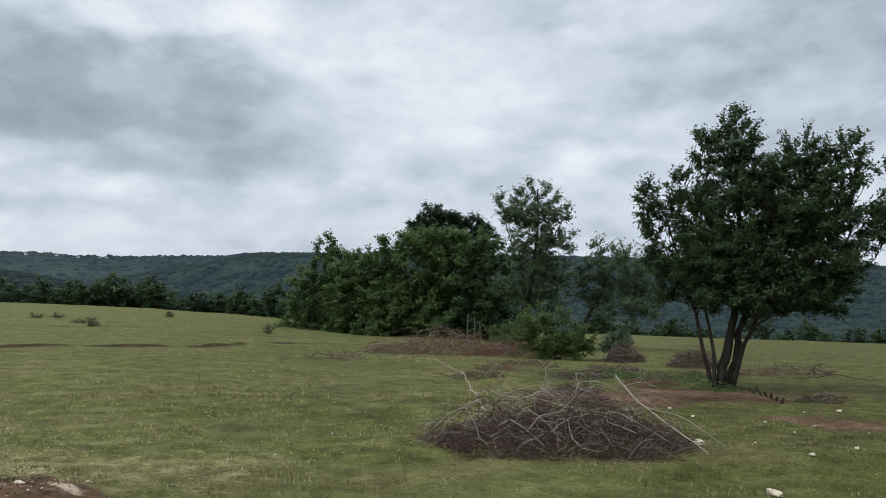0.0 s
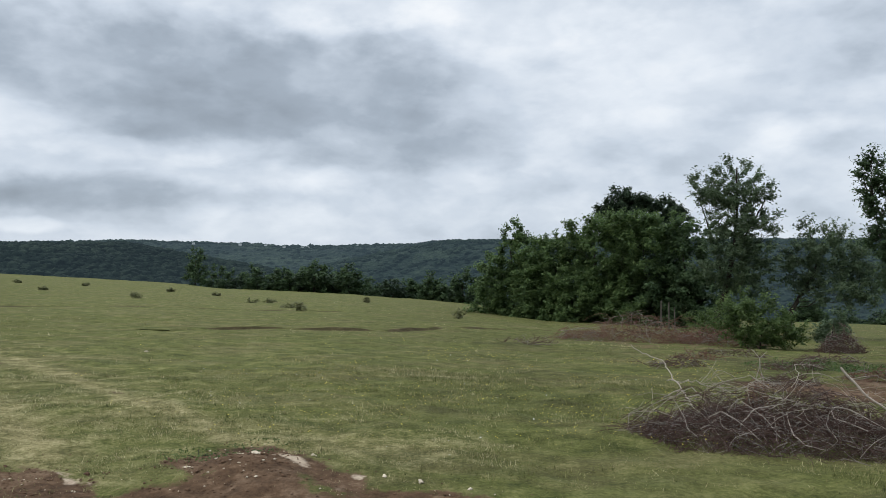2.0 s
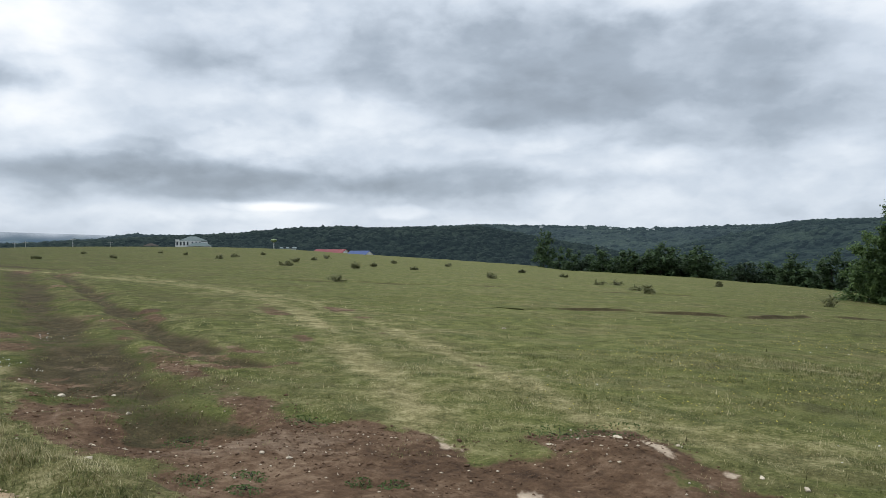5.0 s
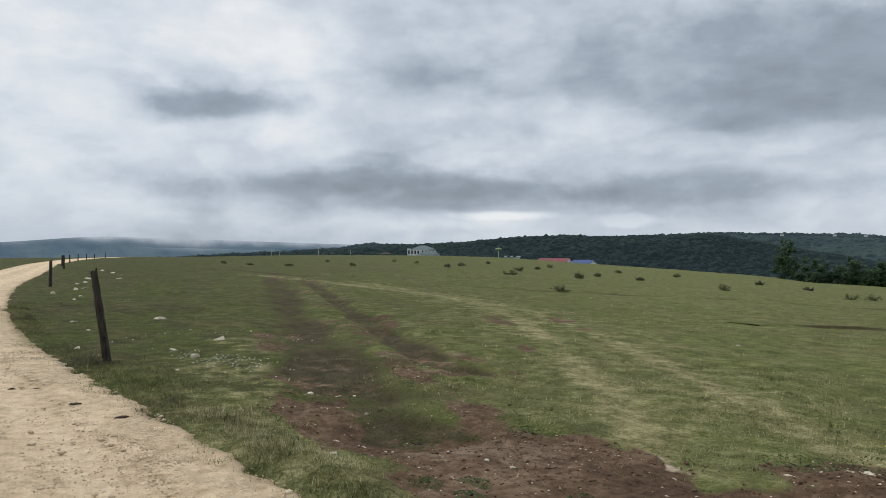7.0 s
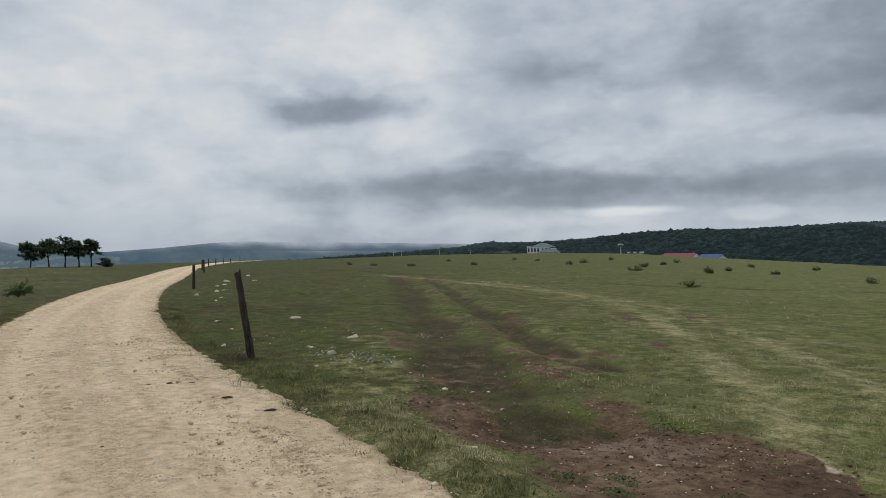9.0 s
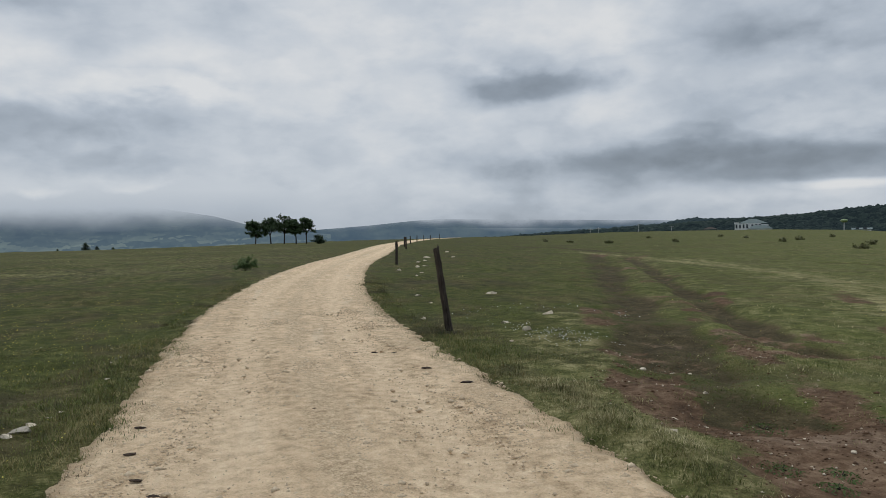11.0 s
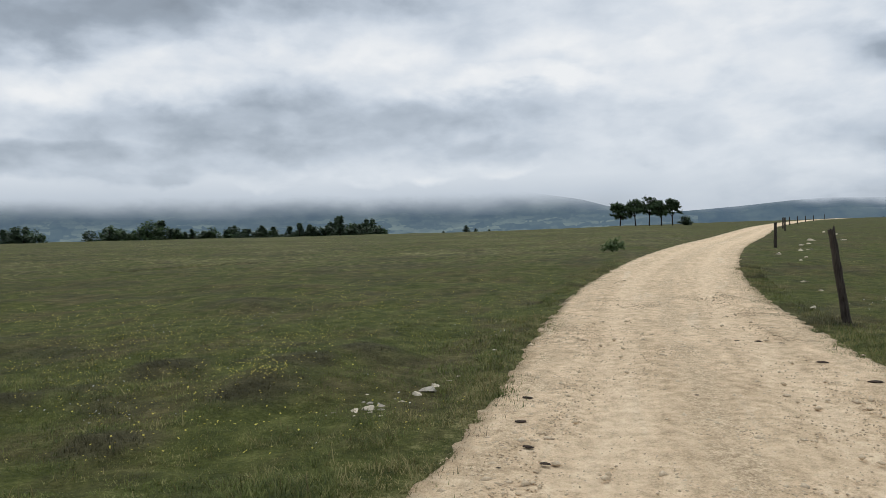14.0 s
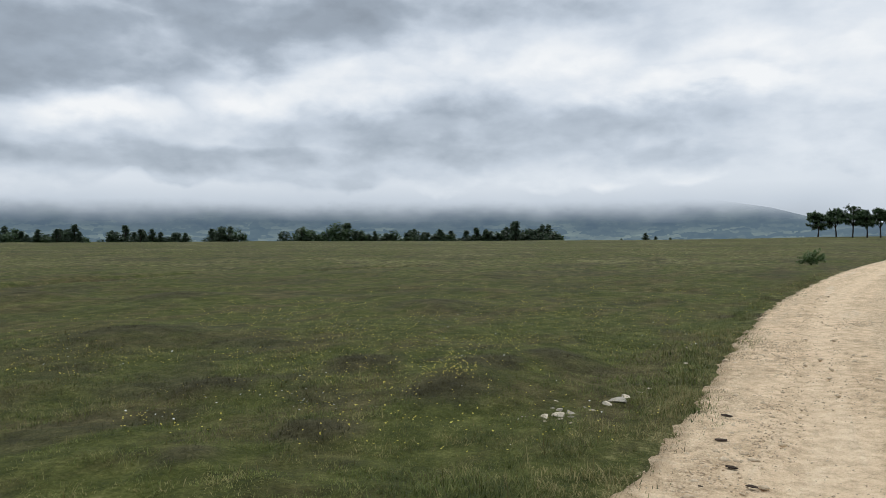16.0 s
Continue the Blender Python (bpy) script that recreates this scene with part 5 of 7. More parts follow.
# the five umbrella-crowned trees beside the road's far bend: bearing, crown's half width, height, underside of the crown
for i, (bear, w, h, low) in enumerate(((91.40, 2.4, 4.6, 0.36), (90.3, 2.4, 5.0, 0.42), (89.35, 2.2, 5.6, 0.46), (88.5, 1.9, 5.0, 0.40), (87.75, 1.9, 5.0, 0.46))):
    d = 150 + 2.5 * (i % 2)
    lob = []
    for j in range(15):
        up = rng.uniform(low, 0.94)
        reach = w * (1.05 - 0.65 * max(0.0, (up - 0.62) / 0.38)) * rng.uniform(0.25, 0.9)
        turn_ = rng.uniform(0, 6.283)
        lob.append((reach * math.cos(turn_), reach * math.sin(turn_), h * up, w * rng.uniform(0.28, 0.46), w * rng.uniform(0.28, 0.46), h * rng.uniform(0.05, 0.09)))
    lob.append((0, 0, h * 0.74, w * 0.7, w * 0.6, h * 0.16))
    lean = rng.uniform(-0.3, 0.3)
    broadleaf("pine_tree", (*at(bear, d), lie(*at(bear, d)) - 0.1), bear,
              [([(0, 0, 0), (lean * 0.5, 0, h * 0.35), (lean, 0, h * 0.8)], 0.14, 0.05), ([(lean * 0.5, 0, h * 0.34), (lean - 0.8, 0, h * 0.62)], 0.07, 0.03), ([(lean * 0.5, 0, h * 0.36), (lean + 0.8, 0, h * 0.66)], 0.07, 0.03)],
              lob, 230, 40, 0.34, 0.24, LEAF_DARK, "flat-topped dark pine with bare forked trunk", "tree", 70 + i, limb=0.02, flatten=0.4, group="pines by the far bend")
broadleaf("bush", (*at(86.9, 150), lie(*at(86.9, 150)) - 0.1), 86.9, [([(0, 0, 0), (0, 0, 1.0)], 0.06, 0.02)], [(0, 0, 0.9, 1.2, 1.2, 0.8), (0.5, 0, 0.7, 1.0, 1, 0.6)], 40, 40, 0.4, 0.3, NEEDLE, "round dark bush beside the far pines", "bush", 79)

# bushes dotted over the meadow: bearing, distance, height, width
SCRUB = [(11.3, 38.3, 0.75, 0.9), (18.2, 62, 0.7, 0.7), (22.9, 38, 0.7, 0.8), (25.2, 51, 0.45, 1.2), (26.5, 50, 0.45, 1.3), (23.6, 44, 0.35, 1.6), (45.7, 37, 0.55, 1.1), (44.3, 60, 0.8, 1.0),
         (48.7, 74, 0.8, 1.3), (49.3, 61, 0.6, 1.5), (34.3, 51.3, 0.6, 1.0), (53, 96, 0.7, 1.6), (54, 82.5, 0.6, 1.2), (61, 87.5, 0.6, 1.3), (65.6, 86.7, 0.6, 1.2), (46.4, 109, 0.9, 1.4),
         (37.5, 88, 0.6, 1.0), (41.5, 96, 0.7, 1.0), (51, 120, 0.7, 1.2), (58, 130, 0.7, 1.3), (47.3, 90, 0.6, 1.0), (43, 75, 0.5, 0.9), (62.8, 120, 0.6, 1.2), (40, 66, 0.4, 0.8),
         (56.3, 105, 0.5, 1.1), (68.4, 100, 0.5, 1.1), (70.2, 118, 0.6, 1.2), (32, 70, 0.5, 0.8), (29, 66, 0.4, 0.9)]
SCRUB_LEAF = leaf_material("scrub_leaves", (0.075, 0.082, 0.036), (0.135, 0.142, 0.062), (0.21, 0.205, 0.10))
for i, (bear, d, h, w) in enumerate(SCRUB):
    h, w = h * 0.62, w * 0.68
    broadleaf("shrub", foot(bear, d, 0.03), bear, [([(0, 0, 0), (0.03, 0, h * 0.6)], 0.02, 0.008)], [(0, 0, h * 0.5, w * 0.5, w * 0.5, h * 0.45), (w * 0.25, 0, h * 0.35, w * 0.4, w * 0.4, h * 0.3)],
              24, 20, 0.17, 0.09 if d < 60 else 0.13, SCRUB_LEAF, "low scrubby shrub growing in the meadow", "shrub", 100 + i, limb=0.008, group="shrubs of the meadow")
broadleaf("bush", foot(92.1, 36.9), 92.1, [([(0, 0, 0), (0.05, 0, 0.5)], 0.03, 0.01)], [(0, 0, 0.38, 0.5, 0.45, 0.3), (0.25, 0, 0.45, 0.3, 0.3, 0.25), (-0.3, 0, 0.25, 0.3, 0.3, 0.2)],
          60, 50, 0.16, 0.065, LEAF_MID, "low round green bush beside the track", "bush", 141, limb=0.01)

# ---- brushwood, posts, stones ----
TWIG_GREY = bark_material("silvery_dead_twigs", (0.14, 0.115, 0.10), (0.33, 0.29, 0.255), 40)
WHITE_STONE = stone_material("pale_limestone", (0.42, 0.345, 0.245), (0.78, 0.68, 0.53))
GREY_STONE = stone_material("weathered_limestone", (0.22, 0.19, 0.150), (0.48, 0.43, 0.345))
DUNG = stone_material("dried_dung", (0.022, 0.014, 0.009), (0.070, 0.046, 0.030))
POST_WOOD = bark_material("weathered_post_wood", (0.020, 0.016, 0.013), (0.080, 0.066, 0.054), 18)
STAKE_WOOD = bark_material("grey_stake_wood", (0.06, 0.052, 0.044), (0.16, 0.14, 0.12), 18)


def twig(rng, a, heading, rise, length, wild, n=6):
    p = [np.array(a, float)]
    h, e = heading, rise
    for _ in range(n - 1):
        h += rng.normal(0, wild)
        e += rng.normal(-0.12, wild * 0.6)
        p.append(p[-1] + length / (n - 1) * np.array([math.cos(h) * math.cos(e), math.sin(h) * math.cos(e), math.sin(e)]))
    return np.array(p)


def brush_pile(name, cx, cy, rx, ry, high, count, mat, label, seed, long_=(0.30, 0.95), thick=0.0040, pale=(), turn=0.0, boughs=0, bough=(0.5, 1.2), silvery=0.4):
    """A heap of cut twigs and branches, domed, with loose ends all round."""
    rng = np.random.default_rng(seed)
    x0, y0, z0 = cx, cy, gz(cx, cy)
    root = tagged(new(name), label, "brush pile")
    root.matrix_world = pose(x0, y0, z0, 0, 0, turn)
    paths = []
    for i in range(count):
        r, a = math.sqrt(rng.uniform(0, 1)), rng.uniform(0, 6.283)
        lump = 0.75 + 0.35 * math.sin(3.1 * r * math.cos(a) + 1.0) * math.cos(2.3 * a)
        dome = high * (1 - r ** 1.7) * lump
        p = (rx * r * math.cos(a), ry * r * math.sin(a), dome * rng.uniform(0.1, 1.0) ** 0.6)
        length = rng.uniform(*long_) * (0.7 if rng.uniform() < 0.6 else 1.0)
        q = twig(rng, p, rng.uniform(0, 6.283), rng.normal(0.10, 0.45), length, 0.42, 7)
        q -= (q.mean(0) - q[0]) * 0.6
        ring = np.hypot(q[:, 0] / rx, q[:, 1] / ry)
        cap = np.maximum(high * 1.05 * (1 - np.minimum(ring, 1.3) ** 2 * 0.8) * (0.75 + 0.35 * math.sin(4.3 * q[0, 0] + seed) * math.cos(2.1 * q[0, 0])), 0.08) + rng.uniform(0.0, 0.46) ** 1.7
        q[:, 2] = np.where(q[:, 2] > cap, cap - 0.25 * (q[:, 2] - cap), np.maximum(q[:, 2], 0.008))
        t = thick * rng.uniform(0.5, 1.5)
        paths.append((q, t, t * 0.35))
    v, f = tubes(paths[count // 5:], 3)
    tagged(mesh_np("brushwood", v, f, mat, root), kind="stuff")
    v, f = tubes(paths[:count // 5], 3)
    tagged(mesh_np("bare_brushwood", v, f, TWIG_GREY, root, "pale bare twigs"), kind="stuff")
    # long arching boughs with forked ends, some silvery
    for silver in (False, True):
        arcs = []
        for _ in range(int(boughs * (silvery if silver else 1 - silvery))):
            a, r = rng.uniform(0, 6.283), rng.uniform(0.15, 0.98)
            p = (rx * r * math.cos(a), ry * r * math.sin(a), high * (1 - r ** 2) * rng.uniform(0.35, 0.95) + 0.02)
            head = rng.choice((0.0, math.pi)) + rng.normal(0, 0.7)
            length = rng.uniform(*bough)
            q = twig(rng, p, head, rng.uniform(0.0, 0.85), length, 0.48 if silver else 0.32, 11)
            q[:, :2] -= (q[:, :2].mean(0) - q[0, :2]) * 0.85
            ring = np.minimum(np.hypot(q[:, 0] / rx, q[:, 1] / ry), 1.25)
            cap = high * (1.02 - 0.8 * ring ** 2) + 0.05 + rng.uniform(0.0, 0.50) ** 1.8
            q[:, 2] = np.clip(np.minimum(q[:, 2], cap - 0.15 * np.maximum(q[:, 2] - cap, 0)), 0.01, None)
            t = thick * rng.uniform(0.5, 1.25)
            arcs.append((q, t, t * 0.4))
            for _ in range(3):
                i = int(rng.integers(3, 10))
                arcs.append((twig(rng, q[i], head + rng.normal(0, 0.9), rng.uniform(-0.2, 0.8), length * rng.uniform(0.15, 0.4), 0.30, 6), t * 0.6, t * 0.25))
        if arcs:
            v, f = tubes(arcs, 4)
            tagged(mesh_np("branchwork", v, f, (TWIG_PALE if thick < 0.005 else TWIG_GREY) if silver else mat, root, "long bare boughs"), kind="stuff")
    for pts, r0, r1 in pale:
        k = np.array(pts, float) - [x0, y0, z0]
        s = np.linspace(0, len(k) - 1, 5 * len(k))
        p = np.stack([np.interp(s, np.arange(len(k)), k[:, i]) for i in range(3)], -1)
        p[1:-1] += rng.normal(0, 0.005, p[1:-1].shape)
        p[1:-1] = (p[:-2] + 2 * p[1:-1] + p[2:]) / 4
        v, f = tubes([(p, r0 * 0.58, r1 * 0.6)], 6)
        mesh_np("branch", v, f, TWIG_PALE, root, "pale peeled branch", True)
    return root


PALE = [([(2.07, 8.55, 0.55), (2.29, 8.4, 0.27), (2.50, 8.0, 0.10), (2.70, 7.45, -0.06)], 0.022, 0.008),
        ([(0.71, 7.85, 0.12), (0.83, 7.85, 0.19), (0.99, 7.75, 0.10), (1.12, 7.5, 0.00)], 0.011, 0.005),
        ([(1.45, 8.0, 0.20), (1.57, 8.0, 0.28), (1.59, 7.85, 0.13), (1.77, 7.8, 0.06)], 0.011, 0.005),
        ([(1.43, 7.95, 0.18), (1.42, 7.6, 0.04), (1.49, 7.42, -0.02), (1.66, 7.4, -0.04)], 0.011, 0.005),
        ([(0.99, 7.75, 0.08), (1.14, 7.9, 0.22), (1.47, 8.1, 0.24), (1.39, 8.2, 0.30)], 0.010, 0.005),
        ([(2.35, 8.3, 0.24), (2.65, 8.1, 0.18), (2.80, 7.9, 0.08), (2.95, 7.7, -0.04)], 0.009, 0.004),
        ([(1.24, 8.5, 0.10), (1.26, 8.5, 0.40), (1.30, 8.5, 0.63), (1.21, 8.5, 0.72)], 0.010, 0.006),
        ([(1.30, 8.5, 0.10), (1.33, 8.55, 0.40), (1.28, 8.5, 0.62), (1.36, 8.5, 0.70)], 0.009, 0.004),
        ([(0.40, 8.3, 0.10), (0.55, 8.2, 0.20), (0.70, 7.9, 0.10), (0.78, 7.6, 0.00)], 0.007, 0.004),
        ([(2.2, 8.7, 0.42), (2.45, 8.75, 0.45), (2.60, 8.7, 0.38)], 0.007, 0.004),
        ([(1.75, 8.1, 0.22), (1.95, 7.9, 0.25), (2.2, 7.75, 0.12), (2.35, 7.6, 0.02)], 0.008, 0.004),
        ([(1.05, 8.1, 0.25), (1.2, 7.8, 0.16), (1.3, 7.55, 0.02)], 0.007, 0.004)]
brush_pile("brush_pile", 1.36, 8.2, 1.42, 0.85, 0.60, 2100, TWIG_DRY, "grey-brown heap of cut dead branches on grass", 201, pale=PALE, boughs=130, silvery=0.45)
brush_pile("brush_pile", 1.25, 8.45, 0.20, 0.18, 1.05, 170, TWIG_RED, "upright tuft of dead twigs in the brushwood", 206, (0.2, 0.5), 0.004)
brush_pile("brush_pile", 0.3, 25.6, 2.5, 1.2, 0.75, 620, TWIG_RED, "reddish heap of dead brushwood before the thicket", 202, (0.5, 1.7), 0.007, boughs=60, bough=(1.0, 2.6), silvery=0.12,
           pale=[([(-1.9, 25.0, -0.45), (-0.8, 25.4, -0.35), (0.3, 25.0, -0.1)], 0.012, 0.006)])
brush_pile("brush_pile", 2.9, 25.6, 1.6, 1.1, 0.65, 380, TWIG_RED, "reddish heap of dead brushwood before the thicket", 203, (0.5, 1.5), 0.007, boughs=36, bough=(0.9, 2.0), silvery=0.12)
brush_pile("brush_pile", 5.9, 23.2, 0.6, 0.5, 0.9, 340, TWIG_DRY, "small dark heap of dead twigs", 204, (0.3, 1.0), 0.007)
brush_pile("brush_pile", 7.4, 21.5, 0.7, 0.6, 0.8, 420, TWIG_DRY, "small dark heap of dead twigs behind the tree", 205, (0.3, 1.1), 0.006)
brush_pile("brush_pile", 9.3, 19.3, 0.9, 0.6, 0.40, 150, TWIG_DRY, "low heap of dead twigs beside the tree", 207, (0.3, 1.0), 0.006)
brush_pile("brush_pile", 1.0, 15.8, 0.55, 0.35, 0.22, 90, TWIG_DRY, "low scatter of dead twigs on grass", 208, (0.3, 0.9), 0.006)
brush_pile("brush_pile", -2.4, 20.5, 0.8, 0.4, 0.25, 70, TWIG_DRY, "low scatter of dead twigs on grass", 209, (0.3, 0.9), 0.006)

for i, (x, y, w) in enumerate(((2.6, 13.4, 0.5), (4.2, 14.6, 0.6), (3.3, 16.2, 0.7), (6.2, 17.4, 0.7), (4.6, 19.5, 0.8), (7.9, 18.6, 0.6), (2.6, 20.2, 0.9), (1.6, 18.2, 0.6), (6.4, 12.6, 0.4))):
    brush_pile("brush_pile", x, y, w, 0.6 * w, 0.22, int(90 * w + 40), TWIG_RED if i % 2 else TWIG_DRY, "low scatter of dead twigs on trodden ground", 240 + i, (0.25, 0.8), 0.006)


def loose_branch(pts, r0, r1, mat, label, seed, forks=3):
    rng = np.random.default_rng(seed)
    k = np.array([(x, y, gz(x, y) + h) for x, y, h in pts])
    s = np.linspace(0, len(k) - 1, 6 * len(k))
    p = np.stack([np.interp(s, np.arange(len(k)), k[:, i]) for i in range(3)], -1)
    p[1:-1] += rng.normal(0, 0.02, p[1:-1].shape)
    root = tagged(new("fallen_branch"), label, "branch")
    root.matrix_world = pose(*p[0])
    v, f = tubes([(p - p[0], r0, r1)], 6)
    mesh_np("stem", v, f, mat, root, smooth_=True)
    side = []
    for _ in range(forks):
        a = p[int(rng.integers(len(p) // 3, len(p)))] - p[0]
        side.append((twig(rng, a, rng.uniform(0, 6.28), rng.uniform(0.0, 0.5), rng.uniform(0.3, 0.8), 0.3), r1 * 0.9, r1 * 0.3))
    v, f = tubes(side, 4)
    tagged(mesh_np("twig", v, f, mat, root), kind="stuff")


loose_branch([(0.14, 16.0, 0.40), (0.59, 13.0, 0.30), (0.74, 11.0, 0.12), (0.80, 10.3, 0.02)], 0.006, 0.011, TWIG_PALE, "long thin pale dead branch leaning over grass", 211)
loose_branch([(0.6, 12.2, 0.10), (1.0, 11.9, 0.16), (1.5, 11.4, 0.04)], 0.010, 0.005, TWIG_PALE, "pale forked dead branch lying on grass", 212, 6)
loose_branch([(8.2, 17.2, 0.05), (8.9, 16.6, 0.16), (9.7, 15.9, 0.04)], 0.012, 0.005, TWIG_DRY, "thin dead branch lying beside the tree", 213)
loose_branch([(0.15, 8.05, 0.0), (0.22, 8.2, 0.10), (0.32, 8.35, 0.16)], 0.008, 0.004, TWIG_DRY, "short bent twig standing in grass", 214, 2)


def fence_post(x, y, high, lean_side, lean_away, bearing, width, label, seed, sink=0.15):
    """A weathered round-cornered timber post, worn at the top."""
    rng = np.random.default_rng(seed)
    rings, sides = 14, 10
    ang = np.arange(sides) * 2 * math.pi / sides
    k = np.linspace(0, 1, rings)
    v = []
    for i, q in enumerate(k):
        rad = width * (0.5 - 0.08 * q) * (1 + 0.06 * rng.normal(size=sides)) * (1 + 0.10 * np.abs(np.cos(2 * ang)))
        top = (0.03 * np.cos(ang) + 0.02 * rng.normal(size=sides)) * (1 if i == rings - 1 else 0)
        v.append(np.stack([rad * np.cos(ang), rad * np.sin(ang), -sink + (high + sink) * q + top], -1))
    v = np.concatenate(v + [np.array([[0, 0, high - 0.02]])])
    f = [tuple(q) for q in grid_faces(rings, sides, True)] + [((rings - 1) * sides + j, (rings - 1) * sides + (j + 1) % sides, rings * sides) for j in range(sides)]
    me = bpy.data.meshes.new("fence_post")
    me.from_pydata([tuple(c) for c in v], [], f)
    ob = link_mesh("fence_post", me, POST_WOOD)
    ob.matrix_world = pose(x, y, gz(x, y), 0, 0, bearing) @ pose(0, 0, 0, lean_away, lean_side, 0)
    return tagged(ob, label, "post", "fence posts along the track")


fence_post(-12.95, 2.84, 1.40, -8.2, 0, 79, 0.112, "dark weathered wooden fence post leaning over", 221)
fence_post(-40.6, 6.25, 1.22, 0.5, 0, 81, 0.14, "dark weathered wooden fence post standing upright", 222)
fence_post(-79.5, 13.3, 1.25, -1, 0, 80, 0.16, "dark weathered wooden fence post standing upright", 223)
for i, s in enumerate((98, 128, 152, 178, 203, 232)):
    c_, n_, _ = road_frame(np.array([60.0 + s, 61.0 + s]))
    fence_post(c_[0, 0] - n_[0, 0] * 2.7, c_[0, 1] - n_[0, 1] * 2.7, 1.3, (-1) ** i, 0, 78, 0.17, "dark distant wooden fence post by the track", 224 + i)
for i, (b, d, h, w) in enumerate(((-3.35, 36, 1.35, 0.07), (-3.9, 36, 1.3, 0.06), (-4.3, 36.5, 1.1, 0.06))):
    x, y = at(b, d)
    ob = fence_post(x, y, h, 1 - i, 0, 0, w, "grey wooden stake standing before the thicket", 231 + i)
    ob.data.materials[0] = STAKE_WOOD
    ob.name = "wooden_stake"
    tagged(ob, category="stake", group="stakes before the thicket")


def rock_mesh(seed, flat, jag=0.22):
    rng = np.random.default_rng(seed)
    bm = bmesh.new()
    bmesh.ops.create_icosphere(bm, subdivisions=2, radius=0.5)
    cuts = [(Vector(rng.normal(0, 1, 3)).normalized(), rng.uniform(0.18, 0.36)) for _ in range(10)]
    for v in bm.verts:
        for n, d in cuts:
            over = v.co.dot(n) - d
            if over > 0:
                v.co -= n * over
        v.co *= 1 + jag * 0.5 * noise.noise(v.co * 4 + Vector((seed, 0, 0)))
        v.co.z = v.co.z * flat
    me = bpy.data.meshes.new("stone")
    bm.to_mesh(me)
    bm.free()
    return me


ROCKS = [rock_mesh(300 + i, f) for i, f in enumerate((0.35, 0.5, 0.28, 0.65, 0.42, 0.3))]
ROCKS_GREY = [m.copy() for m in ROCKS]
for m in ROCKS:
    m.materials.append(WHITE_STONE)
for m in ROCKS_GREY:
    m.materials.append(GREY_STONE)
rng = np.random.default_rng(77)


def stone(x, y, size, label="pale limestone lying in grass", grey=False, i=None, lift=0.0):
    me = (ROCKS_GREY if grey else ROCKS)[int(rng.integers(6)) if i is None else i]
    ob = new("stone", me)
    size *= 0.8
    ob.matrix_world = pose(x, y, gz(x, y) + size * 0.02 + lift, rng.uniform(-8, 8), rng.uniform(-8, 8), rng.uniform(0, 360)) @ Matrix.Diagonal((size * rng.uniform(0.85, 1.3), size * rng.uniform(0.7, 1.0), size, 1))
    return tagged(ob, label, "stone", "stones about the meadow")


# stones by the fence
for x, y, s in ((-20.14, 5.65, 0.52), (-14.08, 5.02, 0.36), (-13.63, 4.01, 0.28), (-12.57, 4.06, 0.30), (-14.74, 2.75, 0.24), (-17.7, 3.48, 0.20), (-20.4, 3.72, 0.30), (-34.3, 5.4, 0.5),
                (-50.6, 11.6, 0.7), (-11.3, 3.42, 0.14), (-50.8, 9.9, 0.8), (-36.5, 6.6, 0.5), (-38.5, 7.4, 0.45), (-41.5, 7.6, 0.5), (-46, 8.8, 0.5), (-32, 6.0, 0.3), (-29, 5.2, 0.25), (-66, 14.6, 0.7), (-74, 15.5, 0.8)):
    stone(x, y, s)
# stones turned up in the bare earth and beside it
for x, y, s in ((-2.97, 5.73, 0.13), (-3.45, 5.52, 0.08), (-6.35, 3.57, 0.12), (-7.45, 4.25, 0.13), (-6.62, 3.45, 0.10), (-5.9, 3.05, 0.10), (-5.1, 4.0, 0.08), (-4.9, 4.1, 0.07), (-9.15, 13.5, 0.16), (-8.9, 4.3, 0.12),
                (-8.7, 4.6, 0.10), (-8.5, 4.45, 0.12), (-8.35, 4.6, 0.09), (-1.9, 5.75, 0.09), (-2.6, 6.0, 0.07), (-1.6, 5.7, 0.10), (-1.2, 5.6, 0.08), (-3.2, 5.95, 0.07), (-2.75, 5.3, 0.06), (-3.3, 5.7, 0.06)):
    stone(x, y, s, "small pale stone lying on bare earth")
# broken slabs sunk in the turf beside the track
for x, y, s in ((-6.73, -2.41, 0.26), (-6.62, -2.50, 0.20), (-6.83, -2.34, 0.19), (-6.92, -2.46, 0.17), (-6.70, -2.28, 0.15), (-6.60, -2.36, 0.12), (-7.46, -2.10, 0.36), (-7.30, -2.14, 0.22), (-7.62, -2.06, 0.20), (-7.05, -2.2, 0.14),
                (-7.95, -1.98, 0.13), (-8.2, -1.95, 0.12), (-6.45, -2.2, 0.08), (-9.9, -1.9, 0.12), (-9.3, -2.0, 0.09), (-11.2, -2.1, 0.09), (-7.2, -2.6, 0.08), (-6.5, -2.65, 0.08), (-10.6, -2.3, 0.08), (-6.95, -2.55, 0.09), (-7.15, -2.3, 0.08), (-6.4, -2.42, 0.07)):
    stone(x, y, s, "weathered limestone slab half sunk in grass", rng.uniform() < 0.45, i=int(rng.choice((0, 2, 5))), lift=-0.005)
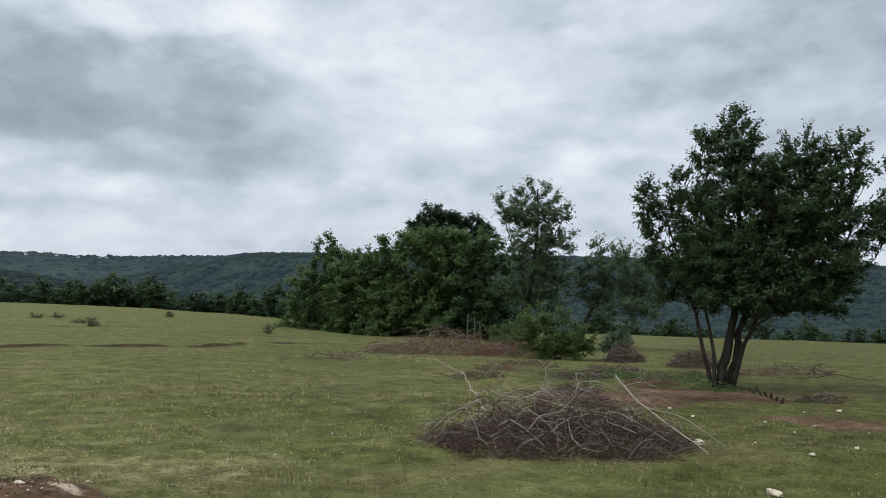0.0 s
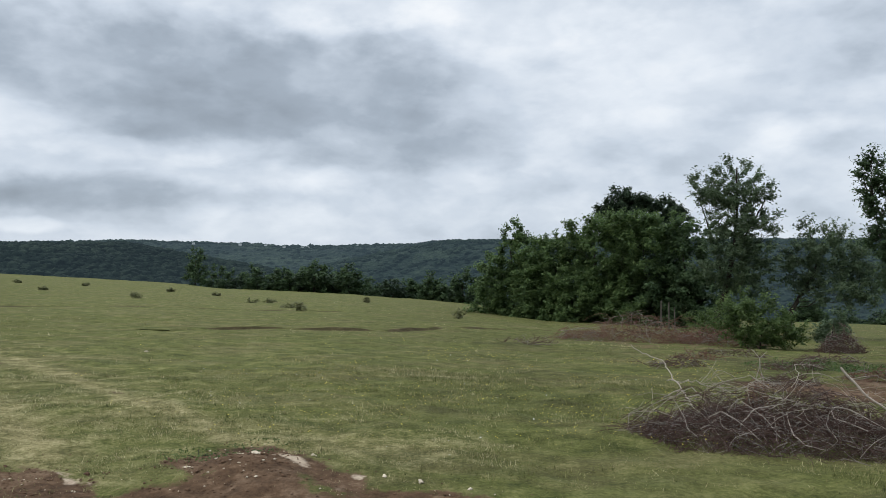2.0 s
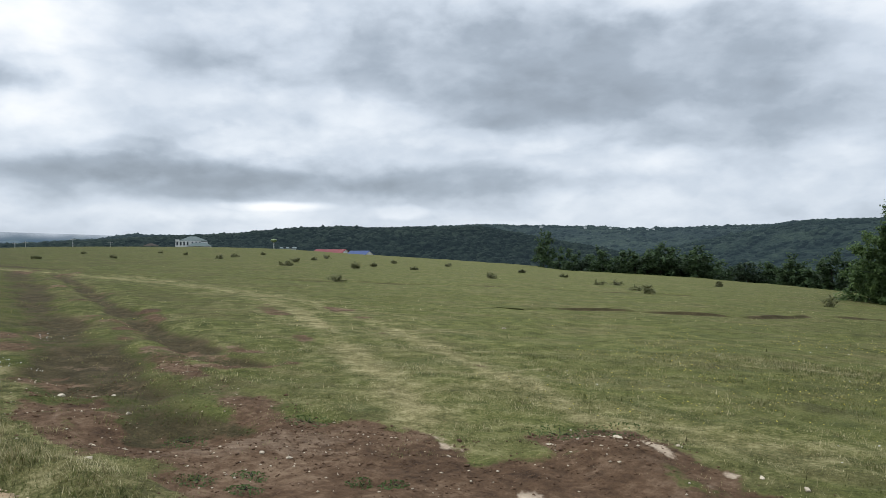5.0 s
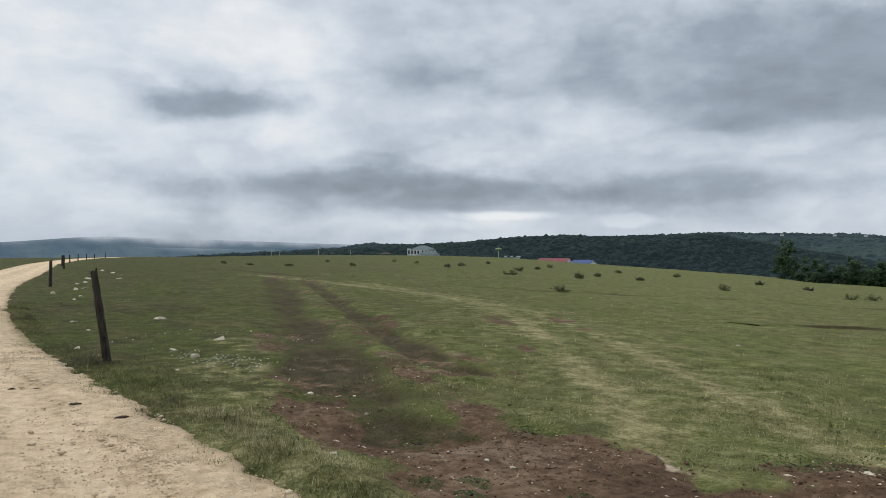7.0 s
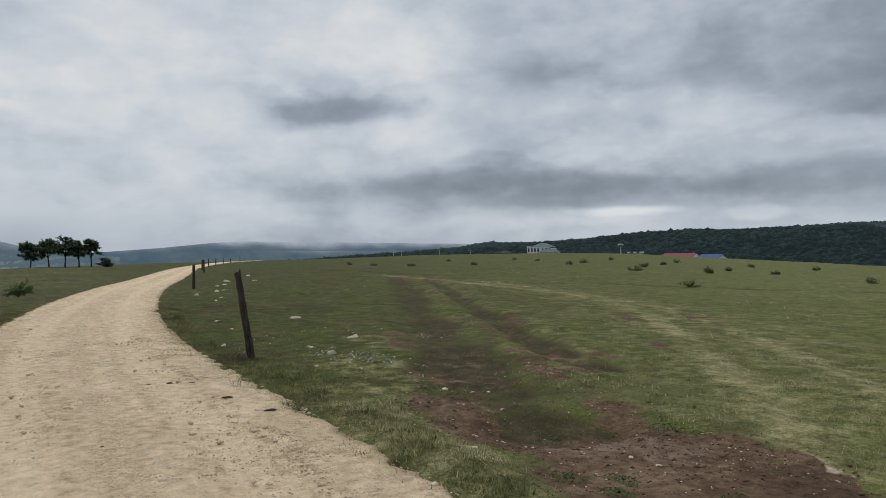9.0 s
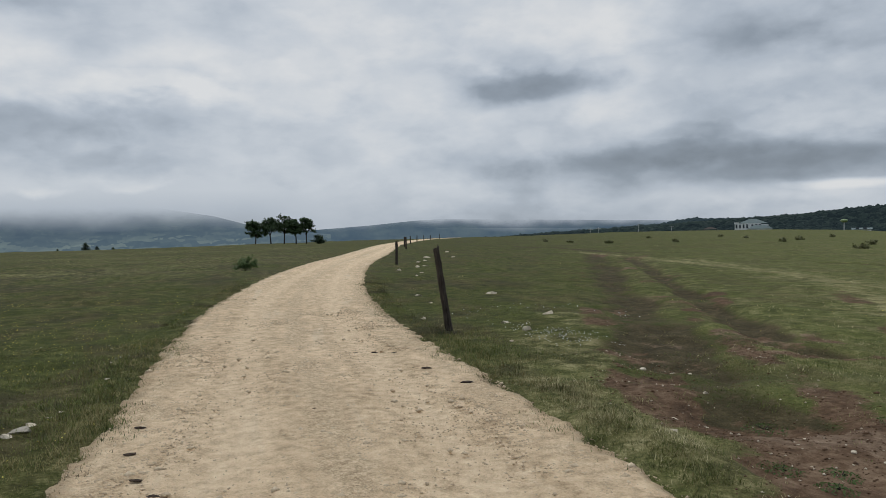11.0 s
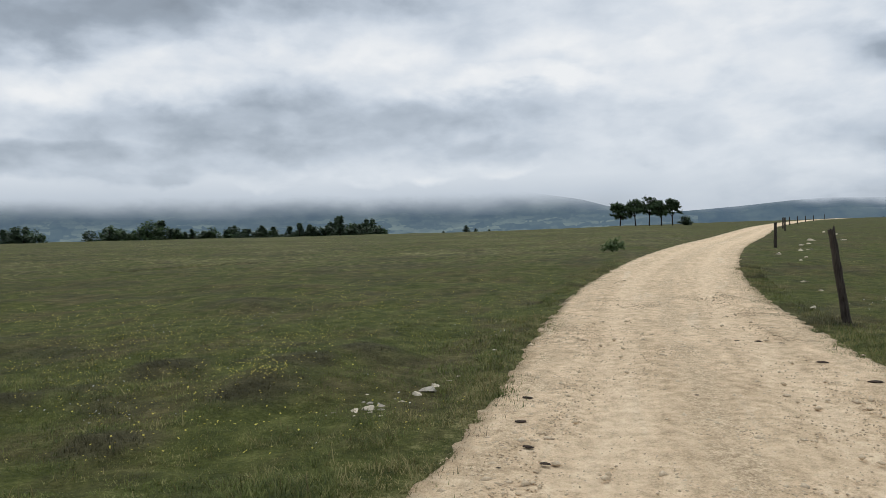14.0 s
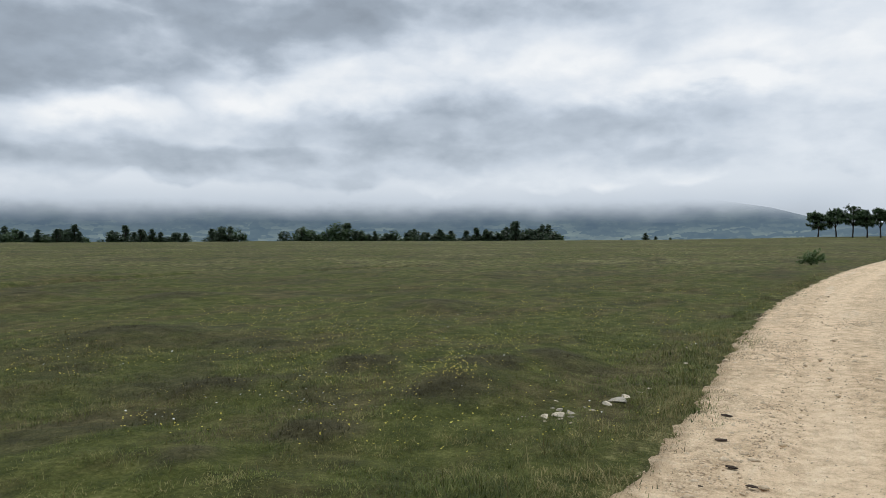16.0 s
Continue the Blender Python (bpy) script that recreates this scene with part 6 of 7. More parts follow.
# scraps and stones by the brushwood
for x, y, s in ((2.83, 6.38, 0.10), (0.58, 9.8, 0.08), (6.03, 11.28, 0.14), (3.65, 10.64, 0.12), (4.37, 10.0, 0.09), (4.91, 9.76, 0.09), (4.42, 9.29, 0.08), (4.32, 7.76, 0.09), (3.7, 7.42, 0.11), (2.81, 6.3, 0.26), (5.36, 10.98, 0.08), (2.91, 8.29, 0.18), (2.87, 8.54, 0.1), (5.25, 9.16, 0.08), (3.57, 8.42, 0.07), (3.52, 11.25, 0.1)):
    stone(x, y, s, "small white stone on trodden grass", lift=0.02)


def dung_pat(x, y, size, seed):
    r = np.random.default_rng(seed)
    bm = bmesh.new()
    bmesh.ops.create_icosphere(bm, subdivisions=2, radius=0.5)
    for v in bm.verts:
        q = noise.noise(v.co * 5 + Vector((seed, 1, 2)))
        v.co = Vector((v.co.x * (1 + 0.5 * q), v.co.y * 0.6 * (1 + 0.4 * q), max(v.co.z, -0.05) * 0.20 * (1 + 0.7 * q)))
    me = bpy.data.meshes.new("dung_pat")
    bm.to_mesh(me)
    bm.free()
    ob = link_mesh("dung_pat", me, DUNG)
    ob.matrix_world = pose(x, y, float(lie(x, y)) + 0.015, 0, 0, r.uniform(60, 110)) @ Matrix.Diagonal((size * 0.66, size * 0.62, size * 0.7, 1))
    tagged(ob, "dark dried dung pat on the pale track", "dung", "dung pats on the track")


for i, (x, y, s) in enumerate(((-7.18, -1.09, 0.15), (-6.35, -1.03, 0.14), (-5.68, -0.88, 0.13), (-5.33, -0.72, 0.12), (-9.3, 1.74, 0.20), (-8.3, 1.98, 0.22), (-10.7, 1.30, 0.16), (-10.75, 1.05, 0.10), (-10.6, 1.55, 0.12), (-5.2, -1.0, 0.05), (-7.5, 0.35, 0.06))):
    dung_pat(x, y, s, 400 + i)

# ---- far buildings ----
RENDER = plain("white_wall_render", (0.62, 0.63, 0.62), 0.9, 3)
ROOF_GREEN = plain("grey_green_roof", (0.10, 0.135, 0.13), 0.6, 3)
ROOF_RED = plain("red_sheet_roof", (0.20, 0.042, 0.046), 0.6, 3)
ROOF_BLUE = plain("blue_sheet_roof", (0.040, 0.075, 0.20), 0.6, 3)
GLASS_DARK = plain("dark_window_glass", (0.05, 0.06, 0.07), 0.25, 3)
STEEL = plain("pale_galvanised_steel", (0.42, 0.43, 0.43), 0.5, 8)
TANK = plain("yellow_green_tank_paint", (0.19, 0.25, 0.12), 0.5, 3)
TIMBER = plain("dark_kiosk_timber", (0.07, 0.06, 0.05), 0.9, 6)


def box(bm, x0, x1, y0, y1, z0, z1):
    c = [bm.verts.new(p) for p in ((x0, y0, z0), (x1, y0, z0), (x1, y1, z0), (x0, y1, z0), (x0, y0, z1), (x1, y0, z1), (x1, y1, z1), (x0, y1, z1))]
    for q in ((0, 3, 2, 1), (4, 5, 6, 7), (0, 1, 5, 4), (1, 2, 6, 5), (2, 3, 7, 6), (3, 0, 4, 7)):
        bm.faces.new([c[i] for i in q])


def part(name, bm, mat, parent, label=""):
    me = bpy.data.meshes.new(name)
    bmesh.ops.recalc_face_normals(bm, faces=bm.faces)
    bm.to_mesh(me)
    bm.free()
    return link_mesh(name, me, mat, parent, label)


def boxes(*dims):
    bm = bmesh.new()
    for d in dims:
        box(bm, *d)
    return bm


def hip_roof(x0, x1, y0, y1, z0, rise, inset, over=0.4):
    bm = bmesh.new()
    x0, x1, y0, y1 = x0 - over, x1 + over, y0 - over, y1 + over
    ym = (y0 + y1) / 2
    lo = [bm.verts.new(p) for p in ((x0, y0, z0), (x1, y0, z0), (x1, y1, z0), (x0, y1, z0))]
    hi = [bm.verts.new((x0 + inset, ym, z0 + rise)), bm.verts.new((x1 - inset, ym, z0 + rise))]
    for q in ((lo[0], lo[1], hi[1], hi[0]), (lo[2], lo[3], hi[0], hi[1]), (lo[1], lo[2], hi[1]), (lo[3], lo[0], hi[0]), tuple(reversed(lo))):
        bm.faces.new(q)
    return bm


def building(name, bearing, distance, label, category="building", base=None):
    x, y = at(bearing, distance)
    root = tagged(new(name), label, category)
    root.matrix_world = pose(x, y, float(lie(x, y)) - 0.3 if base is None else base, 0, 0, bearing)
    return root


# the white house on the brow: two storeys with a lower wing
house = building("house", 55.85, 350, "white two-storey house with grey-green hipped roof", base=1.4)
part("wall", boxes((-7.0, 3.4, 0, 9, 0, 5.0)), RENDER, house)
part("roof", hip_roof(-5.2, 5.6, 0.6, 9, 5.05, 1.9, 4.6, 0.5), ROOF_GREEN, house)
part("parapet", boxes((-7.15, -5.4, -0.15, 9.15, 5.0, 5.5)), RENDER, house)
part("wing", boxes((-1.6, 7.6, -4, 0, 0, 2.7)), RENDER, house)
part("wing_roof", hip_roof(-1.6, 7.6, -4, 0.4, 2.7, 1.5, 2.6), ROOF_GREEN, house)
part("rear_wall", boxes((3.4, 6.2, 0.3, 8.7, 0, 4.6)), RENDER, house)
for zz in (0.7, 3.0):
    for xx in (-6.6, -5.2, -3.8, -2.4, -0.4, 1.2, 2.6):
        if zz > 2 or xx < -2:
            part("window", boxes((xx, xx + 0.7, -0.06, 0.04, zz, zz + 1.6)), GLASS_DARK, house)
for xx in (-0.8, 1.2, 3.2, 5.4):
    part("window", boxes((xx, xx + 1.0, -4.06, -3.96, 0.8, 1.9)), GLASS_DARK, house)


def shed(bearing, distance, long_, wall, rise, roof_mat, label, base=None, turn=0.0):
    s = building("shed", bearing, distance, label, "shed", base)
    half = long_ / 2
    part("wall", boxes((-half, half, 0, 7, 0, wall)), RENDER, s)
    bm = bmesh.new()
    for dy in (-0.4, 3.5):
        a, b = (wall - 0.2, wall + rise) if dy < 0 else (wall + rise, wall - 0.2)
        lo = [(-half - 0.4, dy, a), (half + 0.4, dy, a), (half + 0.4, dy + 3.9, b), (-half - 0.4, dy + 3.9, b)]
        v = [bm.verts.new(p) for p in lo] + [bm.verts.new((p[0], p[1], p[2] + 0.12)) for p in lo]
        for q in ((0, 3, 2, 1), (4, 5, 6, 7), (0, 1, 5, 4), (1, 2, 6, 5), (2, 3, 7, 6), (3, 0, 4, 7)):
            bm.faces.new([v[i] for i in q])
    part("roof", bm, roof_mat, s)
    for xx in (-half, half - 0.2):
        bm = bmesh.new()
        tri = [[bm.verts.new((xx + o, *p)) for p in ((0, wall), (7, wall), (3.5, wall + rise))] for o in (0, 0.2)]
        bm.faces.new(tri[0])
        bm.faces.new(tri[1])
        for i in range(3):
            bm.faces.new((tri[0][i], tri[0][(i + 1) % 3], tri[1][(i + 1) % 3], tri[1][i]))
        part("gable", bm, RENDER, s)
    part("doorway", boxes((half - 0.03, half + 0.05, 2.2, 4.8, 0, wall * 0.9)), GLASS_DARK, s)
    s.matrix_world = s.matrix_world @ pose(0, 0, 0, 0, 0, turn)
    for xx in np.arange(-half + 1, half - 1, 2.4):
        part("window", boxes((xx, xx + 1.1, -0.05, 0.05, 0.8, 1.6)), GLASS_DARK, s)
    return s


shed(46.4, 296, 12.0, 2.0, 1.2, ROOF_RED, "long low white shed with red sheet roof", -0.8, -26)
shed(44.35, 280, 7.6, 2.2, 1.5, ROOF_BLUE, "low white shed with blue sheet roof", -1.9, -32)
low_shed = shed(49.2, 318, 6.0, 1.0, 0.4, ROOF_GREEN, "low pale concrete hut with flat roof", 2.0)
kiosk = building("kiosk", 58.6, 350, "small open dark timber shelter with pointed roof", "shelter")
for xx in (-2.6, 2.6):
    for yy in (0, 3):
        part("post", boxes((xx - 0.12, xx + 0.12, yy - 0.12, yy + 0.12, 0, 2.0)), TIMBER, kiosk)
part("roof", hip_roof(-2.8, 2.8, 0, 3, 2.0, 1.0, 2.6), TIMBER, kiosk)

# the mushroom-shaped water tower
tower = building("water_tower", 50.23, 338, "slim pole water tower with yellow-green tank", "tower")
v, f = tubes([([(0, 0, 0), (0, 0, 4), (0, 0, 7.4)], 0.2, 0.16)], 8)
mesh_np("pole", v, f, STEEL, tower)
bm = bmesh.new()
bmesh.ops.create_uvsphere(bm, u_segments=20, v_segments=12, radius=1.0)
for q in bm.verts:
    q.co = Vector((q.co.x * 1.35, q.co.y * 1.35, q.co.z * (0.55 if q.co.z > 0 else 0.8) + 7.5))
part("tank", bm, TANK, tower)


def mast(bearing, distance, high, width, label, arms=0):
    m = building("mast", bearing, distance, label, "mast")
    v, f = tubes([([(0, 0, 0), (0, 0, high / 2), (0, 0, high)], width, width * 0.6)], 6)
    mesh_np("pole", v, f, STEEL, m)
    for i in range(arms):
        part("crossarm", boxes((-1.0, 1.0, -0.08, 0.08, high - 0.5 - i * 0.9, high - 0.35 - i * 0.9)), STEEL, m)


for b, d, h, w in ((63.5, 345, 3.6, 0.16), (66.3, 345, 4.2, 0.16), (66.9, 345, 4.6, 0.18), (61.2, 346, 2.8, 0.12), (43.9, 285, 3.0, 0.08), (70.5, 330, 2.4, 0.12), (84.6, 230, 3.6, 0.07)):
    mast(b, d, h, w, "thin pale steel mast on the far brow", 1 if b > 60 else 0)

# far white houses scattered on the opposite hills
for i, (b, e) in enumerate(((24.3, 1.66), (23.0, 1.62), (22.6, 1.66), (21.4, 1.5), (27.4, 1.82), (25.6, 1.78), (19.0, 1.70), (30.6, 1.88))):
    far_house = building("far_house", b, 1430, "tiny white house on the wooded hill", "house")
    tagged(far_house, group="houses on the far hill")
    zz = EYE + 1430 * math.tan(radians(e)) - 4
    far_house.location.z = zz
    part("wall", boxes((-2.8, 2.8, 0, 6, 0, 3.2)), RENDER, far_house)
    part("roof", hip_roof(-2.8, 2.8, 0, 6, 3.2, 1.5, 2), ROOF_GREEN, far_house)

# ---- heath clumps, stubs and tufts ----
WEED = leaf_material("broad_weed_leaves", (0.040, 0.072, 0.020), (0.074, 0.118, 0.033), (0.12, 0.168, 0.056), 0.3)


def low_clump(name, x, y, w, h, n, leaf, mat, label, category, seed, group):
    """A low mound of small leaves rooted at one place."""
    rng = np.random.default_rng(seed)
    root = tagged(new(name), label, category, group)
    root.matrix_world = pose(x, y, gz(x, y) - 0.01)
    r, a = np.sqrt(rng.uniform(0, 1, n)), rng.uniform(0, 6.283, n)
    px_, py_ = w * r * np.cos(a) * 1.25, w * r * np.sin(a)
    top = h * (1 - r ** 2) * (0.7 + 0.3 * bumps(x + px_, y + py_, 0.3, 91))
    base = ground_z(x + px_, y + py_) - gz(x, y)
    c = np.stack([px_, py_, base + 0.01 + top * rng.uniform(0.25, 1.0, n)], -1)
    nrm = np.stack([px_ / w * 0.8, py_ / w * 0.8, np.ones(n)], -1)
    v, f = leaves(rng, c, nrm, leaf, 0.45, 0.7)
    tagged(mesh_np("leafage", v, f, mat, root), kind="stuff")
    stems = [(np.array([(0, 0, 0), (q * w * 0.3 * math.cos(i * 2.1), q * w * 0.3 * math.sin(i * 2.1), h * 0.45), (q * w * 0.5 * math.cos(i * 2.1), q * w * 0.5 * math.sin(i * 2.1), h * 0.8)]), 0.006, 0.002) for i, q in enumerate((0.6, 0.9, 0.7, 1.0))]
    v, f = tubes(stems, 4)
    mesh_np("stem", v, f, BARK, root)


for i, (x, y, w) in enumerate(((-3.8, 4.05, 0.10), (-4.05, 3.98, 0.09), (-4.77, 3.62, 0.12), (-4.5, 3.36, 0.12), (-3.6, 5.95, 0.30), (-7.5, 1.86, 0.14), (-7.05, 1.84, 0.20), (-6.65, 1.98, 0.22), (-5.85, 2.03, 0.15), (-5.1, 2.12, 0.15), (-4.95, 3.3, 0.14), (-6.41, 4.2, 0.2), (-5.7, 5.0, 0.2), (-7.3, 1.7, 0.10), (-3.3, 6.45, 0.25))):
    low_clump("weed_tuft", x, y, w, 0.025 + 0.08 * w, int(700 * w + 60), 0.024, WEED, "small green weed tuft on bare ground", "plant", 930 + i, "weed tufts on bare ground")
for i, (x, y, h) in enumerate(((5.85, 14.07, 0.09), (5.81, 13.77, 0.12), (5.98, 13.99, 0.15), (5.84, 13.49, 0.09), (5.85, 13.31, 0.12), (5.81, 13.03, 0.15), (5.78, 12.78, 0.09), (5.67, 12.36, 0.12))):
    v, f = tubes([([(0, 0, -0.05), (0.015, 0, h * 0.3), (0.035, 0.02, h * 0.62), (0.036, 0.02, h * 0.63)], 0.026, 0.017)], 8)
    ob = mesh_np("cut_stub", v, f, BARK, smooth_=True)
    ob.matrix_world = pose(x, y, gz(x, y), 0, 5 * (-1) ** i, 40 * i)
    tagged(ob, "dark cut stub of a small tree", "stub", "cut stubs beside the tree")
for i, (x, y) in enumerate(((4.11, 15.94), (4.74, 16.5), (4.98, 15.72), (5.8, 16.75), (4.17, 17.98), (3.09, 16.74), (5.41, 14.4))):
    low_clump("weed_patch", x, y, 0.42 + 0.1 * (i % 3), 0.22, 420, 0.055, WEED, "leafy green weeds growing behind the brushwood", "plant", 960 + i, "weeds behind the brushwood")

# ---- far woods as crowns on the hillsides ----


def woods(name, hill, count, size, mat, label, seed, low=0.25):
    """Tree crowns strewn over a hillside, thickest along its skyline: many small ragged mounds."""
    rng = np.random.default_rng(seed)
    az, k, x, y, z = hill
    n = count
    row = np.clip((low + (1 - low) * np.where(rng.uniform(size=n) < 0.45, rng.uniform(0.93, 1.0, n), rng.uniform(0, 1, n))) * (len(k) - 1), 0, len(k) - 1.001)
    col = rng.uniform(0, len(az) - 1.001, n)
    i, j, fi, fj = row.astype(int), col.astype(int), row % 1, col % 1

    def pick(a):
        return (a[i, j] * (1 - fi) + a[i + 1, j] * fi) * (1 - fj) + (a[i, j + 1] * (1 - fi) + a[i + 1, j + 1] * fi) * fj

    c = np.stack([pick(x), pick(y), pick(z)], -1)
    bm = bmesh.new()
    bmesh.ops.create_icosphere(bm, subdivisions=1, radius=0.5)
    unit = np.array([v.co[:] for v in bm.verts])
    tri = np.array([[v.index for v in f.verts] for f in bm.faces])
    bm.free()
    m = len(unit)
    s = size * rng.uniform(0.55, 1.35, n)
    v = unit[None] * (1 + rng.normal(0, 0.17, (n, m, 1))) * np.stack([s, s, s * rng.uniform(0.42, 0.72, n)], -1)[:, None]
    v = v + c[:, None]
    f = tri[None] + (np.arange(n) * m)[:, None, None]
    ob = mesh_np(name, v.reshape(-1, 3), f.reshape(-1, 3), mat, smooth_=True)
    tagged(ob, label, "woods", kind="stuff")


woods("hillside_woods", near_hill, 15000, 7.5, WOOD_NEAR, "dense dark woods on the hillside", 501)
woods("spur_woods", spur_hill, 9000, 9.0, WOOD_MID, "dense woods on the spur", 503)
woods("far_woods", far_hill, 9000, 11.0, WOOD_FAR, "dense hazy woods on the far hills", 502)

# ---- grass, flowers, gravel ----


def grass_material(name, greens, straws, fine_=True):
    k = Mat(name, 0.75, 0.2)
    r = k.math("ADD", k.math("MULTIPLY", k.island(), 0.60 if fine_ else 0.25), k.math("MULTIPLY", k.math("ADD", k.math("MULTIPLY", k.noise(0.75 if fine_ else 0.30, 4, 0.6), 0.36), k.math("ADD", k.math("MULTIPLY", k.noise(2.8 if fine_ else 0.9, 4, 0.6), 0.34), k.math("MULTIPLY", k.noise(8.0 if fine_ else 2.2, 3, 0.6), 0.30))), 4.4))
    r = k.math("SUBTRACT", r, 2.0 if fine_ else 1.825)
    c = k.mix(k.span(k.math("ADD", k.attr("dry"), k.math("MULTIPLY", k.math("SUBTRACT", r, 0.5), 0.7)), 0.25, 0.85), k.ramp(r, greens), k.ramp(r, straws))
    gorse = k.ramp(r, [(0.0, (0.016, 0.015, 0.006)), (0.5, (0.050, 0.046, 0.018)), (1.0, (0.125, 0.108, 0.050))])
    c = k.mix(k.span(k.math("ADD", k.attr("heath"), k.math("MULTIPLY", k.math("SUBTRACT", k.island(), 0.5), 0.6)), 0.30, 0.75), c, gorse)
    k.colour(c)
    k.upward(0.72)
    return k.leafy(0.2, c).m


GREENS = [(0.0, (0.050, 0.061, 0.015)), (0.45, (0.122, 0.132, 0.035)), (1.0, (0.250, 0.246, 0.084))]
STRAWS = [(0.0, (0.110, 0.092, 0.038)), (0.5, (0.31, 0.268, 0.130)), (1.0, (0.56, 0.50, 0.29))]
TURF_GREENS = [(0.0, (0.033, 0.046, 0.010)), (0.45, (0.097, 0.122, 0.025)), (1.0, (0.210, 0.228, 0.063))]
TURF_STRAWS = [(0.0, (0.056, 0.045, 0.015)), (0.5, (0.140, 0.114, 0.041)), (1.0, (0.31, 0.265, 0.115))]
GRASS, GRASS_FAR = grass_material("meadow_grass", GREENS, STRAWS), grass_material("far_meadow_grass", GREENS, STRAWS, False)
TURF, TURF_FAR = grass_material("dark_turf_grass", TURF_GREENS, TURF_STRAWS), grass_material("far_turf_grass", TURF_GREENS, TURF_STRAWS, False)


def strew(rng, n, r0, r1, a0=-36.0, a1=150.0):
    r = np.sqrt(rng.uniform(r0 * r0, r1 * r1, n))
    a = np.radians(rng.uniform(a0, a1, n))
    return OX - r * np.sin(a), OY + r * np.cos(a), r


def blades(name, n, r0, r1, high, wide, segs, seed, label, verge_only=False):
    """Grass blades rooted in the ground; none on the track, few on bare earth; taller along the verge."""
    rng = np.random.default_rng(seed)
    x, y, r = strew(rng, n, r0, r1)
    if verge_only:
        c_, side_, _ = road_frame(rng.uniform(60 + r0, 60 + r1, n))
        off = (rng.choice((-1.0, 1.0), n) * (ROAD_HALF + rng.uniform(-0.32, 0.55, n)))[:, None]
        x, y = (c_ + side_ * off).T
        r = np.hypot(x - OX, y - OY)
    road, soil, wash, straw, dull, mud = cover(x, y)
    d_road, _ = to_line(x, y, ROAD_LINE)
    clump = 0.6 * bumps(x, y, 0.7, 41, 3) + 0.7 * bumps(x, y, 0.22, 48, 2)
    tuft = bumps(x, y, 2.4, 42, 3)
    soil = np.clip(soil - 0.8 * smooth(0.22, 0.50, bumps(x, y, 0.55, 46, 3)), 0, 1)
    keep = (rng.uniform(size=n) > soil * 1.15 - 0.10) & (d_road > ROAD_HALF - (0.10 if verge_only else 0.30) + 0.30 * bumps(x, y, 0.4, 43, 3) + 0.22 * bumps(x, y, 1.6, 47, 2) + 0.14 * rng.normal(size=n)) & (wash < 0.3)
    keep &= rng.uniform(size=n) < 0.85 - 0.9 * np.clip(mud, 0, 1) + 0.6 * clump - 0.15 * (straw > 0.5)
    x, y, r, straw, dull, d_road, clump, tuft, soil = (q[keep] for q in (x, y, r, straw, dull, d_road, clump, tuft, soil))
    n = len(x)
    verge = np.exp(-((d_road - ROAD_HALF - 0.35) / 0.45) ** 2) * smooth(-3.5, -4.5, x)
    wedge = np.exp(-((y - 2.75) / 0.35) ** 2) * smooth(-14, -10, x) * smooth(-4, -5, x)
    h = high * (0.62 + 0.65 * np.maximum(clump, -0.6) + 0.35 * tuft) * rng.uniform(0.5, 1.5, n) * (1 - 0.45 * straw) * (1 + 0.9 * verge + 0.5 * wedge) * (1 - 0.5 * soil)
    h = np.maximum(h, high * 0.18)
    tall = rng.uniform(size=n) < 0.022
    h = np.where(tall, h * 2.2, h)
    ang, lean = rng.uniform(0, 6.283, n), rng.uniform(0.3, 1.6, n)
    side = np.stack([-np.sin(ang), np.cos(ang), 0 * ang], -1) * (wide * rng.uniform(0.6, 1.4, n) * 0.5)[:, None]
    go = np.stack([np.cos(ang) * lean, np.sin(ang) * lean, np.ones(n)], -1)
    go /= np.linalg.norm(go, axis=1)[:, None]
    foot_z = ground_z(x, y)
    if verge_only:
        foot_z = np.maximum(foot_z, np.where(d_road < 1.15 * ROAD_HALF, lie(x, y) + 0.01 - 0.2 * smooth(0.96, 1.16, d_road / ROAD_HALF) ** 1.5, -99.0))
    base = np.stack([x, y, foot_z - 0.01], -1)
    tip = base + go * h[:, None] - [0, 0, 1] * (0.25 * lean * h)[:, None]
    dry = np.clip(0.80 * straw + 0.22 + 0.30 * bumps(x, y, 2.6, 44) + 0.22 * bumps(x, y, 0.8, 45) + 0.05 + np.where(tall, 0.5, 0) + 0.40 * dull * smooth(12, 35, r) + 0.15 * (verge > 0.4) - (0.30 if verge_only else 0.0), 0, 1)
    if segs == 1:
        v = np.stack([base - side, base + side, tip], 1)
        f = np.arange(n)[:, None] * 3 + [[0, 1, 2]]
        reps = 3
    else:
        mid = base + go * (h * 0.55)[:, None] + [0, 0, 1] * (0.06 * h)[:, None]
        v = np.stack([base - side, base + side, mid + side * 0.7, mid - side * 0.7, tip], 1)
        i = np.arange(n)[:, None] * 5
        f = np.concatenate([i + [[0, 1, 2]], i + [[0, 2, 3]], i + [[3, 2, 4]]])
        reps = 5
    heath = heath_at(x, y, dull)[0]
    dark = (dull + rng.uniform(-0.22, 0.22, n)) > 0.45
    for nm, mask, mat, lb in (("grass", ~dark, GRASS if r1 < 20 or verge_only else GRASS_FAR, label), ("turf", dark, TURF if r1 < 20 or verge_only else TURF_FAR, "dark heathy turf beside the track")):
        ids = np.nonzero(mask)[0]
        if not len(ids):
            continue
        vv = v[ids].reshape(-1, 3)
        k = len(ids)
        if segs == 1:
            ff = np.arange(k)[:, None] * 3 + [[0, 1, 2]]
        else:
            i = np.arange(k)[:, None] * 5
            ff = np.concatenate([i + [[0, 1, 2]], i + [[0, 2, 3]], i + [[3, 2, 4]]])
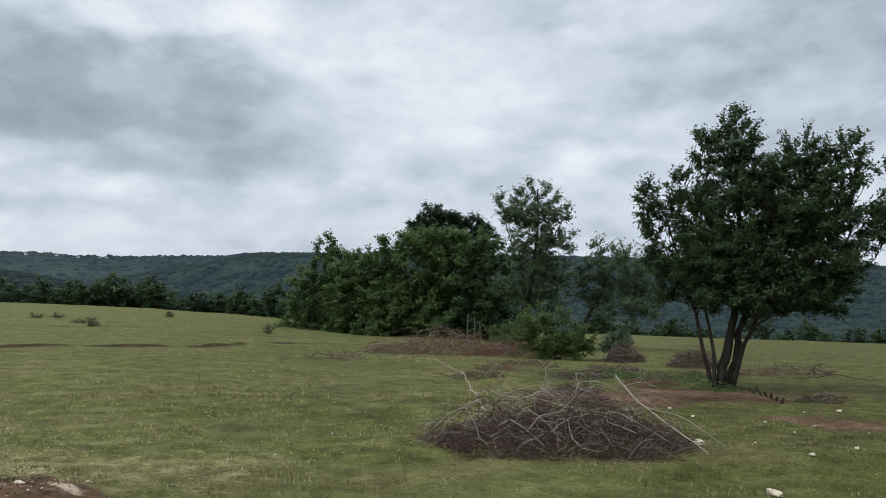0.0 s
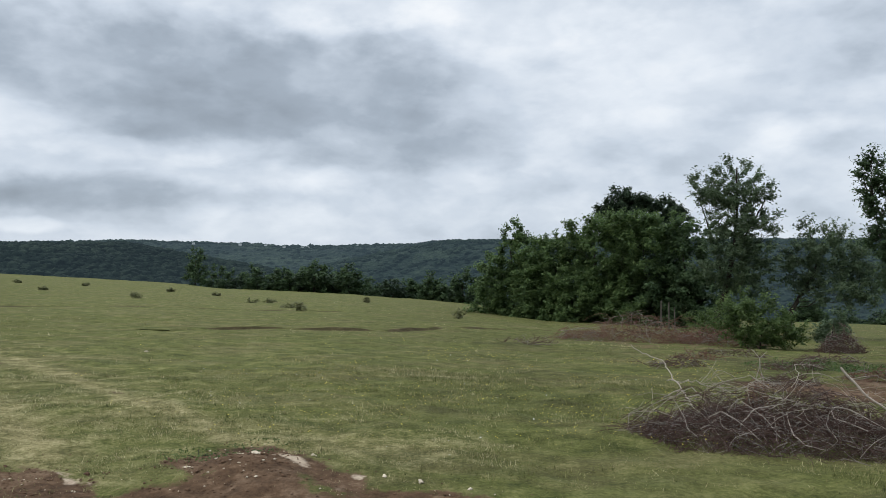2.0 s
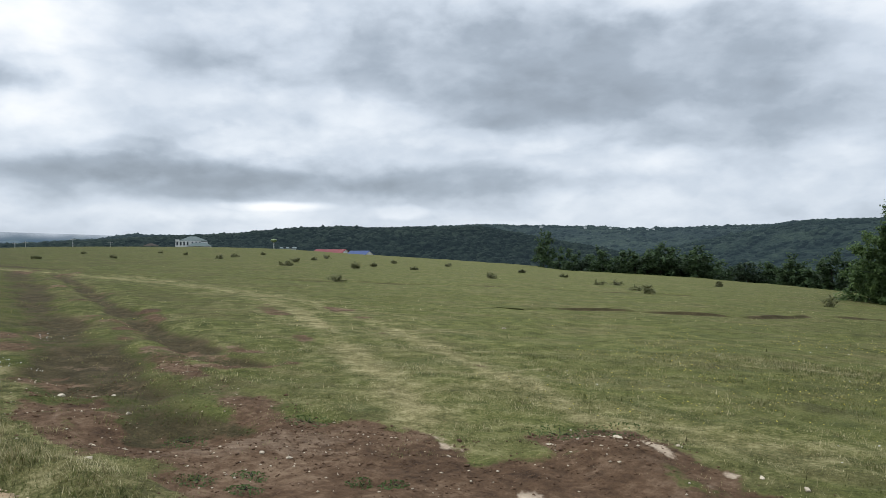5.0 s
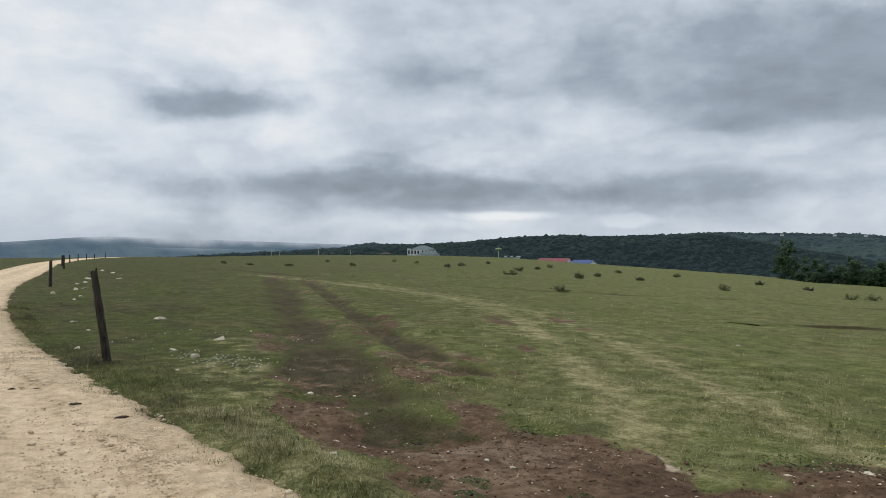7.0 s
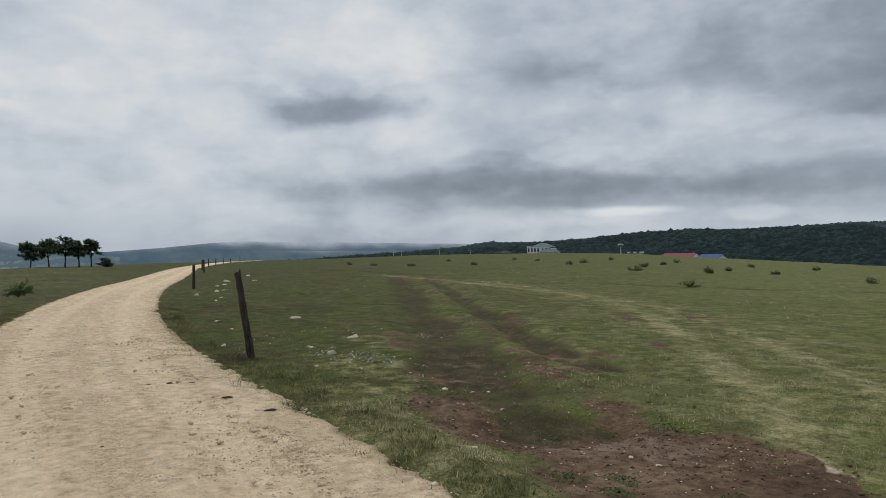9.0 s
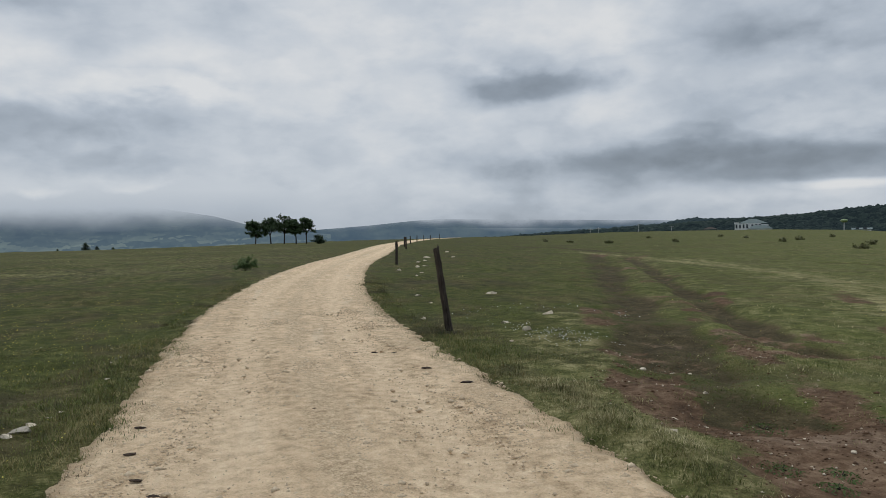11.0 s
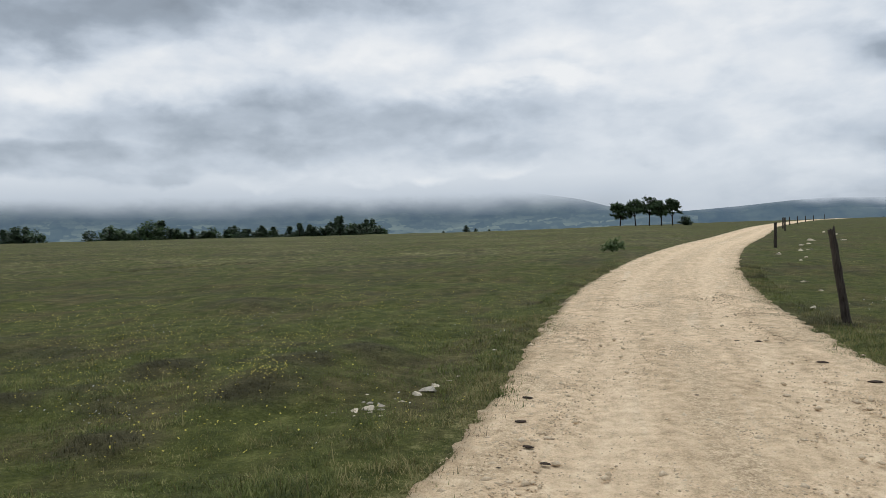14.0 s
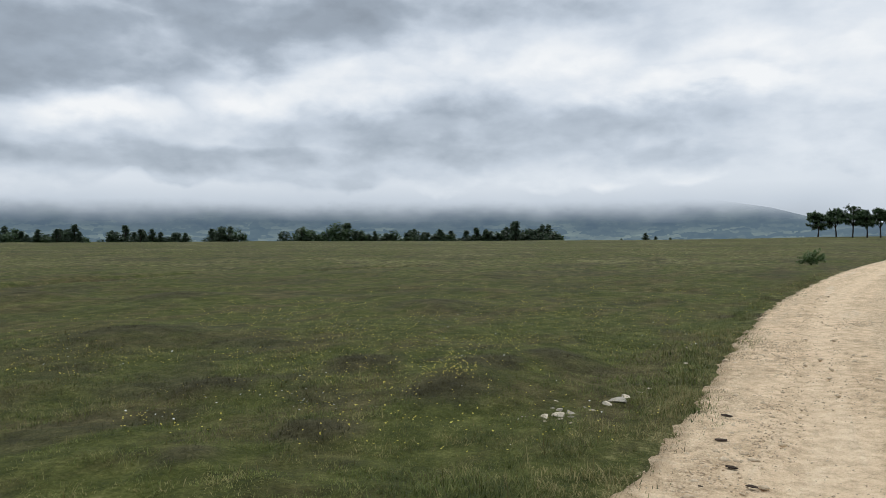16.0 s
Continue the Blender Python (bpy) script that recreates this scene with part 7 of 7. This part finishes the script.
        ob = mesh_np(nm, vv, ff, mat, attrs={"dry": np.repeat(dry[ids], reps), "heath": np.repeat(heath[ids], reps)})
        tagged(ob, lb, "grass", kind="stuff")


blades("grass", 60000, 3.9, 5.2, 0.070, 0.0050, 2, 601, "short green meadow grass near the track")
blades("grass", 200000, 5.2, 8.0, 0.062, 0.0065, 1, 605, "short green meadow grass near the track")
blades("grass", 320000, 8.0, 13, 0.055, 0.0095, 1, 602, "short green meadow grass")
blades("grass", 300000, 13, 30, 0.048, 0.019, 1, 603, "green meadow grass farther off")
blades("grass", 110000, 30, 75, 0.040, 0.055, 1, 604, "far green meadow grass")


blades("grass", 90000, 3.2, 26, 0.052, 0.0075, 1, 606, "ragged grass along the edges of the track", True)


def flowers(name, colour, patches, seed, label, grow=1.0):
    rng = np.random.default_rng(seed)
    spots = []
    for cx, cy, rad, n in patches:
        r, a = rad * np.sqrt(rng.uniform(0, 1, n)), rng.uniform(0, 6.283, n)
        spots.append(np.stack([cx + r * np.cos(a), cy + r * np.sin(a)], -1))
    p = np.concatenate(spots)
    road, soil, *_ = cover(p[:, 0], p[:, 1])
    p = p[(road < 0.05) & (soil < 0.4) & (bumps(p[:, 0], p[:, 1], 1.6, 51) > -0.15)]
    n = len(p)
    dist = np.hypot(*p.T)
    z = ground_z(p[:, 0], p[:, 1]) + rng.uniform(0.05, 0.13, n)
    size = grow * rng.uniform(0.0045, 0.0085, n) * np.maximum(1, dist / 13)
    ang = np.arange(5) * 2 * math.pi / 5
    tilt = rng.normal(0, 0.35, (n, 2))
    ring = np.stack([np.cos(ang)[None] * size[:, None], np.sin(ang)[None] * size[:, None]], -1)
    zz = (ring * tilt[:, None]).sum(-1) + 0.3 * size[:, None]
    v = np.concatenate([np.concatenate([p, z[:, None]], -1)[:, None], np.concatenate([ring + p[:, None], (zz + z[:, None])[..., None]], -1)], 1)
    i = np.arange(n)[:, None, None] * 6
    f = (i + np.array([[0, 1 + j, 1 + (j + 1) % 5] for j in range(5)])[None]).reshape(-1, 3)
    k = Mat(name + "_petals", 0.6, 0.2)
    c = k.ramp(k.island(), [(0.0, tuple(q * 0.7 for q in colour)), (1.0, colour)])
    k.colour(c)
    k.leafy(0.3, c)
    tagged(mesh_np(name, v.reshape(-1, 3), f, k.m), label, "flowers", kind="stuff")


flowers("yellow_flowers", (0.74, 0.62, 0.12), [(-1.5, 12, 5, 1600), (-3.6, 9.0, 2.5, 300), (0.0, 9.5, 2.2, 350), (-0.5, 14.5, 2.5, 500), (-6, 14, 5, 400), (-7.18, -3.68, 0.28, 120), (-10, -5, 5.5, 1700), (-7, -6, 3.5, 900), (-14, -4.5, 7, 1500), (-11, -8, 5, 700), (-13, 7, 4, 60), (-9, -3, 2, 120), (-6, -4, 2, 200)],
        701, "small yellow wild flowers scattered in the meadow", 1.05)
flowers("white_flowers", (0.80, 0.80, 0.76), [(-11.9, 4.5, 0.9, 420), (-11.0, 4.3, 0.7, 260), (-12.8, 5.2, 1.0, 160), (-9, -5, 4.5, 160), (-2, 11, 5, 90), (-14, 5, 2, 120), (-5.6, -5.2, 1.2, 40)], 702, "small white daisies scattered in the meadow", 1.35)


def gravel(name, n, area, size, mat, label, seed, on_road=False):
    rng = np.random.default_rng(seed)
    x0, x1, y0, y1 = area
    x, y = rng.uniform(x0, x1, n), rng.uniform(y0, y1, n)
    road, soil, wash, *_ = cover(x, y)
    if on_road:
        d, _ = to_line(x, y, ROAD_LINE)
        strip = 0.8 * np.exp(-((d - 0.05) / 0.35) ** 2) + np.exp(-((d - 1.5) / 0.35) ** 2) + 0.16
        keep = (d < ROAD_HALF * 1.02) & (rng.uniform(size=n) < strip * (0.45 + 1.3 * bumps(x, y, 0.8, 61, 3)))
    else:
        keep = rng.uniform(size=n) < soil * (0.65 + 0.9 * bumps(x, y, 0.8, 62)) * (1 - road)
    x, y = x[keep], y[keep]
    n = len(x)
    z = np.where(on_road, lie(x, y) + 0.008, ground_z(x, y) + 0.002)
    unit = np.array([(0.5, 0, 0), (0, 0.5, 0), (-0.5, 0, 0), (0, -0.5, 0), (0.1, 0.05, 0.42), (-0.1, 0.1, -0.4)])
    tri = np.array([(0, 1, 4), (1, 2, 4), (2, 3, 4), (3, 0, 4), (1, 0, 5), (2, 1, 5), (3, 2, 5), (0, 3, 5)])
    s = size * rng.uniform(0.4, 1.0, n) ** 2 * 1.6
    a = rng.uniform(0, 6.283, n)
    u = unit[None] * (1 + rng.normal(0, 0.22, (n, 6, 3))) * s[:, None, None] * [1.0, 0.75, 0.6]
    v = np.stack([u[..., 0] * np.cos(a)[:, None] - u[..., 1] * np.sin(a)[:, None], u[..., 0] * np.sin(a)[:, None] + u[..., 1] * np.cos(a)[:, None], u[..., 2]], -1) + np.stack([x, y, z], -1)[:, None]
    f = tri[None] + (np.arange(n) * 6)[:, None, None]
    tagged(mesh_np(name, v.reshape(-1, 3), f.reshape(-1, 3), mat), label, "gravel", kind="stuff")


GRIT = stone_material("track_grit", (0.40, 0.29, 0.18), (0.80, 0.65, 0.46))
CLOD = stone_material("earth_clods", (0.075, 0.043, 0.026), (0.20, 0.122, 0.072))
gravel("road_gravel", 60000, (-17, -3.4, -1.6, 2.6), 0.021, GRIT, "loose limestone gravel on the track", 801, True)
gravel("road_stones", 2800, (-22, -3.4, -1.6, 3.0), 0.06, GRIT, "scattered larger limestone pieces on the track", 805, True)
gravel("earth_clods", 24000, (-10, 1, 2.4, 6.6), 0.020, CLOD, "crumbled dark earth clods", 802)
gravel("earth_lumps", 1300, (-10, 1, 2.4, 6.6), 0.045, CLOD, "larger lumps of dug brown earth", 804)
gravel("pebbles", 2600, (-10, 1, 2.4, 6.6), 0.022, WHITE_STONE, "pale pebbles strewn on bare earth", 803)
